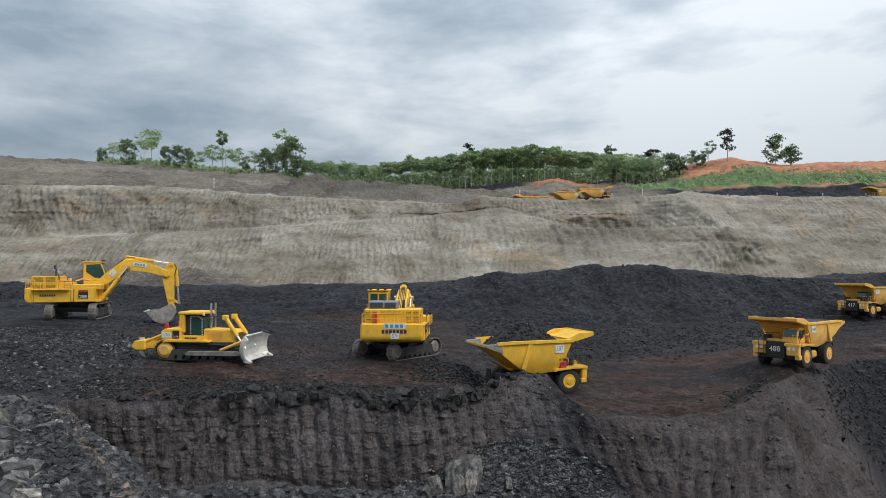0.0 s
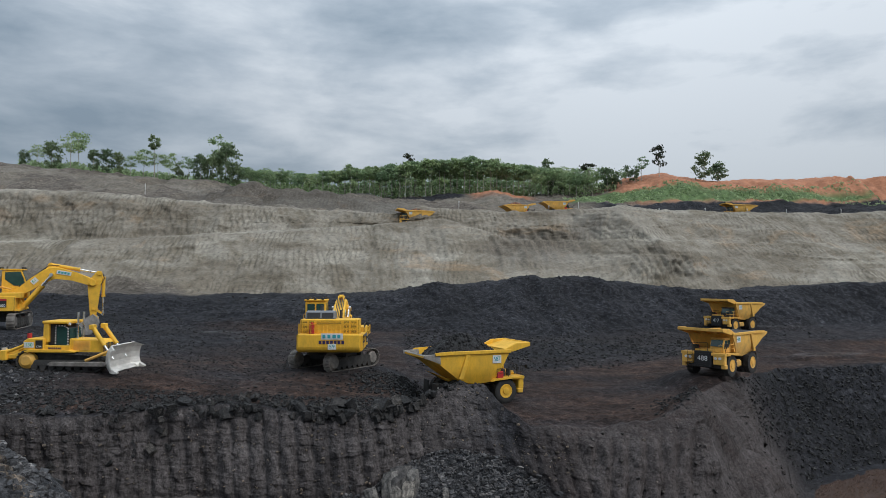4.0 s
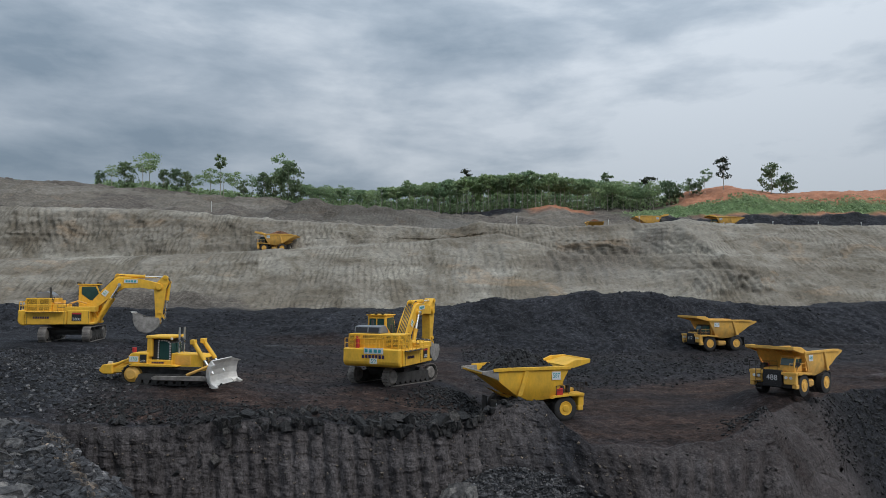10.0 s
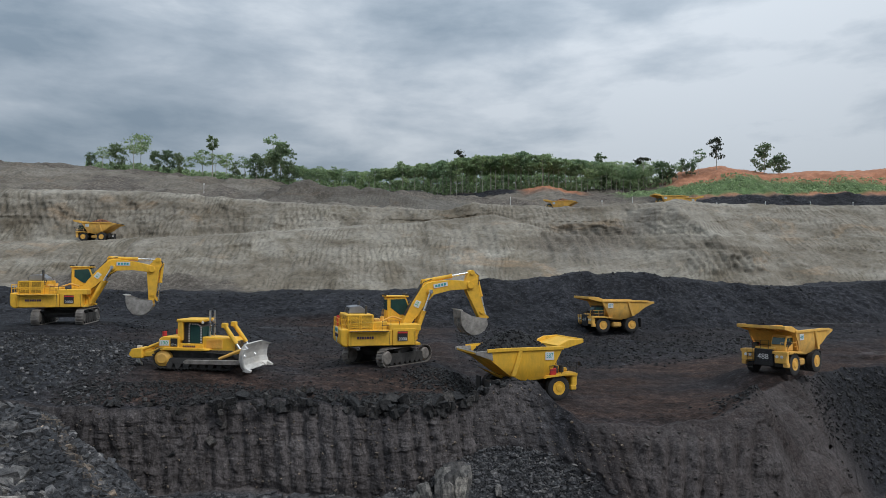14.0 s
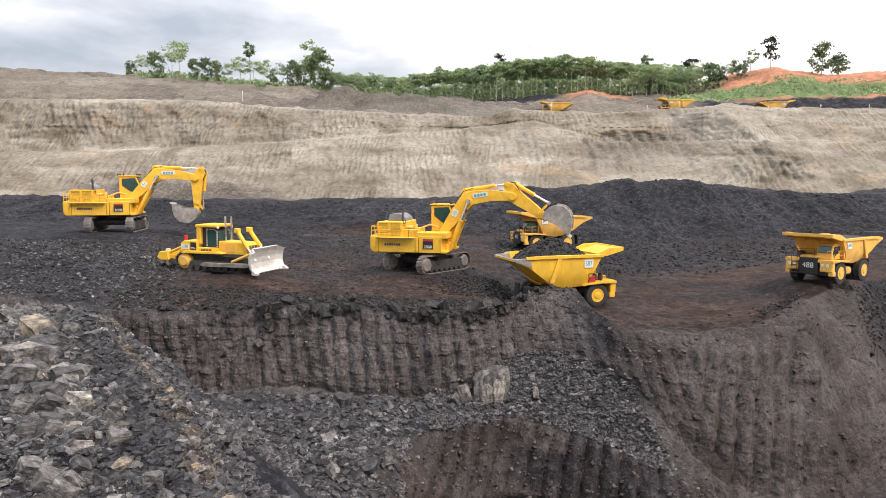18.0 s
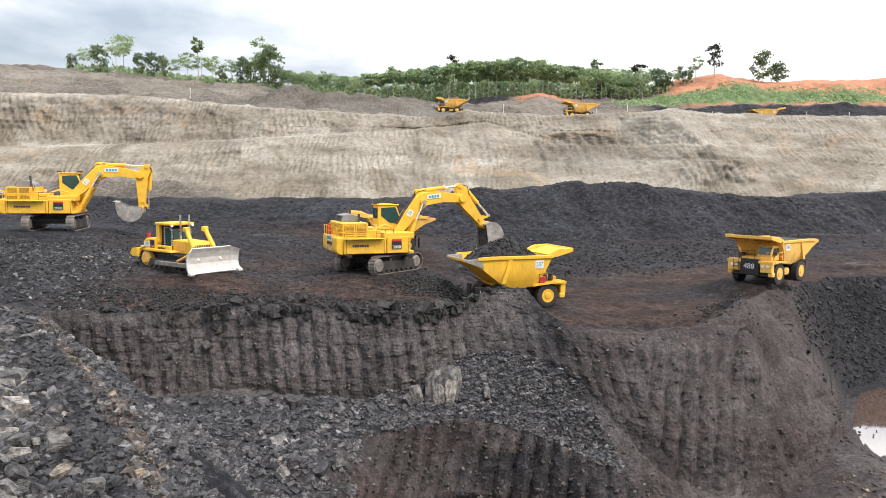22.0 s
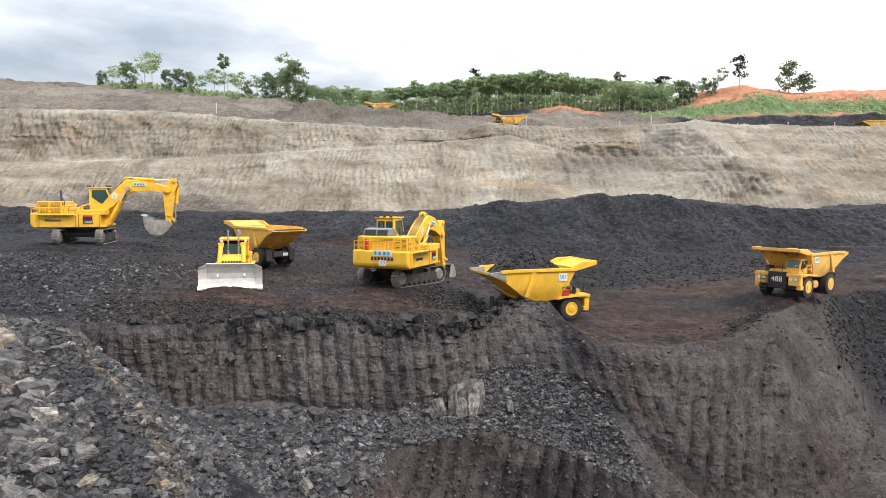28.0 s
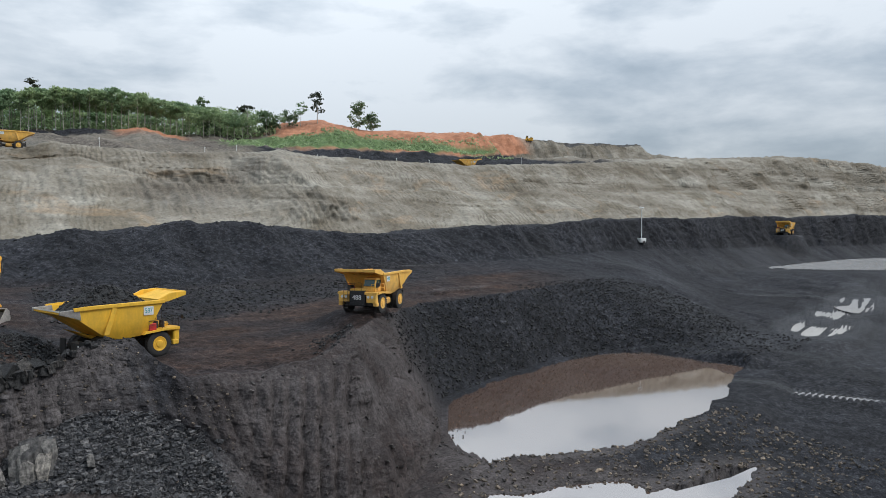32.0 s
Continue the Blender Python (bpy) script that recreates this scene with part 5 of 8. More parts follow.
def excavator(number, track_turn):
    """The digger with all its parts; returns the root and the parts that move."""
    root = new("excavator")
    # undercarriage, turned against the house
    under = part("undercarriage", undercarriage_mesh(), M_DARKSTEEL, root, m=pose(0, 0, 0, 0, 0, track_turn))
    for s in (-1, 1):
        fr = B()
        prism(fr, [(-3.1, 0.55), (-2.6, 0.35), (2.6, 0.35), (3.1, 0.55), (3.0, 1.15), (2.0, 1.3), (-2.0, 1.3), (-3.0, 1.15)], s * 2.4 - 0.32, s * 2.4 + 0.32, 0.04)
        for i in range(7):
            x = -2.4 + i * 0.8
            rod(fr, (x, s * 2.4 - 0.34, 0.42), (x, s * 2.4 + 0.34, 0.42), 0.3, 14)
        for x in (-1.2, 1.2):
            rod(fr, (x, s * 2.4 - 0.3, 1.4), (x, s * 2.4 + 0.3, 1.4), 0.2, 12)
        part("track_frame", fr, M_DARKSTEEL, under)
        for x, r in ((-3.05, 0.74), (3.05, 0.68)):
            wb = B()
            lathe(wb, [(r * 0.3, -0.36), (r * 0.8, -0.36), (r, -0.2), (r, 0.2), (r * 0.8, 0.36), (r * 0.3, 0.36)], pose(x, s * 2.4, 0.92, 90, 0, 0), 20)
            part("sprocket" if x < 0 else "idler", wb, M_TRACK, under, smooth=True)
        crawler(under, "track", oval(-3.05, 0.92, 0.86, 3.05, 0.92, 0.86), s * 2.4, 0.86, 0.33, M_TRACK)
    # upper frame
    house = part("upper_frame", house_mesh(), M_YELLOW, root)
    house.scale = (1.0, 1.12, 1.0)
    cw = prism(B(), [(-5.25, 2.15), (-5.45, 2.45), (-5.45, 3.85), (-4.6, 3.85), (-4.6, 2.0), (-4.9, 2.0)], -2.75, 2.75, 0.12)
    cw = part("counterweight", cw, M_YELLOW, house, "broad yellow counterweight")
    sg = plate("name_sign", M_WHITE, house, REAR(-5.47, -0.3, 3.62), 1.9, 0.6, "white sign with unreadable bars")
    bars = B()
    for i, w in enumerate((0.34, 0.34, 0.42, 0.34)):
        box(bars, -0.82 + i * 0.43, -0.82 + i * 0.43 + w * 0.75, -0.16, 0.16, 0.02, 0.032, 0)
    part("lettering", bars, M_CYAN, house, m=REAR(-5.495, -0.3, 3.62))
    wordmark(house, M_NAVY, REAR(-5.47, -0.3, 3.05), 2.3, 0.34, 7)
    sg = plate("number_sign", M_WHITE, house, REAR(-5.47, -0.3, 2.62), 0.72, 0.55, "white fleet number sign")
    lettering(number, 0.52, M_CYAN, house, REAR(-5.495, -0.3, 2.62))
    for s, F in ((1, SIDE_L), (-1, SIDE_R)):
        wordmark(house, M_NAVY, F(-2.9, s * 2.93, 2.95), 1.75, 0.24, 7)
        plate("model_plate", M_BLACK, house, F(0.9, s * 2.93, 3.05), 1.05, 1.0, "dark model plate with red stripe")
        plate("stripe", M_RED, house, F(0.9, s * 2.955, 3.42), 1.05, 0.16)
        lettering("2000", 0.44, M_WHITE, house, F(0.9, s * 2.96, 2.75))
        # handrail above the deck
        rail(house, [(-5.3, s * 2.65, 3.86), (-4.4, s * 2.7, 3.86)], 0.9, 0.028)
        rail(house, [(-1.2, s * 2.8, 3.7), (0.6, s * 2.8, 3.7)], 0.9, 0.028, M_DARKSTEEL)
    rail(house, [(-5.35, -2.6, 3.86), (-5.35, 2.6, 3.86)], 0.95, 0.028)
    # engine hood with louvres
    hood = part("engine_hood", box(box(B(), -4.75, -2.0, -2.5, 2.5, 3.6, 5.25, 0.07), -2.0, -0.5, -2.1, 0.9, 3.6, 4.5, 0.06), M_YELLOW, house)
    for s in (-1, 1):
        for x0 in (-4.65, -3.35):
            for z0, n in ((3.75, 4), (4.36, 7)):
                y0, y1 = min(s * 2.5, s * 2.52), max(s * 2.5, s * 2.52)
                top = z0 + n * 0.115 + 0.05
                vent = part("louvre_door", box(B(), x0, x0 + 1.24, y0, y1, z0 - 0.05, top, 0), M_BLACK, house)
                bm = B()
                y0, y1 = min(s * 2.51, s * 2.58), max(s * 2.51, s * 2.58)
                for xa, xb, za, zb in ((x0, x0 + 0.1, z0 - 0.05, top), (x0 + 1.14, x0 + 1.24, z0 - 0.05, top), (x0 + 0.1, x0 + 1.14, z0 - 0.05, z0 + 0.02), (x0 + 0.1, x0 + 1.14, top - 0.05, top)):
                    box(bm, xa, xb, y0, y1, za, zb, 0)
                part("door_frame", bm, M_YELLOW, vent)
                for i in range(n):
                    z = z0 + 0.035 + i * 0.115
                    part("slat", prism(B(), [(x0 + 0.1, z), (x0 + 1.14, z), (x0 + 1.14, z + 0.07), (x0 + 0.1, z + 0.07)], y0, y1), M_YELLOW, vent)
    for ya, yb, za, zb, n in ((-2.35, -1.9, 3.95, 5.05, 9), (-1.7, -1.25, 3.95, 5.05, 9), (1.35, 1.8, 3.95, 5.05, 9), (1.95, 2.35, 3.95, 5.05, 9), (-1.0, 1.1, 4.75, 5.08, 3)):
        vent = part("rear_grille", box(B(), -4.78, -4.74, ya, yb, za, zb, 0), M_BLACK, house)
        for i in range(n):
            z = za + (zb - za) * (i + 0.2) / n
            part("slat", box(B(), -4.82, -4.765, ya - 0.03, yb + 0.03, z, z + (zb - za) / n * 0.62, 0), M_YELLOW, vent)
    for i in range(6):
        part("hood_rib", box(B(), -4.80, -4.745, -0.98 + i * 0.38, -0.82 + i * 0.38, 3.85, 4.65, 0.015), M_YELLOW, house)
    part("deck_step", box(B(), -0.45, 2.85, -2.86, -0.75, 3.6, 4.22, 0.05), M_YELLOW, house)
    for yy in (-2.97, 2.95):
        for x in (-4.4, -0.45, 2.2):
            part("panel_joint", box(B(), x - 0.015, x + 0.015, yy, yy + 0.02, 2.15, 3.7, 0), M_DARKSTEEL, house)
    part("catwalk", box(B(), -4.6, -0.6, -3.35, -2.95, 3.58, 3.64, 0.01), M_DARKSTEEL, house)
    rail(house, [(-4.6, -3.32, 3.64), (-2.6, -3.32, 3.64), (-0.6, -3.32, 3.64)], 0.85, 0.025)
    bm = prism(B(), [(-4.3, 5.25), (-4.1, 5.95), (-3.0, 6.05), (-2.35, 5.6), (-2.25, 5.25)], -0.4, 2.2, 0.05)
    part("exhaust_hood", bm, M_GREY, house, "grey sheet-metal exhaust hood")
    for y0, y1 in ((-0.25, 0.75), (0.9, 2.05)):
        bm = prism(B(), [(-4.34, 5.36), (-4.30, 5.36), (-4.14, 5.86), (-4.18, 5.86)], y0, y1)
        part("hood_opening", bm, M_BLACK, house)
    part("exhaust_pipe", rod(B(), (-3.0, 0.9, 5.3), (-3.0, 0.9, 6.55), 0.14, 12), M_DARKSTEEL, house)
    part("exhaust_pipe", rod(B(), (-2.5, -0.8, 5.0), (-2.5, -0.8, 6.1), 0.12, 12), M_DARKSTEEL, house)
    bm = B()
    rod(bm, (-5.1, 1.5, 3.86), (-5.1, 1.5, 4.85), 0.22, 14)
    rod(bm, (-5.1, 1.5, 4.85), (-5.1, 1.5, 5.0), 0.10, 10)
    part("fire_extinguisher", bm, M_RED, house, "red upright fire extinguisher cylinder", smooth=True)
    bm = B()
    for i in range(7):
        rod(bm, (-2.2 + 0.04 * i, -2.3, 3.75 + i * 0.22), (-2.2 + 0.04 * i, -1.6, 3.75 + i * 0.22), 0.03, 6)
    for y in (-2.3, -1.6):
        tube(bm, [(-2.2, y, 3.7), (-1.9, y, 5.4)], 0.035)
    part("ladder", bm, M_DARKSTEEL, house)
    bm = B()
    box(bm, -1.9, -1.2, -1.9, -0.9, 4.5, 4.8, 0.1)
    rod(bm, (-0.9, -1.3, 4.5), (-0.9, -1.3, 5.0), 0.2, 12)
    tube(bm, [(-0.6, -0.5, 4.5), (0.4, -0.4, 4.9), (1.4, -0.35, 4.6)], 0.09)
    part("oil_tank", bm, M_YELLOW_DUSTY, house)
    # cab on its riser
    riser = part("cab_riser", box(B(), 0.2, 2.9, 0.95, 2.8, 3.5, 4.6, 0.05), M_YELLOW, house)
    bm = prism(B(), [(0.15, 4.6), (0.15, 6.85), (2.2, 6.95), (2.55, 6.0), (2.95, 4.6)], 0.95, 2.85, 0.06)
    part("cab", bm, M_YELLOW, house)
    for yy in (0.92, 2.84):
        part("cab_window", prism(B(), [(0.5, 5.75), (0.5, 6.65), (2.1, 6.72), (2.45, 5.9), (2.7, 5.0), (1.5, 5.0)], yy, yy + 0.04), M_GLASS, house, "dark green tinted cab window")
    part("windscreen", prism(B(), [(2.22, 6.85), (2.57, 5.98), (2.93, 4.85), (2.97, 4.86), (2.61, 6.0), (2.27, 6.86)], 1.1, 2.7), M_GLASS, house)
    for y0 in (1.1, 1.95):
        part("rear_window", prism(B(), [(0.10, 5.5), (0.10, 6.6), (0.16, 6.6), (0.16, 5.5)], y0, y0 + 0.7), M_GLASS, house)
    bm = box(B(), 0.0, 2.5, 0.85, 2.95, 6.9, 7.05, 0.05)
    part("cab_roof", bm, M_YELLOW, house)
    for y in (1.1, 1.5, 2.3, 2.7):
        part("work_lamp", box(B(), 2.2, 2.45, y - 0.13, y + 0.13, 7.05, 7.28, 0.03), M_DARKSTEEL, house)
    for y in (1.2, 1.9, 2.6):
        part("work_lamp", box(B(), -0.12, 0.08, y - 0.12, y + 0.12, 7.05, 7.26, 0.03), M_DARKSTEEL, house)
    rail(house, [(0.0, 2.95, 4.6), (2.6, 2.95, 4.6)], 0.9, 0.025)
    bm = B()
    rod(bm, (0.5, 2.0, 7.05), (0.5, 2.0, 7.35), 0.06, 8)
    part("beacon", bm, M_BLACK, house)
    # front attachment
    boom = part("boom", boom_mesh(), M_YELLOW, root)
    for s, F in ((1, SIDE_L), (-1, SIDE_R)):
        m = F(2.35, s * 0.66, 1.35)
        sg = plate("number_sign", M_WHITE, boom, m @ pose(0, 0, 0, 0, 0, -35 * s), 0.75, 0.6, "white fleet number sign")
        lettering(number, 0.5, M_GREEN, boom, m @ pose(0, 0, 0.026, 0, 0, -20 * s))
        m = F(5.6, s * 0.66, 1.75)
        plate("name_sign", M_WHITE, boom, m @ pose(0, 0, 0, 0, 0, 20 * s), 1.6, 0.46, "white sign with unreadable bars")
        bars = B()
        for i in range(4):
            box(bars, -0.62 + i * 0.33, -0.62 + i * 0.33 + 0.24, -0.13, 0.13, 0.022, 0.034, 0)
        part("lettering", bars, M_CYAN, boom, m=m @ pose(0, 0, 0, 0, 0, 20 * s))
    for k in range(5):
        y = -0.36 + k * 0.18
        part("hydraulic_hose", tube(B(), [(0.6, y, 0.95), (2.2, y, 1.85), (3.7, y, 2.72), (4.2, y, 2.95), (5.2, y, 2.75)], 0.045), M_DARKSTEEL, boom)
    stick = part("stick", stick_mesh(), M_YELLOW, root)
    bm = B()
    tube(bm, [(-1.2, 0.3, 1.0), (-0.7, 0.55, 1.3), (0.2, 0.6, 0.9), (0.8, 0.5, 0.7)], 0.05)
    part("hydraulic_hose", bm, M_DARKSTEEL, stick)
    part("hydraulic_hose", tube(B(), [(-1.2, -0.3, 1.0), (-0.6, -0.55, 1.35), (0.3, -0.6, 0.9)], 0.05), M_DARKSTEEL, stick)
    bucket = part("bucket", bucket_mesh(), M_BUCKET, root, "worn dusty steel bucket")
    for k in range(6):
        y = -1.25 + k * 0.5
        bm = prism(B(), [(2.75, 0.12), (3.35, -0.02), (2.8, -0.1)], y - 0.1, y + 0.1)
        part("tooth", bm, M_STEEL, bucket)
    bm = B()
    for s in (-1, 1):
        prism(bm, [(0.2, -0.35), (-0.25, -0.2), (-0.45, 0.6), (-0.2, 0.95), (0.35, 0.8), (0.45, 0.1)], s * 0.45 - 0.1, s * 0.45 + 0.1, 0.02)
    part("bucket_bracket", bm, M_YELLOW, bucket)
    fill = part("bucket_load", bucket_fill_mesh(), M_COALROCK, bucket, "black coal inside the bucket")
    cyl = {}
    for key, L, r in (("boom_l", 3.0, 0.24), ("boom_r", 3.0, 0.24), ("stick_c", 3.2, 0.22), ("bucket_c", 2.3, 0.2)):
        bm = B()
        rod(bm, (-0.15, 0, 0), (L, 0, 0), r, 14)
        rod(bm, (0, -r, 0), (0, r, 0), r * 1.15, 12)
        rod(bm, (L - 0.12, 0, 0), (L + 0.05, 0, 0), r * 1.18, 14)
        cyl[key] = part("cylinder_barrel", bm, M_YELLOW, root, smooth=True)
        bm = B()
        rod(bm, (0.1, 0, 0), (L * 0.98, 0, 0), r * 0.55, 12)
        rod(bm, (0, -r, 0), (0, r, 0), r * 0.9, 12)
        cyl[key + "_rod"] = part("cylinder_rod", bm, M_CHROME, root, "polished steel cylinder rod", smooth=True)
    lk = B()
    for s in (-1, 1):
        prism(lk, [(0, -0.12), (1.05, -0.1), (1.05, 0.1), (0, 0.12)], s * 0.5 - 0.06, s * 0.5 + 0.06)
    link_arm = part("bucket_link", lk, M_YELLOW, root)
    return root, dict(house=house, boom=boom, stick=stick, bucket=bucket, link=link_arm, **cyl)


def undercarriage_mesh():
    bm = B()
    prism(bm, [(-1.5, 0.8), (-1.7, 1.3), (-1.2, 1.75), (1.2, 1.75), (1.7, 1.3), (1.5, 0.8)], -2.2, 2.2, 0.05)
    rod(bm, (0, 0, 1.7), (0, 0, 2.1), 1.75, 28)
    return bm


def house_mesh():
    bm = B()
    box(bm, -4.7, 2.6, -1.4, 1.4, 2.05, 2.9, 0.05)
    for s in (-1, 1):
        y0, y1 = (1.4, 2.9) if s > 0 else (-2.9, -1.4)
        box(bm, -4.65, -0.2, y0, y1, 2.1, 3.7, 0.07)
        box(bm, -0.15, 2.3, y0, y1, 2.1, 3.85 if s < 0 else 3.6, 0.07)
        box(bm, 2.3, 2.8, y0, y1, 2.1, 2.35, 0.03)
    box(bm, -4.65, 0.3, -1.6, 1.6, 2.9, 3.65, 0.05)
    for y in (-0.85, 0.85):
        prism(bm, [(0.4, 2.9), (0.9, 3.9), (1.75, 4.3), (2.2, 4.0), (2.8, 2.9)], y - 0.14, y + 0.14, 0.03)
    return bm


def boom_mesh():
    low = [(-0.35, -0.4), (1.6, 0.2), (3.4, 1.05), (4.5, 1.3), (6.3, 0.75), (8.3, -0.42)]
    high = [(8.85, -0.1), (8.7, 0.42), (6.9, 1.6), (5.2, 2.5), (4.4, 2.72), (3.6, 2.55), (2.0, 1.75), (0.0, 0.5), (-0.45, 0.15)]
    bm = prism(B(), low + high, -0.62, 0.62, 0.07)
    rod(bm, (0, -0.95, 0), (0, 0.95, 0), 0.38, 18)
    rod(bm, (8.5, -0.8, 0), (8.5, 0.8, 0), 0.36, 18)
    rod(bm, (4.25, -0.85, 1.75), (4.25, 0.85, 1.75), 0.36, 18)
    for s in (-0.3, 0.3):
        prism(bm, [(3.7, 2.5), (4.1, 3.15), (4.5, 3.1), (4.9, 2.55)], s - 0.08, s + 0.08)
    return bm


def stick_mesh():
    pts = [(-1.5, 0.55), (-1.25, 1.05), (-0.7, 1.12), (0.6, 0.85), (3.9, 0.4), (4.3, 0.05), (4.1, -0.32), (0.8, -0.55), (-0.2, -0.62), (-0.75, -0.1)]
    bm = prism(B(), pts, -0.5, 0.5, 0.06)
    rod(bm, (0, -0.72, 0), (0, 0.72, 0), 0.42, 18)
    rod(bm, (4.0, -0.62, 0), (4.0, 0.62, 0), 0.3, 16)
    rod(bm, (-1.2, -0.62, 0.75), (-1.2, 0.62, 0.75), 0.26, 14)
    rod(bm, (3.2, -0.7, 0.12), (3.2, 0.7, 0.12), 0.2, 14)
    return bm


BUCKET_CURVE = [(-0.1, -0.12), (-0.42, 0.45), (-0.3, 1.15), (0.15, 1.75), (0.85, 2.08), (1.65, 2.0), (2.3, 1.5), (2.75, 0.75), (2.98, 0.0)]


def bucket_mesh():
    bm = B()
    sheet(bm, BUCKET_CURVE, -1.45, 1.45, -0.09)
    for s in (-1, 1):
        y0, y1 = (1.38, 1.48) if s > 0 else (-1.48, -1.38)
        prism(bm, BUCKET_CURVE + [(1.6, 0.18)], y0, y1)
    for f in (0.25, 0.5, 0.75):
        y = -1.45 + 2.9 * f
        sheet(bm, [(x * 1.02, z * 1.03) for x, z in BUCKET_CURVE[3:8]], y - 0.06, y + 0.06, 0.09)
    return bm


def bucket_fill_mesh():
    bm = prism(B(), [(0.05, 0.3), (0.0, 1.0), (0.35, 1.6), (0.9, 1.9), (1.6, 1.8), (2.15, 1.3), (2.5, 0.7), (2.3, 0.35), (1.4, 0.25)], -1.36, 1.36)
    bmesh.ops.subdivide_edges(bm, edges=bm.edges, cuts=3, use_grid_fill=True)
    for v in bm.verts:
        if v.co.z < 0.75 and abs(v.co.y) < 1.3:
            v.co.z += 0.22 * noise.noise(v.co * 1.7)
    return bm


def digger_rows(moving, keys):
    """keys: rows of seconds, slew, boom, stick, bucket in degrees. Returns for each moving part its rows in the digger's space."""
    rows = {k: [] for k in moving}
    T = [k[0] for k in keys]
    t = 0.0
    while t <= 32.0001:
        v = []
        for c in range(1, 5):
            # smooth between keys (cubic through the neighbours)
            ys = [k[c] for k in keys]
            i = max(0, min(len(T) - 2, sum(1 for q in T if q <= t) - 1))
            u = min(1, max(0, (t - T[i]) / (T[i + 1] - T[i])))
            m0 = 0 if i == 0 else (ys[i + 1] - ys[i - 1]) / (T[i + 1] - T[i - 1]) * (T[i + 1] - T[i])
            m1 = 0 if i + 2 >= len(T) else (ys[i + 2] - ys[i]) / (T[i + 2] - T[i]) * (T[i + 1] - T[i])
            u2, u3 = u * u, u * u * u
            v.append((2 * u3 - 3 * u2 + 1) * ys[i] + (u3 - 2 * u2 + u) * m0 + (-2 * u3 + 3 * u2) * ys[i + 1] + (u3 - u2) * m1)
        slew, b, s, k = v
        H = pose(0, 0, 0, 0, 0, slew)
        boom = H @ Matrix.Translation(BOOM_FOOT) @ pose(0, 0, 0, 0, -b, 0)
        tip = boom @ Vector((BOOM_L, 0, 0))
        stick = Matrix.Translation(tip) @ H @ pose(0, 0, 0, 0, -s, 0)
        hinge = stick @ Vector((STICK_L, 0, 0))
        bucket = Matrix.Translation(hinge) @ H @ pose(0, 0, 0, 0, -k, 0)
        pts = {"boom_l": (H @ Vector((2.75, 0.82, 2.6)), boom @ Vector((4.25, 0.82, 1.75))),
               "boom_r": (H @ Vector((2.75, -0.82, 2.6)), boom @ Vector((4.25, -0.82, 1.75))),
               "stick_c": (boom @ Vector((4.3, 0, 3.0)), stick @ Vector((-1.2, 0, 0.75))),
               "bucket_c": (stick @ Vector((-0.6, 0, 1.2)), None)}
        ear = bucket @ Vector((-0.35, 0, 0.8))
        pin = stick @ Vector((3.2, 0, 0.12))
        # the link's free end stands off the stick
        mid = (pin + ear) / 2
        out = (stick.to_3x3() @ Vector((0, 0, 1))).normalized()
        d = (ear - pin).length / 2
        joint = mid + out * math.sqrt(max(0.05, 1.05 ** 2 - d * d))
        pts["bucket_c"] = (pts["bucket_c"][0], joint)
        made = dict(house=H, boom=boom, stick=stick, bucket=bucket, link=aim(pin, joint))
        for key, (p, q) in pts.items():
            made[key], made[key + "_rod"] = aim(p, q), aim(q, p)
        for key in moving:
            rows[key].append((t, made[key]))
        t += 0.25
    return rows

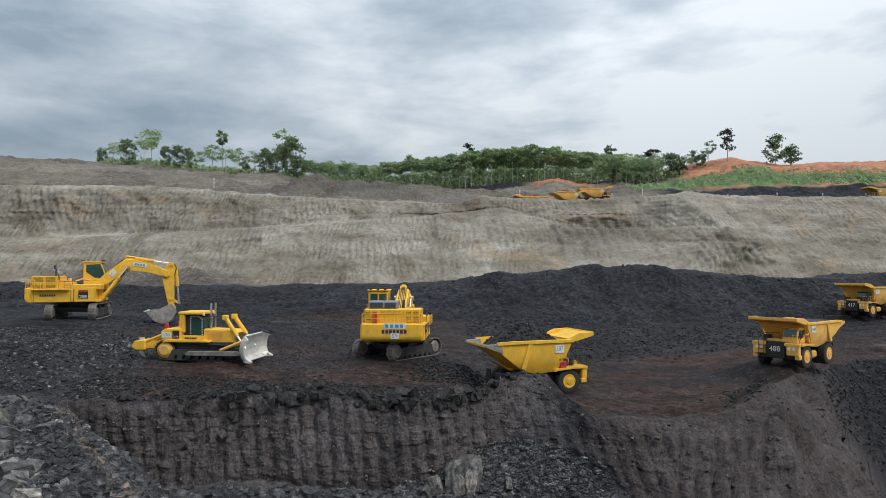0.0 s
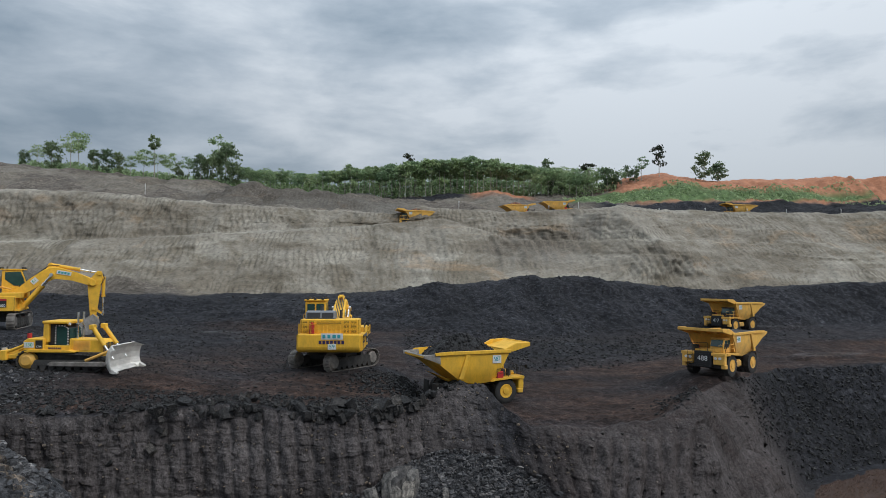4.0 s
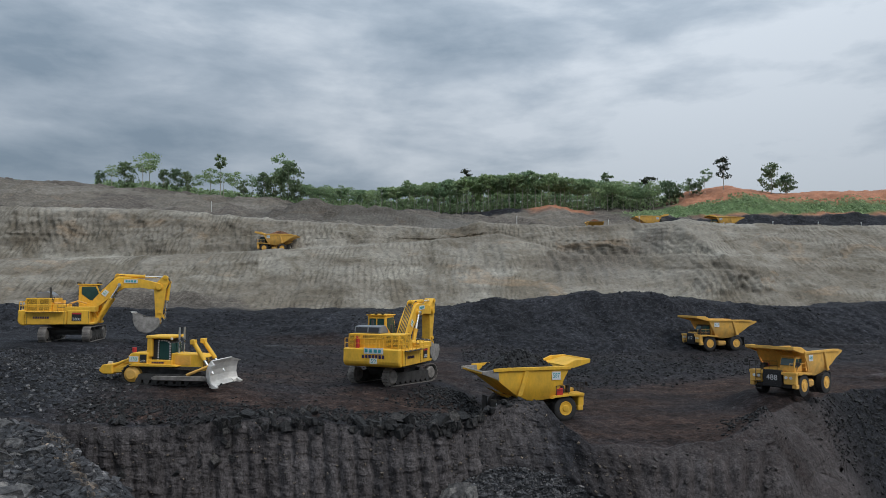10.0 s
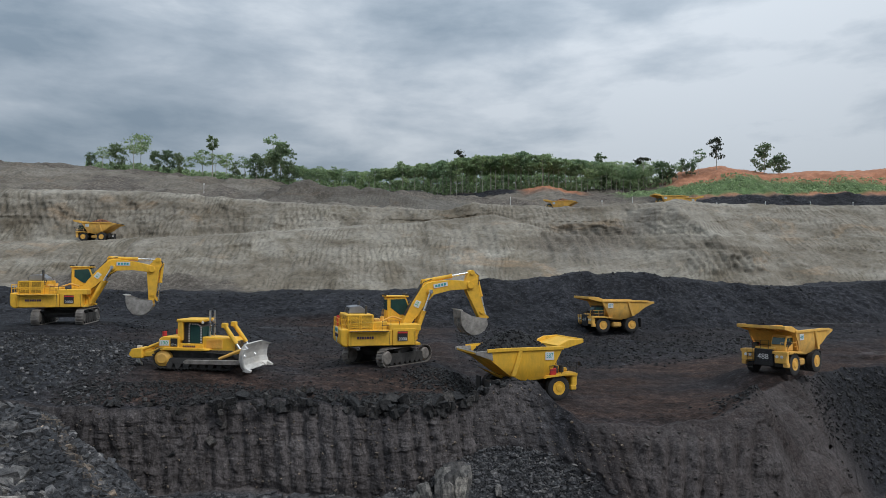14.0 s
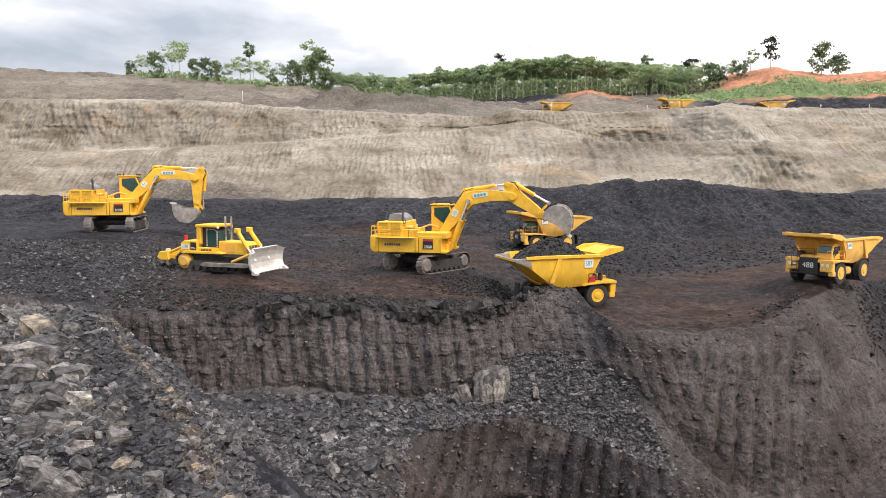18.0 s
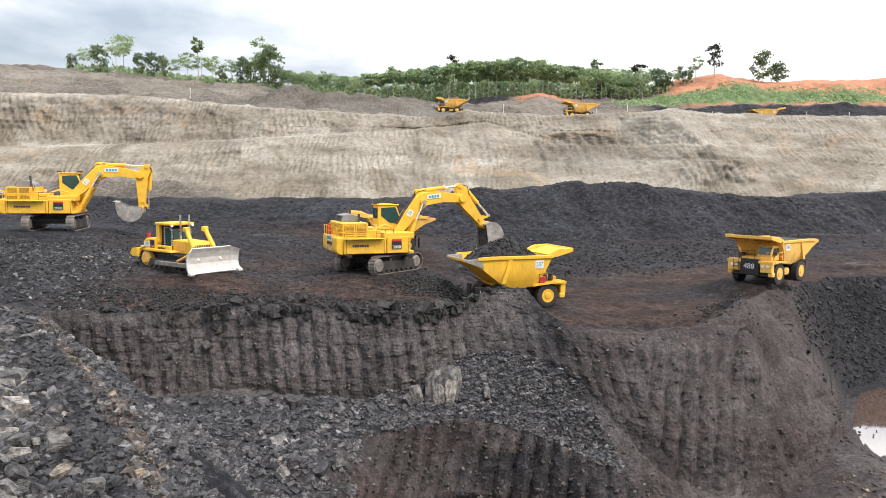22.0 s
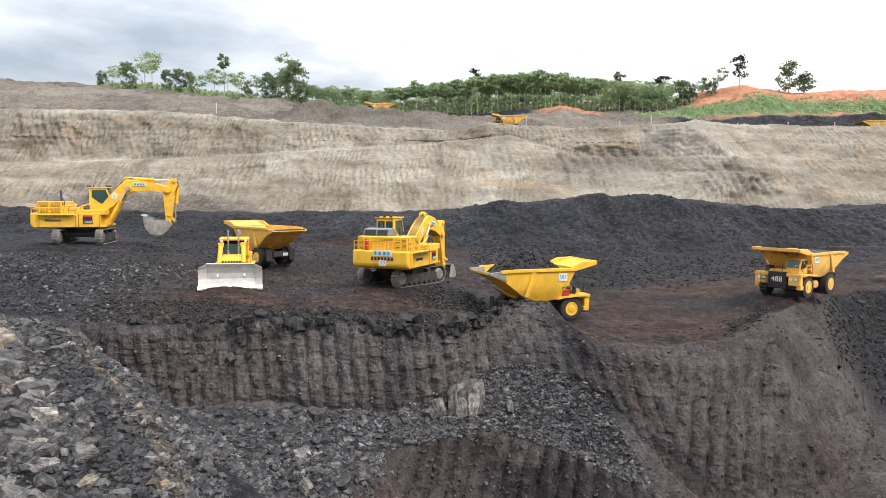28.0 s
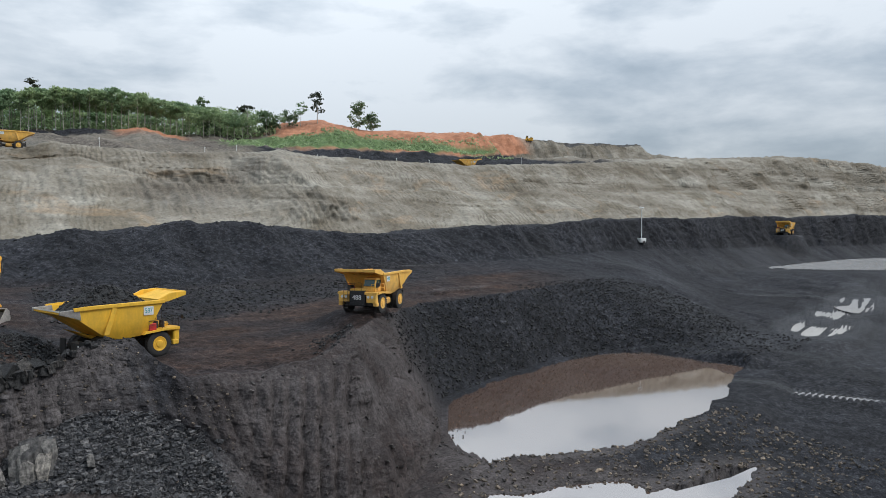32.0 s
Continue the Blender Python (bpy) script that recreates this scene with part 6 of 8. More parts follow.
# ---------------------------------------------------------------- crawler dozer
def bulldozer():
    root = new("bulldozer")
    bm = B()
    box(bm, -2.9, 3.1, -1.0, 1.0, 0.7, 1.75, 0.08)
    part("main_frame", bm, M_DARKSTEEL, root)
    for s in (-1, 1):
        fr = B()
        prism(fr, [(-2.6, 0.5), (2.6, 0.5), (2.9, 0.75), (2.3, 1.05), (-2.2, 1.05)], s * 1.35 - 0.26, s * 1.35 + 0.26, 0.04)
        for i in range(7):
            x = -2.2 + i * 0.72
            rod(fr, (x, s * 1.35 - 0.3, 0.4), (x, s * 1.35 + 0.3, 0.4), 0.27, 14)
        part("track_frame", fr, M_DARKSTEEL, root)
        sp = B()
        lathe(sp, [(0.2, -0.4), (0.42, -0.4), (0.5, -0.3), (0.72, -0.2), (0.72, 0.2), (0.5, 0.3), (0.42, 0.4), (0.2, 0.4)], pose(-2.85, s * 1.35, 0.98, 90, 0, 0), 22)
        part("sprocket", sp, M_YELLOW_DUSTY, root, "yellow drive sprocket hub", smooth=True)
        idl = B()
        lathe(idl, [(0.2, -0.3), (0.5, -0.3), (0.6, -0.15), (0.6, 0.15), (0.5, 0.3), (0.2, 0.3)], pose(2.85, s * 1.35, 0.75, 90, 0, 0), 22)
        part("idler", idl, M_DARKSTEEL, root, smooth=True)
        outline = oval(-2.85, 0.98, 0.82, 2.85, 0.75, 0.68)
        crawler(root, "track", outline, s * 1.35, 0.66, 0.3, M_DARKSTEEL, 0.08)
        # fender over the track
        fb = prism(B(), [(-3.0, 1.85), (-2.6, 2.0), (0.6, 1.95), (1.2, 1.85), (1.2, 1.75), (-3.0, 1.75)], s * 1.35 - 0.42, s * 1.35 + 0.42, 0.03)
        part("fender", fb, M_YELLOW, root)
        # push arm
        arm = prism(B(), [(-0.6, 0.55), (3.9, 0.55), (4.15, 0.75), (3.9, 0.98), (-0.6, 0.95), (-0.85, 0.75)], s * 1.95 - 0.17, s * 1.95 + 0.17, 0.04)
        part("push_arm", arm, M_TRACK, root)
        br = B()
        rod(br, (2.2, s * 1.8, 1.05), (4.1, s * 1.75, 1.9), 0.14, 12)
        part("blade_brace", br, M_YELLOW_DUSTY, root, smooth=True)
        # blade lift cylinder
        lc = B()
        rod(lc, (2.25, s * 0.95, 4.05), (3.35, s * 1.05, 2.35), 0.19, 14)
        box(lc, 2.05, 2.5, s * 0.95 - 0.24, s * 0.95 + 0.24, 3.8, 4.25, 0.05)
        part("lift_cylinder", lc, M_YELLOW, root, smooth=True)
        lr = B()
        rod(lr, (3.35, s * 1.05, 2.35), (4.15, s * 1.12, 1.15), 0.1, 12)
        part("lift_rod", lr, M_CHROME, root, smooth=True)
    # bonnet, tank and cab
    bm = prism(B(), [(0.3, 1.75), (0.3, 2.95), (2.9, 2.85), (3.15, 2.6), (3.15, 1.3), (1.5, 1.3)], -0.95, 0.95, 0.07)
    hood = part("bonnet", bm, M_YELLOW, root)
    for s in (-1, 1):
        bm = B()
        y0, y1 = (0.95, 0.98) if s > 0 else (-0.98, -0.95)
        box(bm, 0.7, 2.1, y0, y1, 1.9, 2.75, 0)
        for i in range(8):
            box(bm, 0.75, 2.05, min(y0, y1) - (0.02 if s < 0 else 0), max(y0, y1) + (0.02 if s > 0 else 0), 1.95 + i * 0.1, 2.0 + i * 0.1, 0)
        part("side_grille", bm, M_YELLOW_DUSTY, hood)
    bm = B()
    for i in range(7):
        box(bm, 3.15, 3.18, -0.8 + i * 0.24, -0.66 + i * 0.24, 1.5, 2.55, 0)
    part("radiator_guard", bm, M_DARKSTEEL, hood)
    bm = prism(B(), [(-3.2, 1.85), (-3.3, 2.7), (-2.9, 3.0), (-1.5, 3.0), (-1.5, 1.85)], -1.5, 1.5, 0.08)
    tank = part("fuel_tank", bm, M_YELLOW, root)
    for s, F in ((1, SIDE_L), (-1, SIDE_R)):
        sg = plate("number_sign", M_WHITE, tank, F(-2.75, s * 1.52, 2.4), 0.85, 0.5, "white fleet number sign")
        lettering("130", 0.42, M_GREEN, tank, F(-2.75, s * 1.545, 2.4))
        plate("model_plate", M_BLACK, tank, F(-1.9, s * 1.52, 2.45), 0.6, 0.75)
        lettering("375A", 0.22, M_WHITE, tank, F(-1.9, s * 1.545, 2.25))
        wordmark(root, M_NAVY, F(-0.6, s * 1.44, 2.1), 1.1, 0.16, 7)
        part("side_panel", box(B(), -1.5, 0.6, min(s * 1.2, s * 1.42), max(s * 1.2, s * 1.42), 1.85, 2.35, 0.04), M_YELLOW, root)
    bm = B()
    rod(bm, (-2.9, -1.2, 3.0), (-2.9, -1.2, 3.45), 0.18, 12)
    rod(bm, (-2.9, 1.2, 3.0), (-2.9, 1.2, 3.45), 0.18, 12)
    part("fire_extinguisher", bm, M_RED, root, "red fire extinguisher", smooth=True)
    cab = part("cab", prism(B(), [(-1.45, 1.9), (-1.45, 4.25), (-0.25, 4.25), (0.2, 3.9), (0.3, 1.9)], -0.95, 0.95, 0.05), M_BLACK, root, "black cab frame")
    for s in (-1, 1):
        y0, y1 = (0.94, 0.98) if s > 0 else (-0.98, -0.94)
        part("cab_window", prism(B(), [(-0.75, 2.35), (-0.75, 4.05), (-0.2, 4.05), (0.12, 3.85), (0.12, 2.35)], y0, y1), M_GLASS, cab)
        pts = [(-0.85, 2.25), (-0.85, 4.12), (-0.15, 4.12), (0.2, 3.9), (0.2, 2.25)]
        for (xa, za), (xb, zb) in zip(pts, pts[1:] + pts[:1]):
            L = math.hypot(xb - xa, zb - za)
            n = max(2, int(L / 0.22))
            for i in range(n):
                xm, zm = xa + (xb - xa) * (i + 0.25) / n, za + (zb - za) * (i + 0.25) / n
                part("door_marking", box(B(), xm - 0.05, xm + 0.05, min(y0, y1) - 0.01, max(y0, y1) + 0.01, zm - 0.05, zm + 0.05, 0), M_WHITE, cab, "white hazard dash beside the door")
        pst = B()
        box(pst, -1.75, -1.3, min(s * 0.9, s * 1.25), max(s * 0.9, s * 1.25), 2.6, 4.4, 0.05)
        part("roof_post", pst, M_YELLOW, root)
    for y0, y1 in ((-0.85, -0.05), (0.05, 0.85)):
        part("windscreen", prism(B(), [(0.29, 2.9), (0.21, 3.85), (0.25, 3.86), (0.33, 2.9)], y0, y1), M_GLASS, cab)
    bm = box(B(), -1.85, 0.35, -1.3, 1.3, 4.3, 4.58, 0.07)
    part("roof", bm, M_YELLOW, root)
    bm = B()
    for y in (-1.05, 1.05):
        rod(bm, (0.3, y, 4.3), (0.42, y, 4.3), 0.13, 10)
    part("work_lamp", bm, M_WHITE, root)
    for y in (-0.45, 0.45):
        part("exhaust_stack", rod(B(), (0.75, y, 2.9), (0.75, y, 5.35), 0.085, 12), M_CHROME, root, "pale exhaust stack", smooth=True)
    # blade
    curve = [(4.45, 0.1), (4.2, 0.45), (4.08, 0.95), (4.1, 1.5), (4.25, 2.0), (4.5, 2.4)]
    bl = sheet(B(), curve, -2.0, 2.0, 0.12)
    for s in (-1, 1):
        # swept-forward wings with clipped corners
        inner = [(x, s * 2.0, z) for x, z in curve]
        outer = [(x + 0.55, s * 2.65, min(z, 2.05) if i < 5 else 2.1) for i, (x, z) in enumerate(curve)]
        a, b = [bl.verts.new(v) for v in inner], [bl.verts.new(v) for v in outer]
        c, d = [bl.verts.new((v[0] - 0.12, v[1], v[2])) for v in inner], [bl.verts.new((v[0] - 0.12, v[1], v[2])) for v in outer]
        for i in range(len(a) - 1):
            bl.faces.new((a[i], b[i], b[i + 1], a[i + 1]))
            bl.faces.new((c[i], c[i + 1], d[i + 1], d[i]))
            bl.faces.new((b[i], d[i], d[i + 1], b[i + 1]))
        bl.faces.new((a[-1], b[-1], d[-1], c[-1]))
        bl.faces.new((a[0], c[0], d[0], b[0]))
    for y in (-1.6, -0.8, 0, 0.8, 1.6):
        prism(bl, [(3.75, 0.5), (4.1, 0.5), (4.02, 1.5), (3.85, 1.4)], y - 0.06, y + 0.06)
    blade = part("blade", bl, M_STEEL, root, "polished steel blade with coal scuffs")
    ed = B()
    prism(ed, [(4.35, 0.02), (4.62, 0.0), (4.66, 0.08), (4.4, 0.34)], -2.0, 2.0)
    for s in (-1, 1):
        prism(ed, [(4.4, 0.02), (4.75, 0.0), (4.78, 0.1), (4.45, 0.36)], min(s * 2.0, s * 2.25), max(s * 2.0, s * 2.25))
        prism(ed, [(4.75, 0.02), (5.2, 0.0), (5.22, 0.12), (4.8, 0.4)], min(s * 2.25, s * 2.68), max(s * 2.25, s * 2.68))
    part("cutting_edge", ed, M_STEEL, blade)
    # ripper
    bm = B()
    for s in (-0.75, 0.75):
        prism(bm, [(-2.9, 1.1), (-5.2, 1.05), (-5.5, 1.25), (-5.2, 1.45), (-2.9, 1.5)], s - 0.13, s + 0.13, 0.03)
        rod(bm, (-3.1, s, 2.5), (-5.2, s, 1.6), 0.14, 12)
        rod(bm, (-3.1, s, 2.0), (-4.5, s, 1.35), 0.12, 12)
    prism(bm, [(-4.9, 0.9), (-5.8, 0.9), (-6.2, 1.2), (-5.9, 1.75), (-5.0, 1.85)], -1.1, 1.1, 0.06)
    part("ripper_beam", bm, M_YELLOW, root)
    bm = prism(B(), [(-5.6, 1.95), (-5.95, 1.95), (-6.05, 0.9), (-5.9, 0.35), (-5.5, 0.06), (-5.62, 0.4), (-5.7, 0.9)], -0.13, 0.13)
    part("ripper_shank", bm, M_STEEL, root)
    return root

# ---------------------------------------------------------------- stones
def stone_bm(rnd, flat, cuts):
    """A slab broken off along bedding planes: a skewed box with its corners and edges cut away."""
    bm = B()
    bmesh.ops.create_cube(bm, size=1)
    w = rnd.uniform(0.55, 0.95)
    for v in bm.verts:
        v.co = Vector((v.co.x * rnd.uniform(0.8, 1.05), v.co.y * w * rnd.uniform(0.8, 1.05), v.co.z * flat * rnd.uniform(0.85, 1.1)))
    for k in range(cuts):
        a, e = rnd.uniform(0, 6.283), rnd.gauss(0, 0.5)
        n = Vector((math.cos(a) * math.cos(e), math.sin(a) * math.cos(e), math.sin(e)))
        far = max(v.co.dot(n) for v in bm.verts)
        g = bm.verts[:] + bm.edges[:] + bm.faces[:]
        r = bmesh.ops.bisect_plane(bm, geom=g, plane_co=n * far * rnd.uniform(0.62, 0.9), plane_no=n, clear_outer=True)
        edges = [q for q in r["geom_cut"] if isinstance(q, bmesh.types.BMEdge)]
        bmesh.ops.contextual_create(bm, geom=edges)
    return bm


def stone_meshes(n, mat, seed, flat=(0.25, 0.6), cuts=6, rough=True):
    rnd = random.Random(seed)
    out = []
    for i in range(n):
        bm = stone_bm(rnd, rnd.uniform(*flat), cuts)
        if rough:
            bmesh.ops.triangulate(bm, faces=bm.faces)
            bmesh.ops.subdivide_edges(bm, edges=[e for e in bm.edges if e.calc_length() > 0.3], cuts=1)
            bmesh.ops.triangulate(bm, faces=bm.faces)
            for v in bm.verts:
                v.co += Vector([rnd.gauss(0, 0.012) for _ in range(3)])
        bmesh.ops.recalc_face_normals(bm, faces=bm.faces)
        me = bpy.data.meshes.new("rock")
        bm.to_mesh(me)
        bm.free()
        me.materials.append(mat)
        out.append(me)
    return out


def lay_stone(me, x, y, size, rnd, sink=0.18, label="", group="", tilt=38, name="rock"):
    ob = new(name, me)
    z = ground_z(x, y)
    ob.matrix_basis = Matrix.Translation((x, y, z + size * (0.22 - sink))) @ pose(0, 0, 0, rnd.uniform(-tilt, tilt), rnd.uniform(-tilt, tilt), rnd.uniform(0, 360)) @ Matrix.Diagonal((size, size * rnd.uniform(0.75, 1.1), size * rnd.uniform(0.8, 1.1), 1))
    return tagged(ob, label, name.replace("_", " "), group)


def rubble(name, label, places, meshes, seed, mat):
    """Loose lumps past counting, joined into one mesh. places: x, y, size, or x, y, z, size."""
    rng = np.random.RandomState(seed)
    tv, tf = [], []
    for me in meshes:
        me.calc_loop_triangles()
        tv.append(np.array([v.co for v in me.vertices]))
        tf.append(np.array([t.vertices[:] for t in me.loop_triangles]))
    P = np.array(places)
    z = P[:, 2] if P.shape[1] == 4 else height(P[:, 0], P[:, 1])[1]
    V, F, off = [], [], 0
    for (x, y, s), zz in zip(P[:, [0, 1, -1]].tolist(), z):
        k = rng.randint(len(meshes))
        e = Euler(rng.uniform(-0.6, 0.6, 2).tolist() + [rng.uniform(0, 6.3)]).to_matrix()
        R = np.array(e)
        v = (tv[k] * s * rng.uniform(0.7, 1.25, 3)) @ R.T + (x, y, zz + s * 0.08)
        V.append(v)
        F.append(tf[k] + off)
        off += len(v)
    V, F = np.concatenate(V), np.concatenate(F)
    me = bpy.data.meshes.new(name)
    me.from_pydata(V.tolist(), [], F.tolist())
    me.materials.append(mat)
    return tagged(new(name, me), label, "rubble", kind="stuff")


STONES = stone_meshes(16, M_ROCK, 11, (0.45, 0.95), 9)
SLABS = stone_meshes(14, M_SHALE, 15, (0.22, 0.6), 8)
PALES = stone_meshes(6, M_PALE, 23, (0.8, 1.0), 11)
OCHRES = stone_meshes(4, M_OCHRE, 27, (0.4, 0.6), 14)
COALS = stone_meshes(6, M_COALROCK, 12)
SPLINTERS = stone_meshes(8, M_SEAM, 16, (0.4, 0.9), 8)
BROWNS = stone_meshes(5, M_BROWNROCK, 13)
LUMPS = [stone_meshes(7, m, 14 + i, (0.35, 0.75), 2, False) for i, m in enumerate((M_ROCK, M_COALROCK, M_BROWNROCK, M_SHALE))]


# ---------------------------------------------------------------- trees
def leaf_shader(dark, light):
    def build(nt, b):
        geo = nt.nodes.new("ShaderNodeNewGeometry")
        oi = nt.nodes.new("ShaderNodeObjectInfo")
        c = ramp_of(nt, geo.outputs["Random Per Island"], [(0.0, dark), (0.6, tuple((a + q) / 2 for a, q in zip(dark, light))), (1.0, light)])
        v = ramp_of(nt, oi.outputs["Random"], [(0.0, (0.72, 0.78, 0.75)), (1.0, (1.2, 1.12, 1.0))])
        link(nt, mix_rgb(nt, 1.0, c, v, "MULTIPLY"), b.inputs["Base Color"])
        b.inputs["Roughness"].default_value = 0.7
        b.inputs["Specular IOR Level"].default_value = 0.2
        tr = nt.nodes.new("ShaderNodeBsdfTranslucent")
        link(nt, b.inputs["Base Color"].links[0].from_socket, tr.inputs["Color"])
        ms = nt.nodes.new("ShaderNodeMixShader")
        ms.inputs[0].default_value = 0.65
        link(nt, b.outputs[0], ms.inputs[1])
        link(nt, tr.outputs[0], ms.inputs[2])
        link(nt, ms.outputs[0], nt.nodes["Material Output"].inputs["Surface"])
    return build


M_LEAF = material("plantation_leaves", leaf_shader((0.22, 0.30, 0.17), (0.46, 0.58, 0.36)))
M_LEAF_DARK = material("jungle_leaves", leaf_shader((0.14, 0.19, 0.12), (0.28, 0.36, 0.22)))
M_LEAF_DRY = material("sparse_leaves", leaf_shader((0.05, 0.06, 0.045), (0.11, 0.12, 0.085)))


def tree(h, trunk_share, spread, clumps, per, leaf, mat, seed, flat=0.5, trunk_r=0.22, lean=0.0):
    """A tapered trunk with limbs, and a crown of clumped leaves."""
    rnd = random.Random(seed)
    root = new("tree")
    bm = B()
    top = Vector((lean * h, 0, h * 0.93))
    pts = [Vector((0, 0, -0.6)), Vector((0.02 * h * rnd.uniform(-1, 1) + lean * h * 0.4, 0.02 * h * rnd.uniform(-1, 1), h * 0.5)), top]
    for (p, q), (r0, r1) in zip(zip(pts, pts[1:]), ((trunk_r, trunk_r * 0.7), (trunk_r * 0.7, trunk_r * 0.25))):
        rod(bm, p, q, r0, 7, r1)
    centres = []
    for i in range(clumps):
        z = h * rnd.uniform(trunk_share, 1.0)
        f = (z / h - trunk_share) / (1 - trunk_share)
        reach = spread * (0.55 + 0.6 * math.sin(math.pi * min(0.97, f * 0.85 + 0.12))) * rnd.uniform(0.25, 1.0)
        a = rnd.uniform(0, 6.283)
        c = Vector((math.cos(a) * reach + lean * z, math.sin(a) * reach, z))
        centres.append((c, spread * rnd.uniform(0.24, 0.46)))
        base = Vector((lean * z * 0.9, 0, max(h * 0.3, z - reach * 0.7)))
        if i % 2 == 0:
            rod(bm, base, c, trunk_r * 0.28, 5, trunk_r * 0.08)
    part("trunk", bm, M_BARK, root)
    V, F = [], []
    for c, r in centres:
        for k in range(per):
            d = Vector((rnd.gauss(0, 1), rnd.gauss(0, 1), rnd.gauss(0, flat)))
            p = c + d * r * 0.62
            n = Euler((rnd.uniform(-1.5, 1.5), rnd.uniform(-1.5, 1.5), rnd.uniform(0, 6.3))).to_matrix()
            s = leaf * rnd.uniform(0.6, 1.25)
            i = len(V)
            for q in ((-s, -s * 0.5, 0), (s * 0.2, -s * 0.7, 0.1 * s), (s, 0.1 * s, 0), (0, s * 0.7, -0.1 * s)):
                V.append(p + n @ Vector(q))
            F.append((i, i + 1, i + 2, i + 3))
    me = bpy.data.meshes.new("crown")
    me.from_pydata([v[:] for v in V], [], F)
    me.materials.append(mat)
    ob = new("crown", me)
    ob.parent = root
    return root


def plant(model, x, y, size, turn, label, group="", sink=0.3):
    m = pose(x, y, ground_z(x, y) - sink, 0, 0, turn)
    ob = copy_thing(model, m)
    ob.scale = (size, size, size)
    return tagged(ob, label, "tree", group)


def drop_model(root):
    for o in [*root.children_recursive, root]:
        bpy.data.objects.remove(o)


def build_trees():
    rnd = random.Random(5)
    wood = [tree(15, 0.62, 3.0, 18, 46, 0.40, M_LEAF, 100 + i, 0.38, 0.15) for i in range(6)]
    deep = [tree(12, 0.3, 3.2, 20, 50, 0.42, M_LEAF, 125 + i, 0.6, 0.2) for i in range(3)]
    bushy = [tree(12, 0.12, 3.2, 20, 55, 0.42, M_LEAF_DARK, 120 + i, 0.8, 0.2) for i in range(3)]
    airy = [tree(15, 0.5, 4.2, 18, 40, 0.38, M_LEAF, 130 + i, 0.4, 0.16) for i in range(4)]
    at = lambda az, d: (math.tan(radians(az)) * d, d)
    canopy = lambda az: float(np.interp(az, (-11.5, -7.8, -4.1, -0.9, 1.9, 5.1, 8.8, 13.1, 17.5), (9, 8.2, 9.4, 11.0, 13.3, 13.9, 13.2, 11.2, 9))) / 15.5
    # plantation along the ridge
    n = 0
    for row, (d, step) in enumerate(((261, 0.52), (267, 0.55), (275, 0.6))):
        az = -11.2 + 0.2 * row
        while az < 17.5:
            x, y = at(az, d + rnd.uniform(-2.5, 2.5))
            hump = canopy(az)
            model = rnd.choice(wood if -4.5 < az < 12.5 else wood[:2] + airy)
            plant(model, x, y, hump * rnd.uniform(0.88, 1.1), rnd.uniform(0, 360), "slender plantation tree with pale trunk and green crown", "plantation on the ridge")
            az += step * rnd.uniform(0.7, 1.3)
            n += 1
    for d, step in ((288, 0.85), (296, 0.95)):
        az = -10.2
        while az < 17.0:
            x, y = at(az, d + rnd.uniform(-2, 2))
            plant(rnd.choice(deep), x, y, rnd.uniform(0.8, 1.0) * canopy(az) * 1.08, rnd.uniform(0, 360), "dense green tree deep in the wood", "wood behind the plantation")
            az += step * rnd.uniform(0.75, 1.25)
    # ragged clump above the grey slope: direction, distance, size, kind
    clump = [(-26.2, 262, 0.55, "b"), (-25.4, 262, 0.62, "a"), (-24.5, 264, 0.95, "b"), (-23.3, 262, 0.85, "a"), (-22.8, 266, 1.0, "a"), (-21.8, 262, 0.7, "b"), (-20.9, 263, 0.8, "b"), (-20.1, 262, 0.72, "b"),
             (-19.3, 262, 0.55, "a"), (-18.4, 263, 0.8, "a"), (-17.4, 262, 0.68, "a"), (-16.6, 264, 0.75, "a"), (-15.9, 262, 0.62, "b"), (-15.2, 262, 0.66, "a"), (-14.3, 262, 0.95, "b"), (-13.4, 264, 1.05, "b"),
             (-13.0, 268, 1.28, "a"), (-12.4, 263, 1.32, "b"), (-11.7, 262, 0.8, "b"), (-10.9, 262, 0.62, "a")]
    for az, d, s, k in clump:
        x, y = at(az, d)
        plant(rnd.choice(bushy if k == "b" else airy), x, y, 0.93 * s, rnd.uniform(0, 360), "dense dark jungle tree" if k == "b" else "airy light-green jungle tree", "trees above the grey slope")
    # scrub before the orange hill
    for i in range(16):
        az = 13.5 + i * 0.5 + rnd.uniform(-0.2, 0.2)
        x, y = at(az, rnd.uniform(262, 272))
        plant(rnd.choice(bushy + airy), x, y, rnd.uniform(0.42, 0.62), rnd.uniform(0, 360), "low bushy tree beside the orange hill", "scrub by the orange hill")
    for o in wood + bushy + airy + deep:
        drop_model(o)
    # single trees
    tall = tree(16.5, 0.72, 1.7, 9, 60, 0.42, M_LEAF_DARK, 140, 0.8, 0.2)
    x, y = at(-17.65, 262)
    tall.matrix_basis = pose(x, y, ground_z(x, y) - 0.3)
    tagged(tall, "tall bare-stemmed tree with a small round crown", "tree")
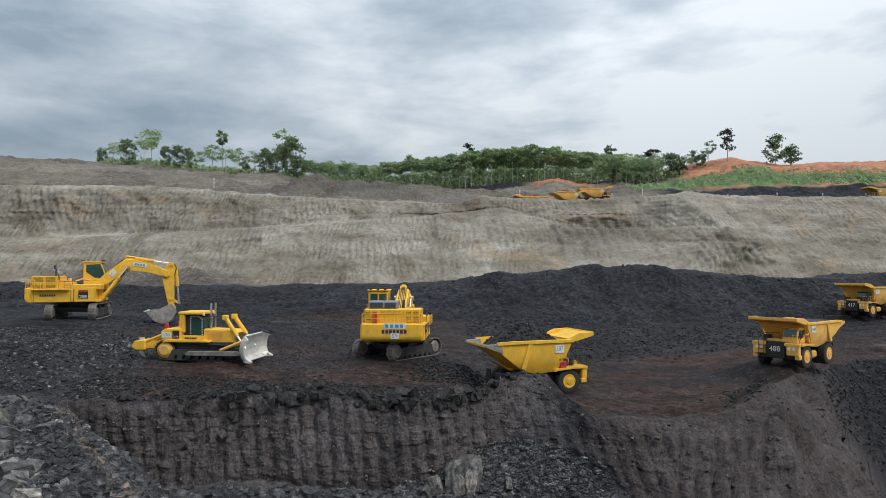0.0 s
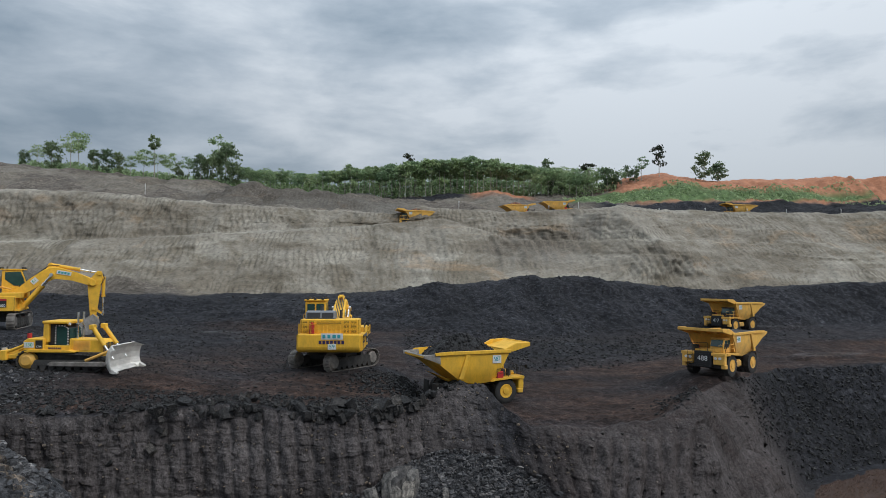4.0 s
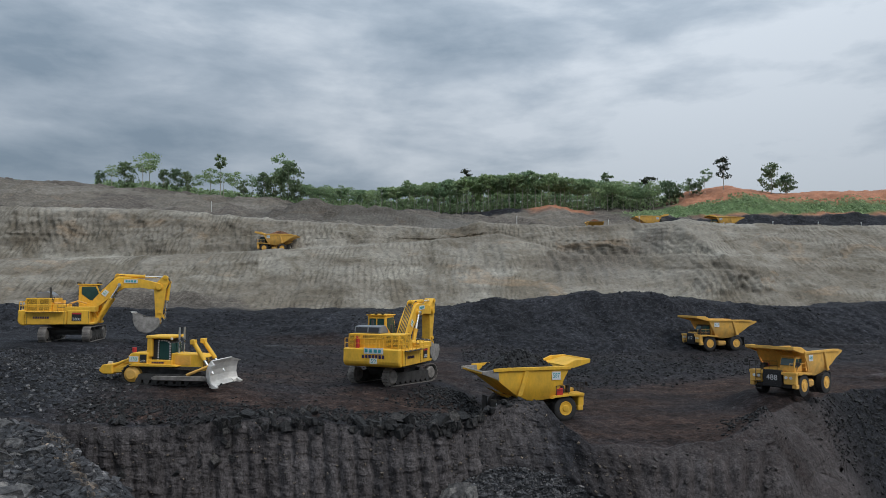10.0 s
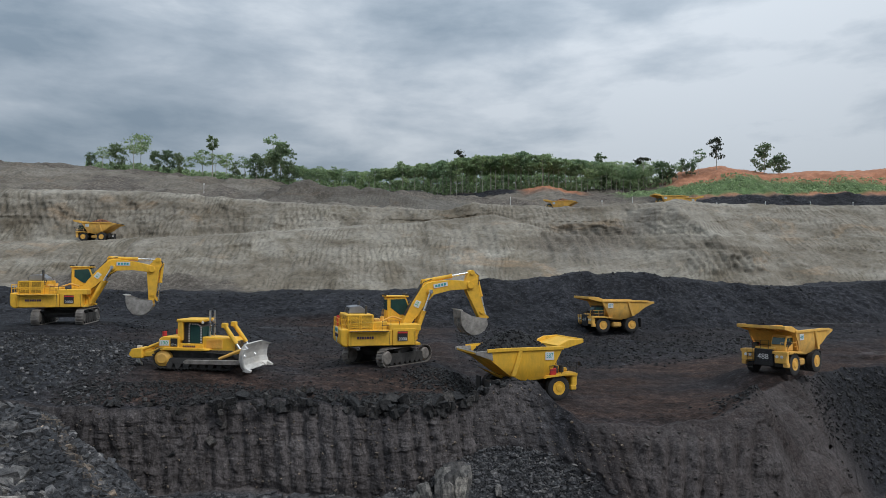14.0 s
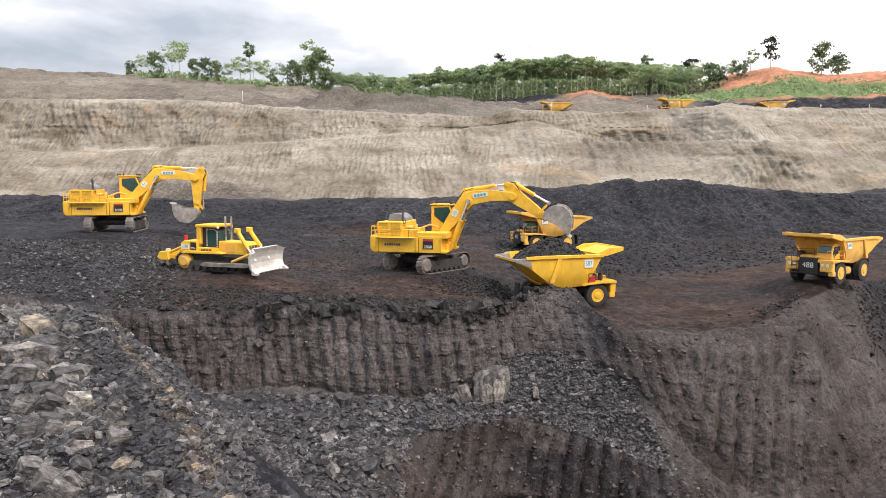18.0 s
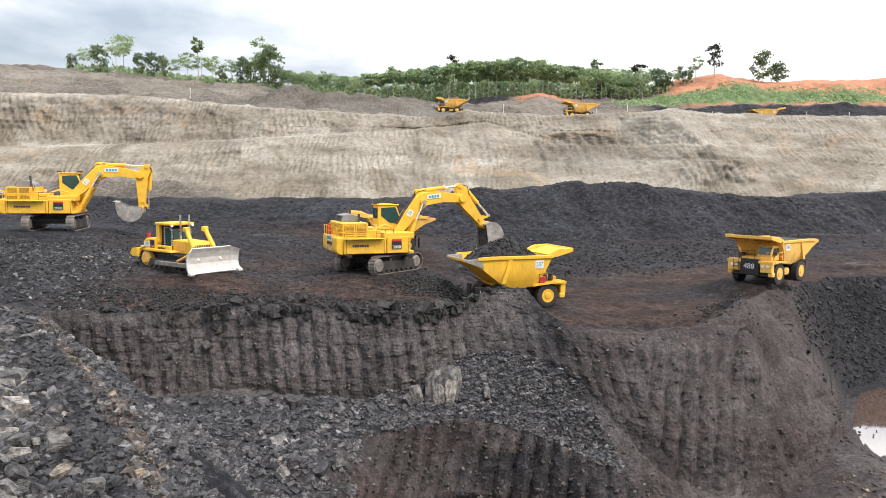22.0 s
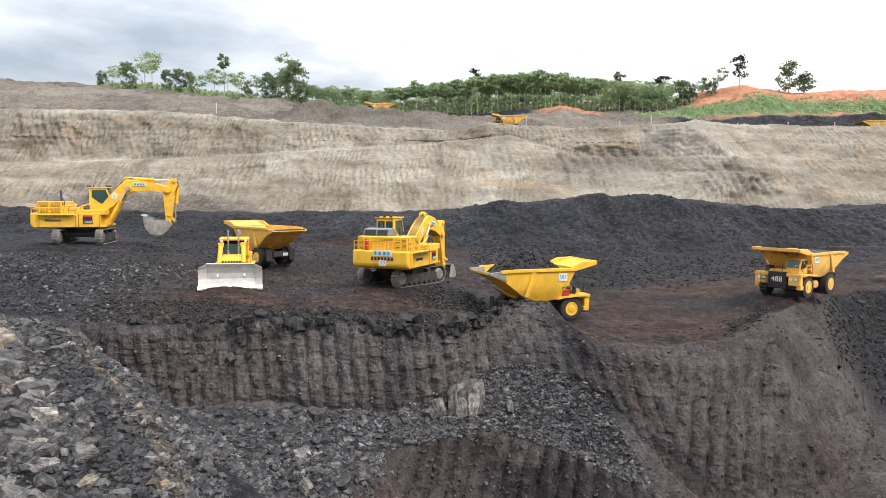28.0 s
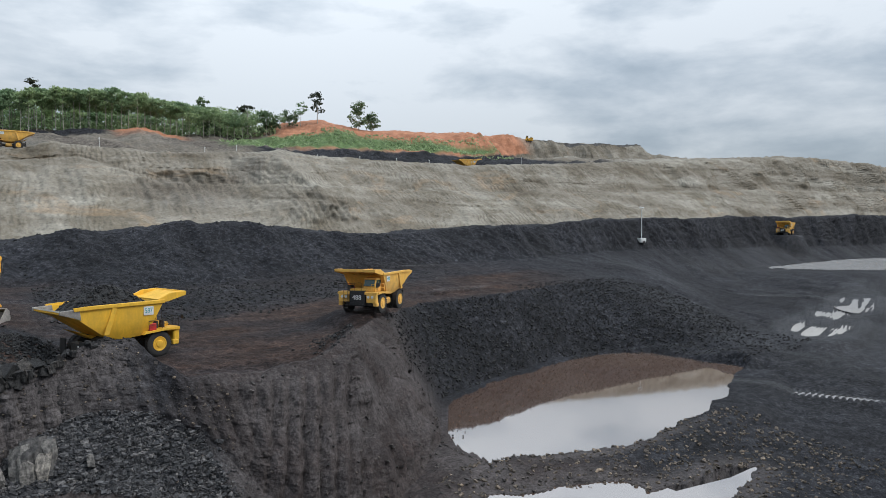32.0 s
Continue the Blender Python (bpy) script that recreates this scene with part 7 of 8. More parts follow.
    for az, d, hh, sp, mat, seed, share, cl, pr, lab in ((22.3, 262, 12.0, 2.7, M_LEAF_DRY, 151, 0.36, 34, 13, "thin half-bare tree on the orange hill"),
                                                          (25.6, 262, 11.5, 3.1, M_LEAF_DARK, 152, 0.14, 38, 26, "leafy tree leaning on the orange hill"),
                                                          (26.6, 262, 7.5, 2.8, M_LEAF_DARK, 153, 0.08, 26, 30, "small tree on the orange hill"),
                                                          (16.9, 264, 12.5, 2.6, M_LEAF_DRY, 154, 0.8, 9, 26, "thin umbrella-shaped tree above the scrub"),
                                                          (18.3, 264, 9.0, 3.4, M_LEAF_DARK, 145, 0.2, 22, 40, "dark rounded tree beside the hill"),
                                                          (2.2, 270, 16.5, 2.0, M_LEAF_DRY, 146, 0.8, 8, 24, "thin tree above the plantation"),
                                                          (13.6, 270, 14.0, 2.0, M_LEAF_DARK, 147, 0.5, 16, 40, "tall narrow tree above the plantation")):
        tr = tree(hh, share, sp, cl, pr, 0.42, mat, seed, 0.6, 0.17)
        x, y = at(az, d)
        tr.matrix_basis = pose(x, y, ground_z(x, y) - 0.3)
        tagged(tr, lab, "tree")
    # undergrowth along the foot of the wood
    V, F = [], []
    for i in range(9000):
        az = rnd.uniform(-26.5, 19)
        d = rnd.uniform(262, 290)
        x, y = at(az, d)
        V.append((x, y, rnd.uniform(-0.02, 1.0) * (2.5 if az < -10 or az > 15 else 3.6)))
    P = np.array(V)
    gz = height(P[:, 0], P[:, 1])[1]
    V = []
    for (x, y, dz), z in zip(P, gz):
        n = Euler((rnd.uniform(-1.2, 1.2), rnd.uniform(-1.2, 1.2), rnd.uniform(0, 6.3))).to_matrix()
        s = rnd.uniform(0.4, 0.9)
        i = len(V)
        for q in ((-s, -s * 0.5, 0), (s * 0.2, -s * 0.7, 0), (s, 0.1 * s, 0), (0, s * 0.7, 0)):
            w = n @ Vector(q)
            V.append((x + w.x, y + w.y, z + dz + w.z))
        F.append((i, i + 1, i + 2, i + 3))
    # clumps of weeds on the green slope
    for i in range(2600):
        x, y = rnd.uniform(66, 186), rnd.uniform(236, 252)
        n = Euler((rnd.uniform(-1.2, 1.2), rnd.uniform(-1.2, 1.2), rnd.uniform(0, 6.3))).to_matrix()
        s = rnd.uniform(0.3, 0.75)
        F.append((len(V), len(V) + 1, len(V) + 2, len(V) + 3))
        for q in ((-s, -s * 0.5, 0), (s * 0.2, -s * 0.7, 0), (s, 0.1 * s, 0), (0, s * 0.7, 0)):
            w = n @ Vector(q)
            V.append((x + w.x, y + w.y, w.z + 1e6))
    A = np.array(V)
    hi = A[:, 2] > 1e5
    A[hi, 2] = A[hi, 2] - 1e6 + height(A[hi, 0], A[hi, 1])[1] + 0.35
    me = bpy.data.meshes.new("undergrowth")
    me.from_pydata(A.tolist(), [], F)
    me.materials.append(M_LEAF)
    tagged(new("undergrowth", me), "green undergrowth and weeds along the ridge", "undergrowth", kind="stuff")


build_trees()


def build_rubble():
    rnd = random.Random(21)
    # large slabs on the near bank
    count = 0
    while count < 190:
        y = rnd.uniform(21.5, 47)
        edge = MASS_A[0] + (y - MASS_A[1]) * (MASS_B[0] - MASS_A[0]) / (MASS_B[1] - MASS_A[1])
        core = rnd.random() < 0.6          # the biggest lie in a band behind the edge
        u = rnd.gauss(5.2, 1.3) if core else rnd.uniform(2.8, 24)
        x = edge - u
        if x < -0.83 * y or u < 2.4:
            continue
        s = (rnd.choice((0.4, 0.5, 0.65, 0.8, 1.1)) if core else rnd.choice((0.3, 0.4, 0.5, 0.65))) * rnd.uniform(0.75, 1.2) * (0.6 + y / 70)
        lay_stone(rnd.choice(STONES), x, y, s, rnd, label="grey shale slab lying on the rubble bank", group="slabs on the rubble bank")
        count += 1
    big = [(-26.6, 40.9, 2.9, "large grey slab stained with ochre on the bank"), (-25.2, 36.6, 1.9, "grey shale block on the rubble bank"), (-22.4, 33.0, 1.8, "grey shale block on the rubble bank"), (-23.6, 30.8, 1.5, "grey shale block on the rubble bank")]
    for x, y, s, lab in big:
        lay_stone(OCHRES[1] if s > 2.5 else STONES[2], x, y, s, rnd, 0.1, lab, "slabs on the rubble bank", 14)
    for i in range(32):
        y = rnd.uniform(22, 43)
        edge = MASS_A[0] + (y - MASS_A[1]) * (MASS_B[0] - MASS_A[0]) / (MASS_B[1] - MASS_A[1])
        x = edge - rnd.gauss(6.4, 1.5)
        if x > -0.83 * y:
            lay_stone(rnd.choice(STONES), x, y, rnd.uniform(0.85, 1.6) * (0.55 + y / 70), rnd, 0.06, "thick grey shale block on the rubble bank", "slabs on the rubble bank", 24)
    for x, y, s in ((-17.8, 29.6, 0.9), (-14.6, 27.4, 0.8), (-22.6, 37.4, 0.7), (-13.2, 24.6, 0.9), (-20.4, 31.0, 0.6)):
        lay_stone(rnd.choice(OCHRES), x, y, s, rnd, 0.1, "ochre-stained stone among the grey slabs", "slabs on the rubble bank", 20)
    # slabs on the shelf under the cliff
    for i in range(50):
        x, y = min(-2.5, rnd.gauss(-9.5, 3.6)), min(49.0, rnd.gauss(43.5, 3.6))
        lay_stone(rnd.choice(SLABS if i % 6 else STONES), x, y, rnd.choice((0.5, 0.65, 0.85, 1.1, 1.5)) * rnd.uniform(0.7, 1.2), rnd, label="broken shale slab on the shelf below the cliff", group="slabs below the cliff")
    for i in range(20):
        x, y = rnd.gauss(5.5, 3.0), rnd.uniform(46.2, 50.4)
        lay_stone(rnd.choice(SLABS), x, y, rnd.uniform(0.3, 0.75), rnd, label="grey stone on the scree below the cliff", group="scree stones")
    # upright broken blocks below the cliff
    for x, y, w, d, h, lean, rz in ((1.5, 49.3, 1.5, 1.0, 2.3, 5, 15), (0.8, 49.2, 1.2, 0.9, 2.1, -9, -20), (2.3, 49.4, 1.1, 0.9, 1.7, 16, 40), (1.1, 48.8, 1.0, 0.7, 1.5, -4, 5), (1.9, 48.8, 0.9, 0.7, 1.7, 9, -8),
                                    (-0.5, 49.0, 1.0, 0.8, 1.6, -24, -30), (-1.1, 48.8, 0.8, 0.7, 1.0, -30, 60), (4.6, 49.0, 1.0, 0.7, 0.9, 25, 80)):
        ob = new("boulder", rnd.choice(PALES))
        ob.matrix_basis = Matrix.Translation((x, y, ground_z(x, y) + h * 0.33)) @ pose(0, 0, 0, -10, lean, rz) @ Matrix.Diagonal((w, d, h * 1.15, 1))
        tagged(ob, "upright splintered pale shale boulder below the cliff", "boulder", "boulders below the cliff")
    # black blocks along the crest
    for i in range(120):
        x = rnd.uniform(-24, 6.5)
        y = float(np.interp(x, LX[6], LY[6])) + rnd.uniform(-0.4, 1.6)
        s = rnd.uniform(0.25, 0.75)
        if any(abs(x - c) < 1.2 for c in (-15.3, -9.9, -5.4, -3.2, 0.6)):
            s *= 1.55
        lay_stone(rnd.choice(SPLINTERS if i % 2 else COALS), x, y, s, rnd, 0.05, "black coal block on the cliff edge", "coal blocks along the edge", 50, "coal_block")
    # clusters of split blocks hanging over the edge
    for c, n, big in ((-15.3, 5, 1.1), (-10.2, 4, 0.9), (-9.4, 3, 0.8), (-5.6, 5, 1.15), (-3.6, 4, 1.0), (-2.9, 4, 1.2), (0.4, 6, 1.25), (1.6, 4, 0.9), (3.2, 4, 0.9), (-12.6, 3, 0.7), (-18.5, 3, 0.6)):
        for k in range(n * 3):
            x = c + rnd.gauss(0, 0.55)
            y = float(np.interp(x, LX[6], LY[6]))
            z = float(np.interp(x, LX[6], LZ[6]))
            s = big * rnd.uniform(0.3, 0.95)
            ob = new("coal_block", rnd.choice(SPLINTERS))
            ob.matrix_basis = Matrix.Translation((x, y - rnd.uniform(0.2, 0.75), z - rnd.uniform(-0.15, 0.55))) @ pose(0, 0, 0, rnd.uniform(60, 110), rnd.uniform(-25, 25), rnd.uniform(-50, 50)) @ Matrix.Diagonal((s * rnd.uniform(0.5, 0.9), s * rnd.uniform(0.9, 1.4), s * rnd.uniform(0.5, 0.9), 1))
            tagged(ob, "jagged dark block split from the cliff edge", "coal block", "coal blocks along the edge")
    # loose lumps
    bank, shelf, coal, dam, belt, ridge, mound = [], [], [], [], [], [], []
    while len(bank) < 19000:
        y = rnd.uniform(20, 50)
        edge = MASS_A[0] + (y - MASS_A[1]) * (MASS_B[0] - MASS_A[0]) / (MASS_B[1] - MASS_A[1])
        u = rnd.uniform(-3, 26)
        w = 2.6 * float(fbm(np.array(y * 0.16), np.array(0.3), 91, 3))
        x = edge - u
        if x > -0.85 * y:
            spot = (x, y, rnd.choice((0.07, 0.09, 0.12, 0.16, 0.22, 0.38)) * rnd.uniform(0.8, 1.2) * (0.6 + y / 60))
            if abs(u - 0.2 - w) < 0.8 * rnd.random() + 0.25:
                ridge.append(spot)
            (belt if 0.8 + w < u + rnd.gauss(0, 0.4) < 3.8 + 1.5 * w else bank).append(spot)
    for i in range(7000):
        x, y = rnd.gauss(-8.5, 5), rnd.uniform(31, 50)
        if x > -3.5 + 1.2 * math.sin(y) and y < 46 and rnd.random() < 0.85:
            continue
        shelf.append((x, y, rnd.choice((0.08, 0.11, 0.15, 0.22, 0.46)) * rnd.uniform(0.8, 1.2)))
    for i in range(1600):
        x, y = rnd.gauss(6.5, 4.5), rnd.uniform(43, 51)
        shelf.append((x, y, rnd.uniform(0.08, 0.26)))
    slope = on_faces(1900, 71, lambda x, y, z, ks: (ks > 3.05) & (ks < 5.98) & (x > 9) & (x < 40), (0.05, 0.06, 0.08, 0.1, 0.14, 0.24))
    slope += on_faces(900, 72, lambda x, y, z, ks: (ks > 3.05) & (ks < 4.1) & (x > -5) & (x < 16), (0.06, 0.08, 0.11, 0.16, 0.24))
    scree = on_faces(5200, 73, lambda x, y, z, ks: (ks > 3.95) & (ks < 5.03) & (x > -3) & (x < 14 - 2.5 * (ks - 4)), (0.09, 0.12, 0.16, 0.22, 0.34))
    chips = on_faces(700, 74, lambda x, y, z, ks: (ks > 5.0) & (ks < 5.97) & (x > -26) & (x < 14), (0.06, 0.08, 0.12, 0.18))
    far_slope = on_faces(5000, 75, lambda x, y, z, ks: (ks > 5.0) & (ks < 6.0) & (x > 36) & (x < 105), (0.12, 0.16, 0.22, 0.32))
    for i in range(21000):
        u = rnd.random()
        if u < 0.45:
            x, y, s = rnd.uniform(-58, -25), rnd.uniform(51, 76), rnd.choice((0.07, 0.1, 0.14, 0.19, 0.3)) * rnd.uniform(0.8, 1.2)
        elif u < 0.6:
            x, y, s = rnd.uniform(-28, 8), rnd.uniform(51.5, 56), rnd.uniform(0.08, 0.3)
        elif u < 0.67:
            x, y, s = rnd.gauss(2.5, 2.5), rnd.gauss(61.5, 1.8), rnd.uniform(0.1, 0.35)
        elif u < 0.71:
            x, y, s = rnd.gauss(27.5, 2.5), rnd.gauss(55, 1.5), rnd.uniform(0.1, 0.3)
        elif u < 0.83:
            x, y, s = rnd.uniform(70, 104), rnd.uniform(58, 90), rnd.uniform(0.1, 0.36)
        elif u < 0.91:
            x, y, s = rnd.uniform(-80, 70), rnd.uniform(98, 116), rnd.uniform(0.12, 0.36)
        else:
            x, y, s = rnd.uniform(36, 66), rnd.uniform(45, 68), rnd.uniform(0.05, 0.18)
        (mound if u < 0.45 and rnd.random() < 0.45 else coal).append((x, y, s))
    for i in range(4500):
        x, y = rnd.uniform(-40, -1), rnd.uniform(52, 100)
        if all(math.hypot(x - c[0], y - c[1]) > 4.6 for c in PADS) and y > float(np.interp(x, LX[6], LY[6])) + 0.6:
            coal.append((x, y, rnd.uniform(0.06, 0.2) * (0.6 + y / 150)))
    for i in range(3600):
        x, y = rnd.uniform(3, 46), rnd.uniform(73, 97)
        if y > float(np.interp(x, LX[8], LY[8])) + 1.0:
            coal.append((x, y, rnd.choice((0.08, 0.11, 0.15, 0.22, 0.34)) * rnd.uniform(0.8, 1.2)))
    for i in range(2200):
        x, y = rnd.uniform(28, 66), rnd.uniform(28, 46)
        dam.append((x, y, rnd.uniform(0.08, 0.36)))
    rubble("bank_rubble", "loose grey shale rubble on the bank", bank, LUMPS[3], 31, M_SHALE)
    rubble("belt_rubble", "loose dark scree on the bank", belt, LUMPS[3], 35, M_DARKSCREE)
    rubble("mound_rubble", "loose dark grey rubble on the mound below the upper digger", mound, LUMPS[3], 41, M_SHALE)
    rubble("ridge_rubble", "brown mudstone rubble along the bank edge", ridge, LUMPS[2], 36, M_BROWNROCK)
    rubble("slope_rubble", "small brown-grey stones lying on the steep slope", slope, LUMPS[3], 37, M_SLOPESTONE)
    rubble("scree_rubble", "dark grey scree fanned out below the cliff", scree, LUMPS[3], 38, M_SHALE)
    rubble("cliff_chips", "brown-grey chips lodged on the cut face", chips, LUMPS[2], 39, M_BROWNROCK)
    rubble("coal_scree", "black coal lumps on the slope above the pond", far_slope, LUMPS[1], 40, M_COALROCK)
    rubble("shelf_rubble", "loose grey rubble below the cliff", shelf, LUMPS[3], 32, M_SHALE)
    rubble("coal_rubble", "loose black coal lumps on the benches", coal, LUMPS[1], 33, M_COALROCK)
    rubble("dam_rubble", "brown mudstone rubble on the dam between the ponds", dam, LUMPS[2], 34, M_BROWNROCK)


build_rubble()

# ---------------------------------------------------------------- machines in their places


def scaled(ob, s):
    ob.scale = s if isinstance(s, tuple) else (s, s, s)
    return ob


truck_a = tagged(scaled(dump_truck("587", M_YELLOW, 1.28), 0.88), "yellow rigid dump truck 587 heaped with coal, being loaded", "dump truck", "dump trucks")
truck_b = tagged(scaled(dump_truck("488", M_YELLOW_DUSTY, 1.08), 0.86), "dusty yellow empty dump truck 488 waiting on the road", "dump truck", "dump trucks")
truck_c = tagged(scaled(dump_truck("417", M_YELLOW_DUSTY, 1.2, M_BLACK), 0.86), "dusty yellow dump truck 417 driving across the bench", "dump truck", "dump trucks")
digger_a, digger_a_parts = excavator("59", 52)
digger_b, digger_b_parts = excavator("61", -78)
tagged(scaled(digger_a, 0.91), "yellow hydraulic excavator 59 loading coal beside the truck", "excavator", "excavators")
tagged(scaled(digger_b, 0.96), "yellow hydraulic excavator 61 on the upper coal bench", "excavator", "excavators")
dozer = tagged(scaled(bulldozer(), (1.0, 1.0, 0.91)), "yellow crawler bulldozer with steel blade and ripper", "bulldozer")

truck_a.matrix_basis = pose(7.95, 61.2, -1.5, 0, 0, 20) @ Matrix.Diagonal((0.88,) * 3 + (1,))
truck_b.matrix_basis = pose(33.4, 66.2, 0.2, 0, 0, -142) @ Matrix.Diagonal((0.86,) * 3 + (1,))
digger_a.matrix_basis = pose(-4.4, 67.9, 0.72) @ Matrix.Diagonal((0.91,) * 3 + (1,))
digger_b.matrix_basis = pose(-43.6, 83.8, 3.28) @ Matrix.Diagonal((0.96,) * 3 + (1,))

load = coal_heap("coal_load", 7.2, 4.5, 2.0, 3, M_COALROCK)
load.matrix_basis = truck_a.matrix_basis.normalized() @ pose(-1.3 * 0.88, 0, 4.55 * 0.88)
tagged(load, "heap of black coal in the truck body", "coal heap")

hill_digger = tagged(copy_thing(digger_b, pose(0, 0, 0)), "small yellow excavator far off on the orange hill", "excavator", "excavators")
hill_digger.matrix_basis = pose(211, 257, ground_z(211, 257), 0, 0, 150) @ Matrix.Diagonal((0.42,) * 3 + (1,))

# trucks on the upper road and the ramp, and one far off by the pale pond
far_trucks = {}
for key in ("ramp", "left_bound", "waiting", "right_bound"):
    far_trucks[key] = tagged(copy_thing(truck_c, pose(0, 0, 0)), "orange-yellow dump truck on the haul road above the high wall", "dump truck", "dump trucks")
for key in ("ramp", "waiting"):
    earth = coal_heap("earth_load", 6.6, 4.3, 1.3, 8, M_EARTH, 24)
    earth.parent = far_trucks[key]
    earth.matrix_basis = pose(-1.2, 0, 4.75)
    earth["label"] = "heap of red-brown earth"
far_trucks["ramp"]["label"] = "orange-yellow dump truck driving down the ramp in the wall"
pond_truck = tagged(copy_thing(truck_c, pose(231.5, 141.3, 5.6, 0, 0, 200)), "small yellow dump truck beyond the pale pond", "dump truck", "dump trucks")


def light_mast():
    root = new("light_mast")
    bm = box(B(), -1.0, 1.0, -0.8, 0.8, 0.3, 1.5, 0.1)
    part("generator_box", bm, M_WHITE, root)
    bm = B()
    rod(bm, (0, 0, 1.4), (0, 0, 9.5), 0.13, 8, 0.08)
    part("mast", bm, M_WHITE, root)
    bm = box(B(), -0.8, 0.8, -0.15, 0.15, 9.4, 9.8, 0.05)
    part("lamp_head", bm, M_WHITE, root)
    for s in (-1, 1):
        part("wheel", wheel_mesh(B(), 0.4, 0.2, seg=12), M_RUBBER, root, m=pose(0, s * 0.9, 0.35))
    return root


mast = light_mast()
mast.matrix_basis = pose(144, 128, ground_z(144, 128))
tagged(mast, "white mobile lighting mast on the black bench", "lighting mast")


def marker_post(x, y, h):
    root = new("marker_post")
    part("post", rod(B(), (0, 0, -0.3), (0, 0, h), 0.06, 6), M_WHITE, root)
    part("marker", box(B(), -0.12, 0.12, -0.05, 0.05, h - 0.4, h, 0.02), M_WHITE, root)
    root.matrix_basis = pose(x, y, ground_z(x, y))
    return tagged(root, "thin white marker post on the haul road edge", "marker post", "marker posts")


for x, y in ((44, 181), (52, 181), (63, 182), (75, 183), (88, 183), (100, 183), (112, 184), (20, 181), (-60, 182), (-47, 258), (128, 184), (150, 186)):
    marker_post(x, y, 2.6)


def motions():
    """Everything that moves, keyed from start to end."""
    for moving, keys in ((digger_a_parts, DIGGER_A_KEYS), (digger_b_parts, DIGGER_B_KEYS)):
        for key, rows in digger_rows(moving, keys).items():
            walk(moving[key], rows)
    walk(dozer, [(t, pose(x, y, ground_z(x, y) - 0.03, 0, tilt, h)) for t, x, y, h, tilt in DOZER_ROWS])
    walk(truck_c, [(t, pose(x, y, ground_z(x, y), 0, 0, h)) for t, x, y, h in TRUCK_C_ROWS])
    for key, rows in FAR_ROWS.items():
        walk(far_trucks[key], [(t, pose(d * math.tan(radians(az)), d, z, 0, 0, h)) for t, az, d, z, h in rows])


# seconds, slew, boom, stick, bucket (degrees)
DIGGER_A_KEYS = [(0, 87, 5, -98, -178), (5.5, 87, 5, -100, 175), (7, 86, 7, -98, 170), (8, 83, 13, -95, 166), (9, 77, 20, -92, 165), (10, 69, 24, -90, 165), (11, 56, 28, -88, 165), (12, 42, 30, -84, 165),
                 (13, 29, 30, -75, 165), (14, 15, 31, -68, 160), (14.5, 9, 31, -62, 150), (16.5, -6, 30, -42, 30), (17.5, -10, 29, -34, -25), (19, -11, 28, -31, -45), (20, -9, 28, -26, -50),
                 (20.5, -6, 28, -26, -52), (21, 0, 27, -28, -60), (21.5, 9, 27, -36, -75), (22, 20, 27, -48, -90), (22.5, 35, 26, -60, -100), (23, 52, 25, -68, -105), (23.5, 63, 22, -72, -108),
                 (24, 71, 17, -72, -108), (24.5, 72, 12, -71, -108), (25, 71, 9, -70, -108), (25.5, 70, 8, -70, -110), (27.5, 69, 7, -74, -118), (29, 69, 6, -80, -128), (30.5, 68, 6, -86, -140), (32, 67, 6, -92, -152)]
DIGGER_B_KEYS = [(0, 18, 11, -82, -165), (1.5, 18, 10, -84, -172), (3.5, 18, 10, -88, 178), (6, 18, 14, -91, 170), (8, 17, 18, -91, 166), (10, 16, 20, -90, 166), (12, 15, 20, -90, 166), (32, 15, 20, -90, 166)]
# seconds, x, y, heading, tilt
DOZER_ROWS = [(0, -20.86, 61.24, -6, 0), (1.5, -23.61, 61.75, -6, 0), (3, -25.65, 62.16, -6, 0), (5.5, -26.37, 61.95, -7, 0), (7, -25.25, 61.55, -7, 0), (8, -24.33, 61.34, -7, 0), (9, -23.92, 61.34, -7, 0), (10, -23.1, 61.14, -7, 0),
              (11, -22.29, 60.93, -7, 0), (12, -21.47, 60.83, -7, 0), (13, -20.55, 60.63, -7, 0), (14, -19.64, 60.22, -7, 0), (14.5, -19.23, 60.12, -8, 0), (16.5, -20.75, 60.89, -9, 0), (17.5, -22.15, 61.6, -12, 0), (19, -23.06, 62.29, -20, 0),
              (20, -22.94, 62.42, -24, 0), (21, -22.35, 62.56, -29, 0), (22, -21.9, 62.83, -36, 0), (23, -21.4, 63.33, -41, 0), (24, -21.0, 63.94, -46, 0), (25, -20.8, 64.34, -51, 0), (25.5, -20.6, 64.34, -55, 0), (27.5, -19.2, 64.03, -73, 0),
              (28, -19.65, 63.89, -77, 0), (28.7, -20.76, 63.87, -85, 0), (29.3, -21.2, 63.98, -93, 0), (29.9, -21.3, 63.91, -101, 0), (30.5, -21.1, 63.7, -108, 0), (32, -21.25, 63.35, -118, 0)]
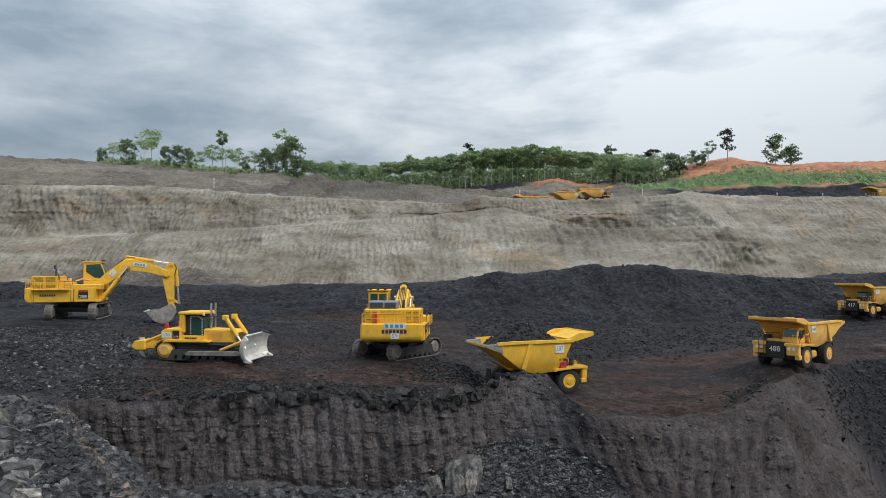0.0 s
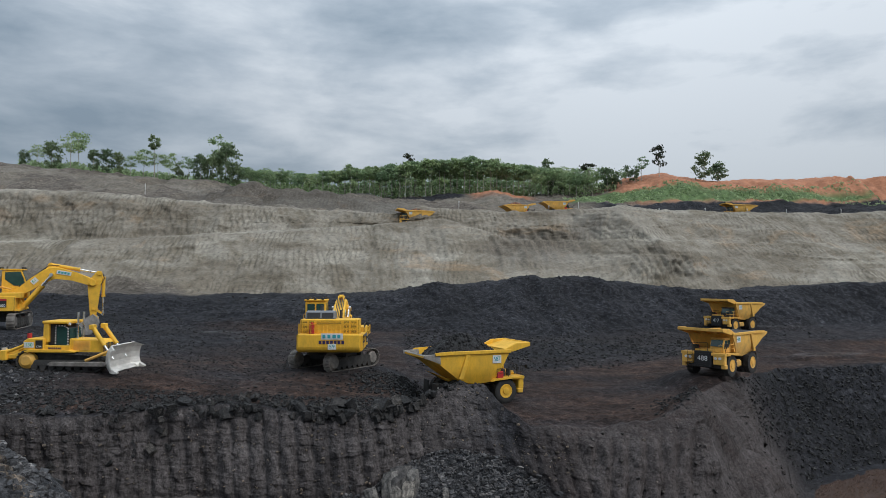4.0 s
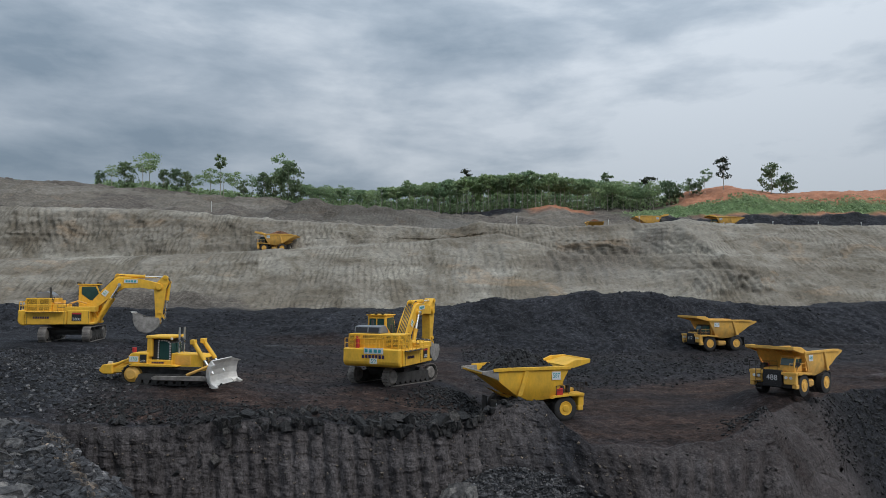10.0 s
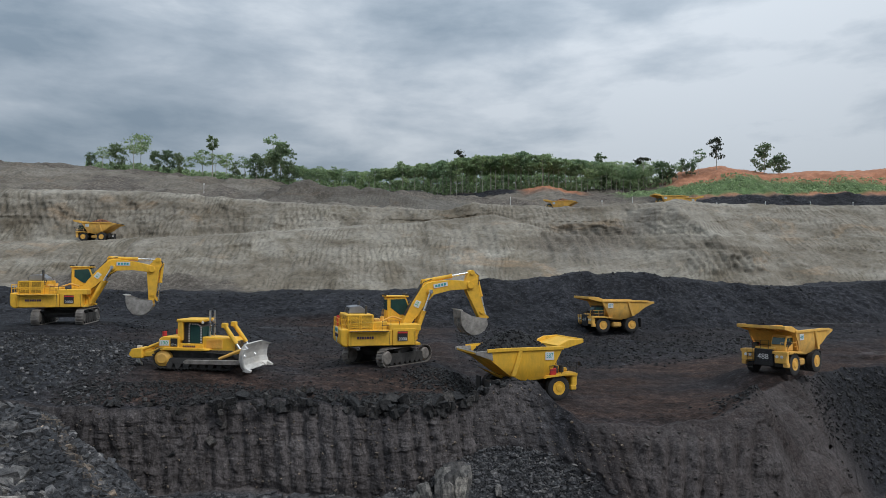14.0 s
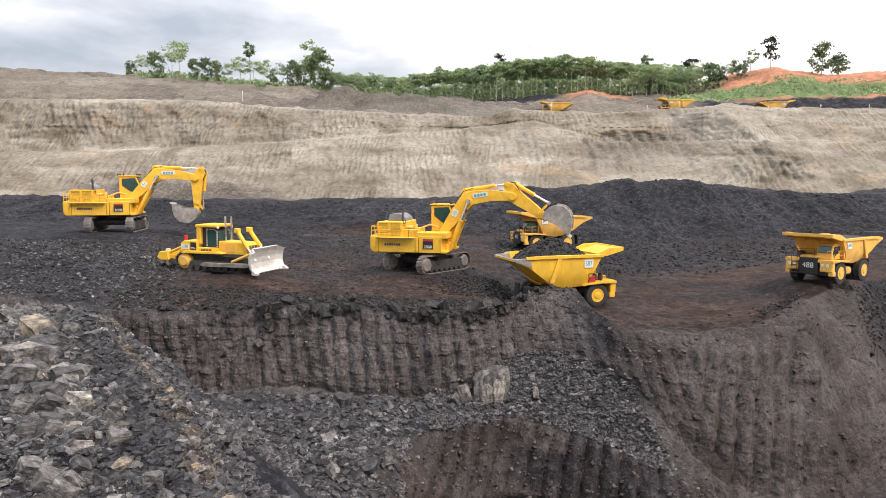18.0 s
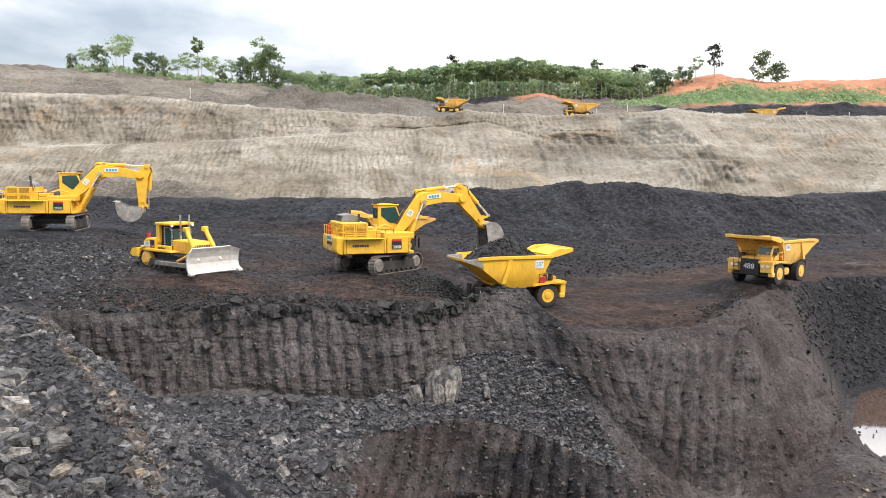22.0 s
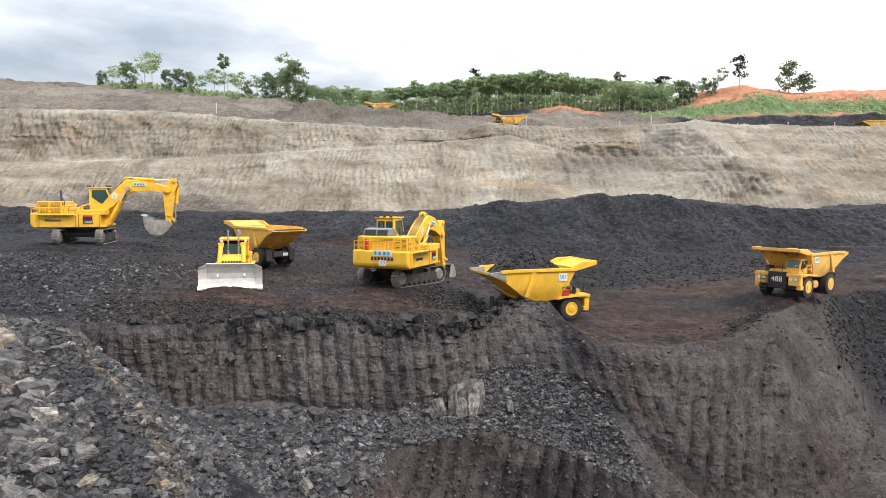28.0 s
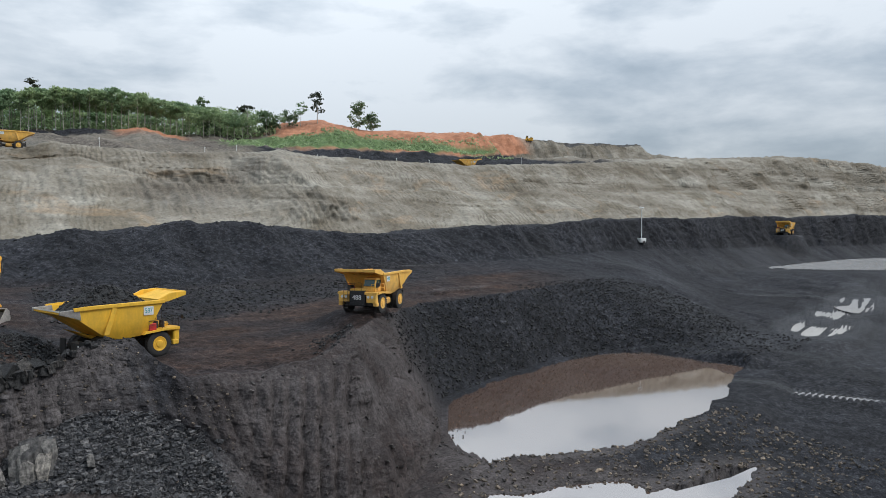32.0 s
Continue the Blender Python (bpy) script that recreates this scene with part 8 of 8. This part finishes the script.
# seconds, x, y, heading
TRUCK_C_ROWS = [(0, 63, 103.7, -150), (1, 60.6, 102.9, -150), (2, 57.6, 102.1, -150), (3, 55, 101.8, -150), (3.5, 53.9, 101.7, -150), (5.5, 50.5, 102.2, -150), (6, 49.6, 102.3, -150), (7, 47.7, 102.6, -155),
                (8, 45.2, 102.3, -160), (9, 42.8, 101.9, -164), (10, 39.7, 100.9, -165), (11, 36.4, 100.4, -165), (12, 32.6, 99.6, -165), (13, 29, 98.2, -166), (14, 24.6, 96.4, -166), (14.5, 22.6, 95.2, -166),
                (16.5, 14.3, 91.2, -165), (17, 12.6, 90.4, -163), (18, 9.3, 88.8, -159), (19, 6, 87.4, -158), (20, 3.2, 84.28, -159), (21, -0.9, 83.29, -164), (22, -4.4, 82.29, -171), (23, -7.5, 81.29, 184),
                (24, -10.5, 80.19, 182), (25, -13.9, 78.9, 177), (25.5, -15.6, 78.5, 171), (27.5, -20.5, 79.2, 142), (28, -21.2, 79.59, 138), (29, -22.7, 80.69, 126), (29.6, -23.3, 81.89, 118), (30.2, -23.8, 83.29, 112),
                (32, -25, 87.68, 106)]
# seconds, direction, distance, height, heading
FAR_ROWS = {
    "ramp": [(0, 7.2, 181.4, 23.4, 182), (3.5, 3.4, 175.4, 22.2, 186), (5.5, -0.4, 170.5, 20.7, 183), (6, -1.7, 169.5, 20.6, 182), (7, -4.3, 168.6, 20.1, 180), (9, -10.2, 167.6, 19.2, 180), (11, -16.4, 166.7, 18.2, 180), (13, -22.6, 165.8, 17.3, 180), (14.5, -27.2, 164.8, 16.5, 180), (17.5, -36.1, 163.9, 15.5, 180), (32, -62, 163.1, 12.8, 180)],
    "left_bound": [(0, 32.2, 199.2, 27.6, 178), (6, 25.9, 199.2, 27.4, 178), (9, 23.1, 199.2, 27.4, 178), (13, 19.5, 199.2, 27.8, 178), (19, 14.9, 199.1, 27.8, 178), (23, 11.2, 199.1, 27.8, 182), (28, 4.8, 197.2, 27.3, 182), (32, 0.6, 195.3, 27.1, 182)],
    "waiting": [(0, 10.3, 199.2, 26.6, 10), (6, 11.9, 201.2, 26.4, 14), (9, 12.7, 205.2, 26.4, 60), (13, 11.0, 211.2, 27.2, 150), (19, 5.5, 217.0, 29.4, 174), (23, 0.8, 220.9, 31.4, 176), (28, -5.6, 226.8, 34.3, 176), (32, -10, 228.7, 35.5, 176)],
    "right_bound": [(0, 12.4, 203.2, 28.1, 2), (6, 15.2, 204.2, 28.1, 2), (9, 16.3, 204.2, 28.1, 2), (13, 19.3, 204.2, 27.8, 2), (19, 23.5, 204.2, 27.6, 2), (23, 26.9, 204.2, 27.4, 2), (28, 31.2, 204.2, 27.4, 2), (32, 34.5, 204.2, 27.8, 2)],
}

motions()
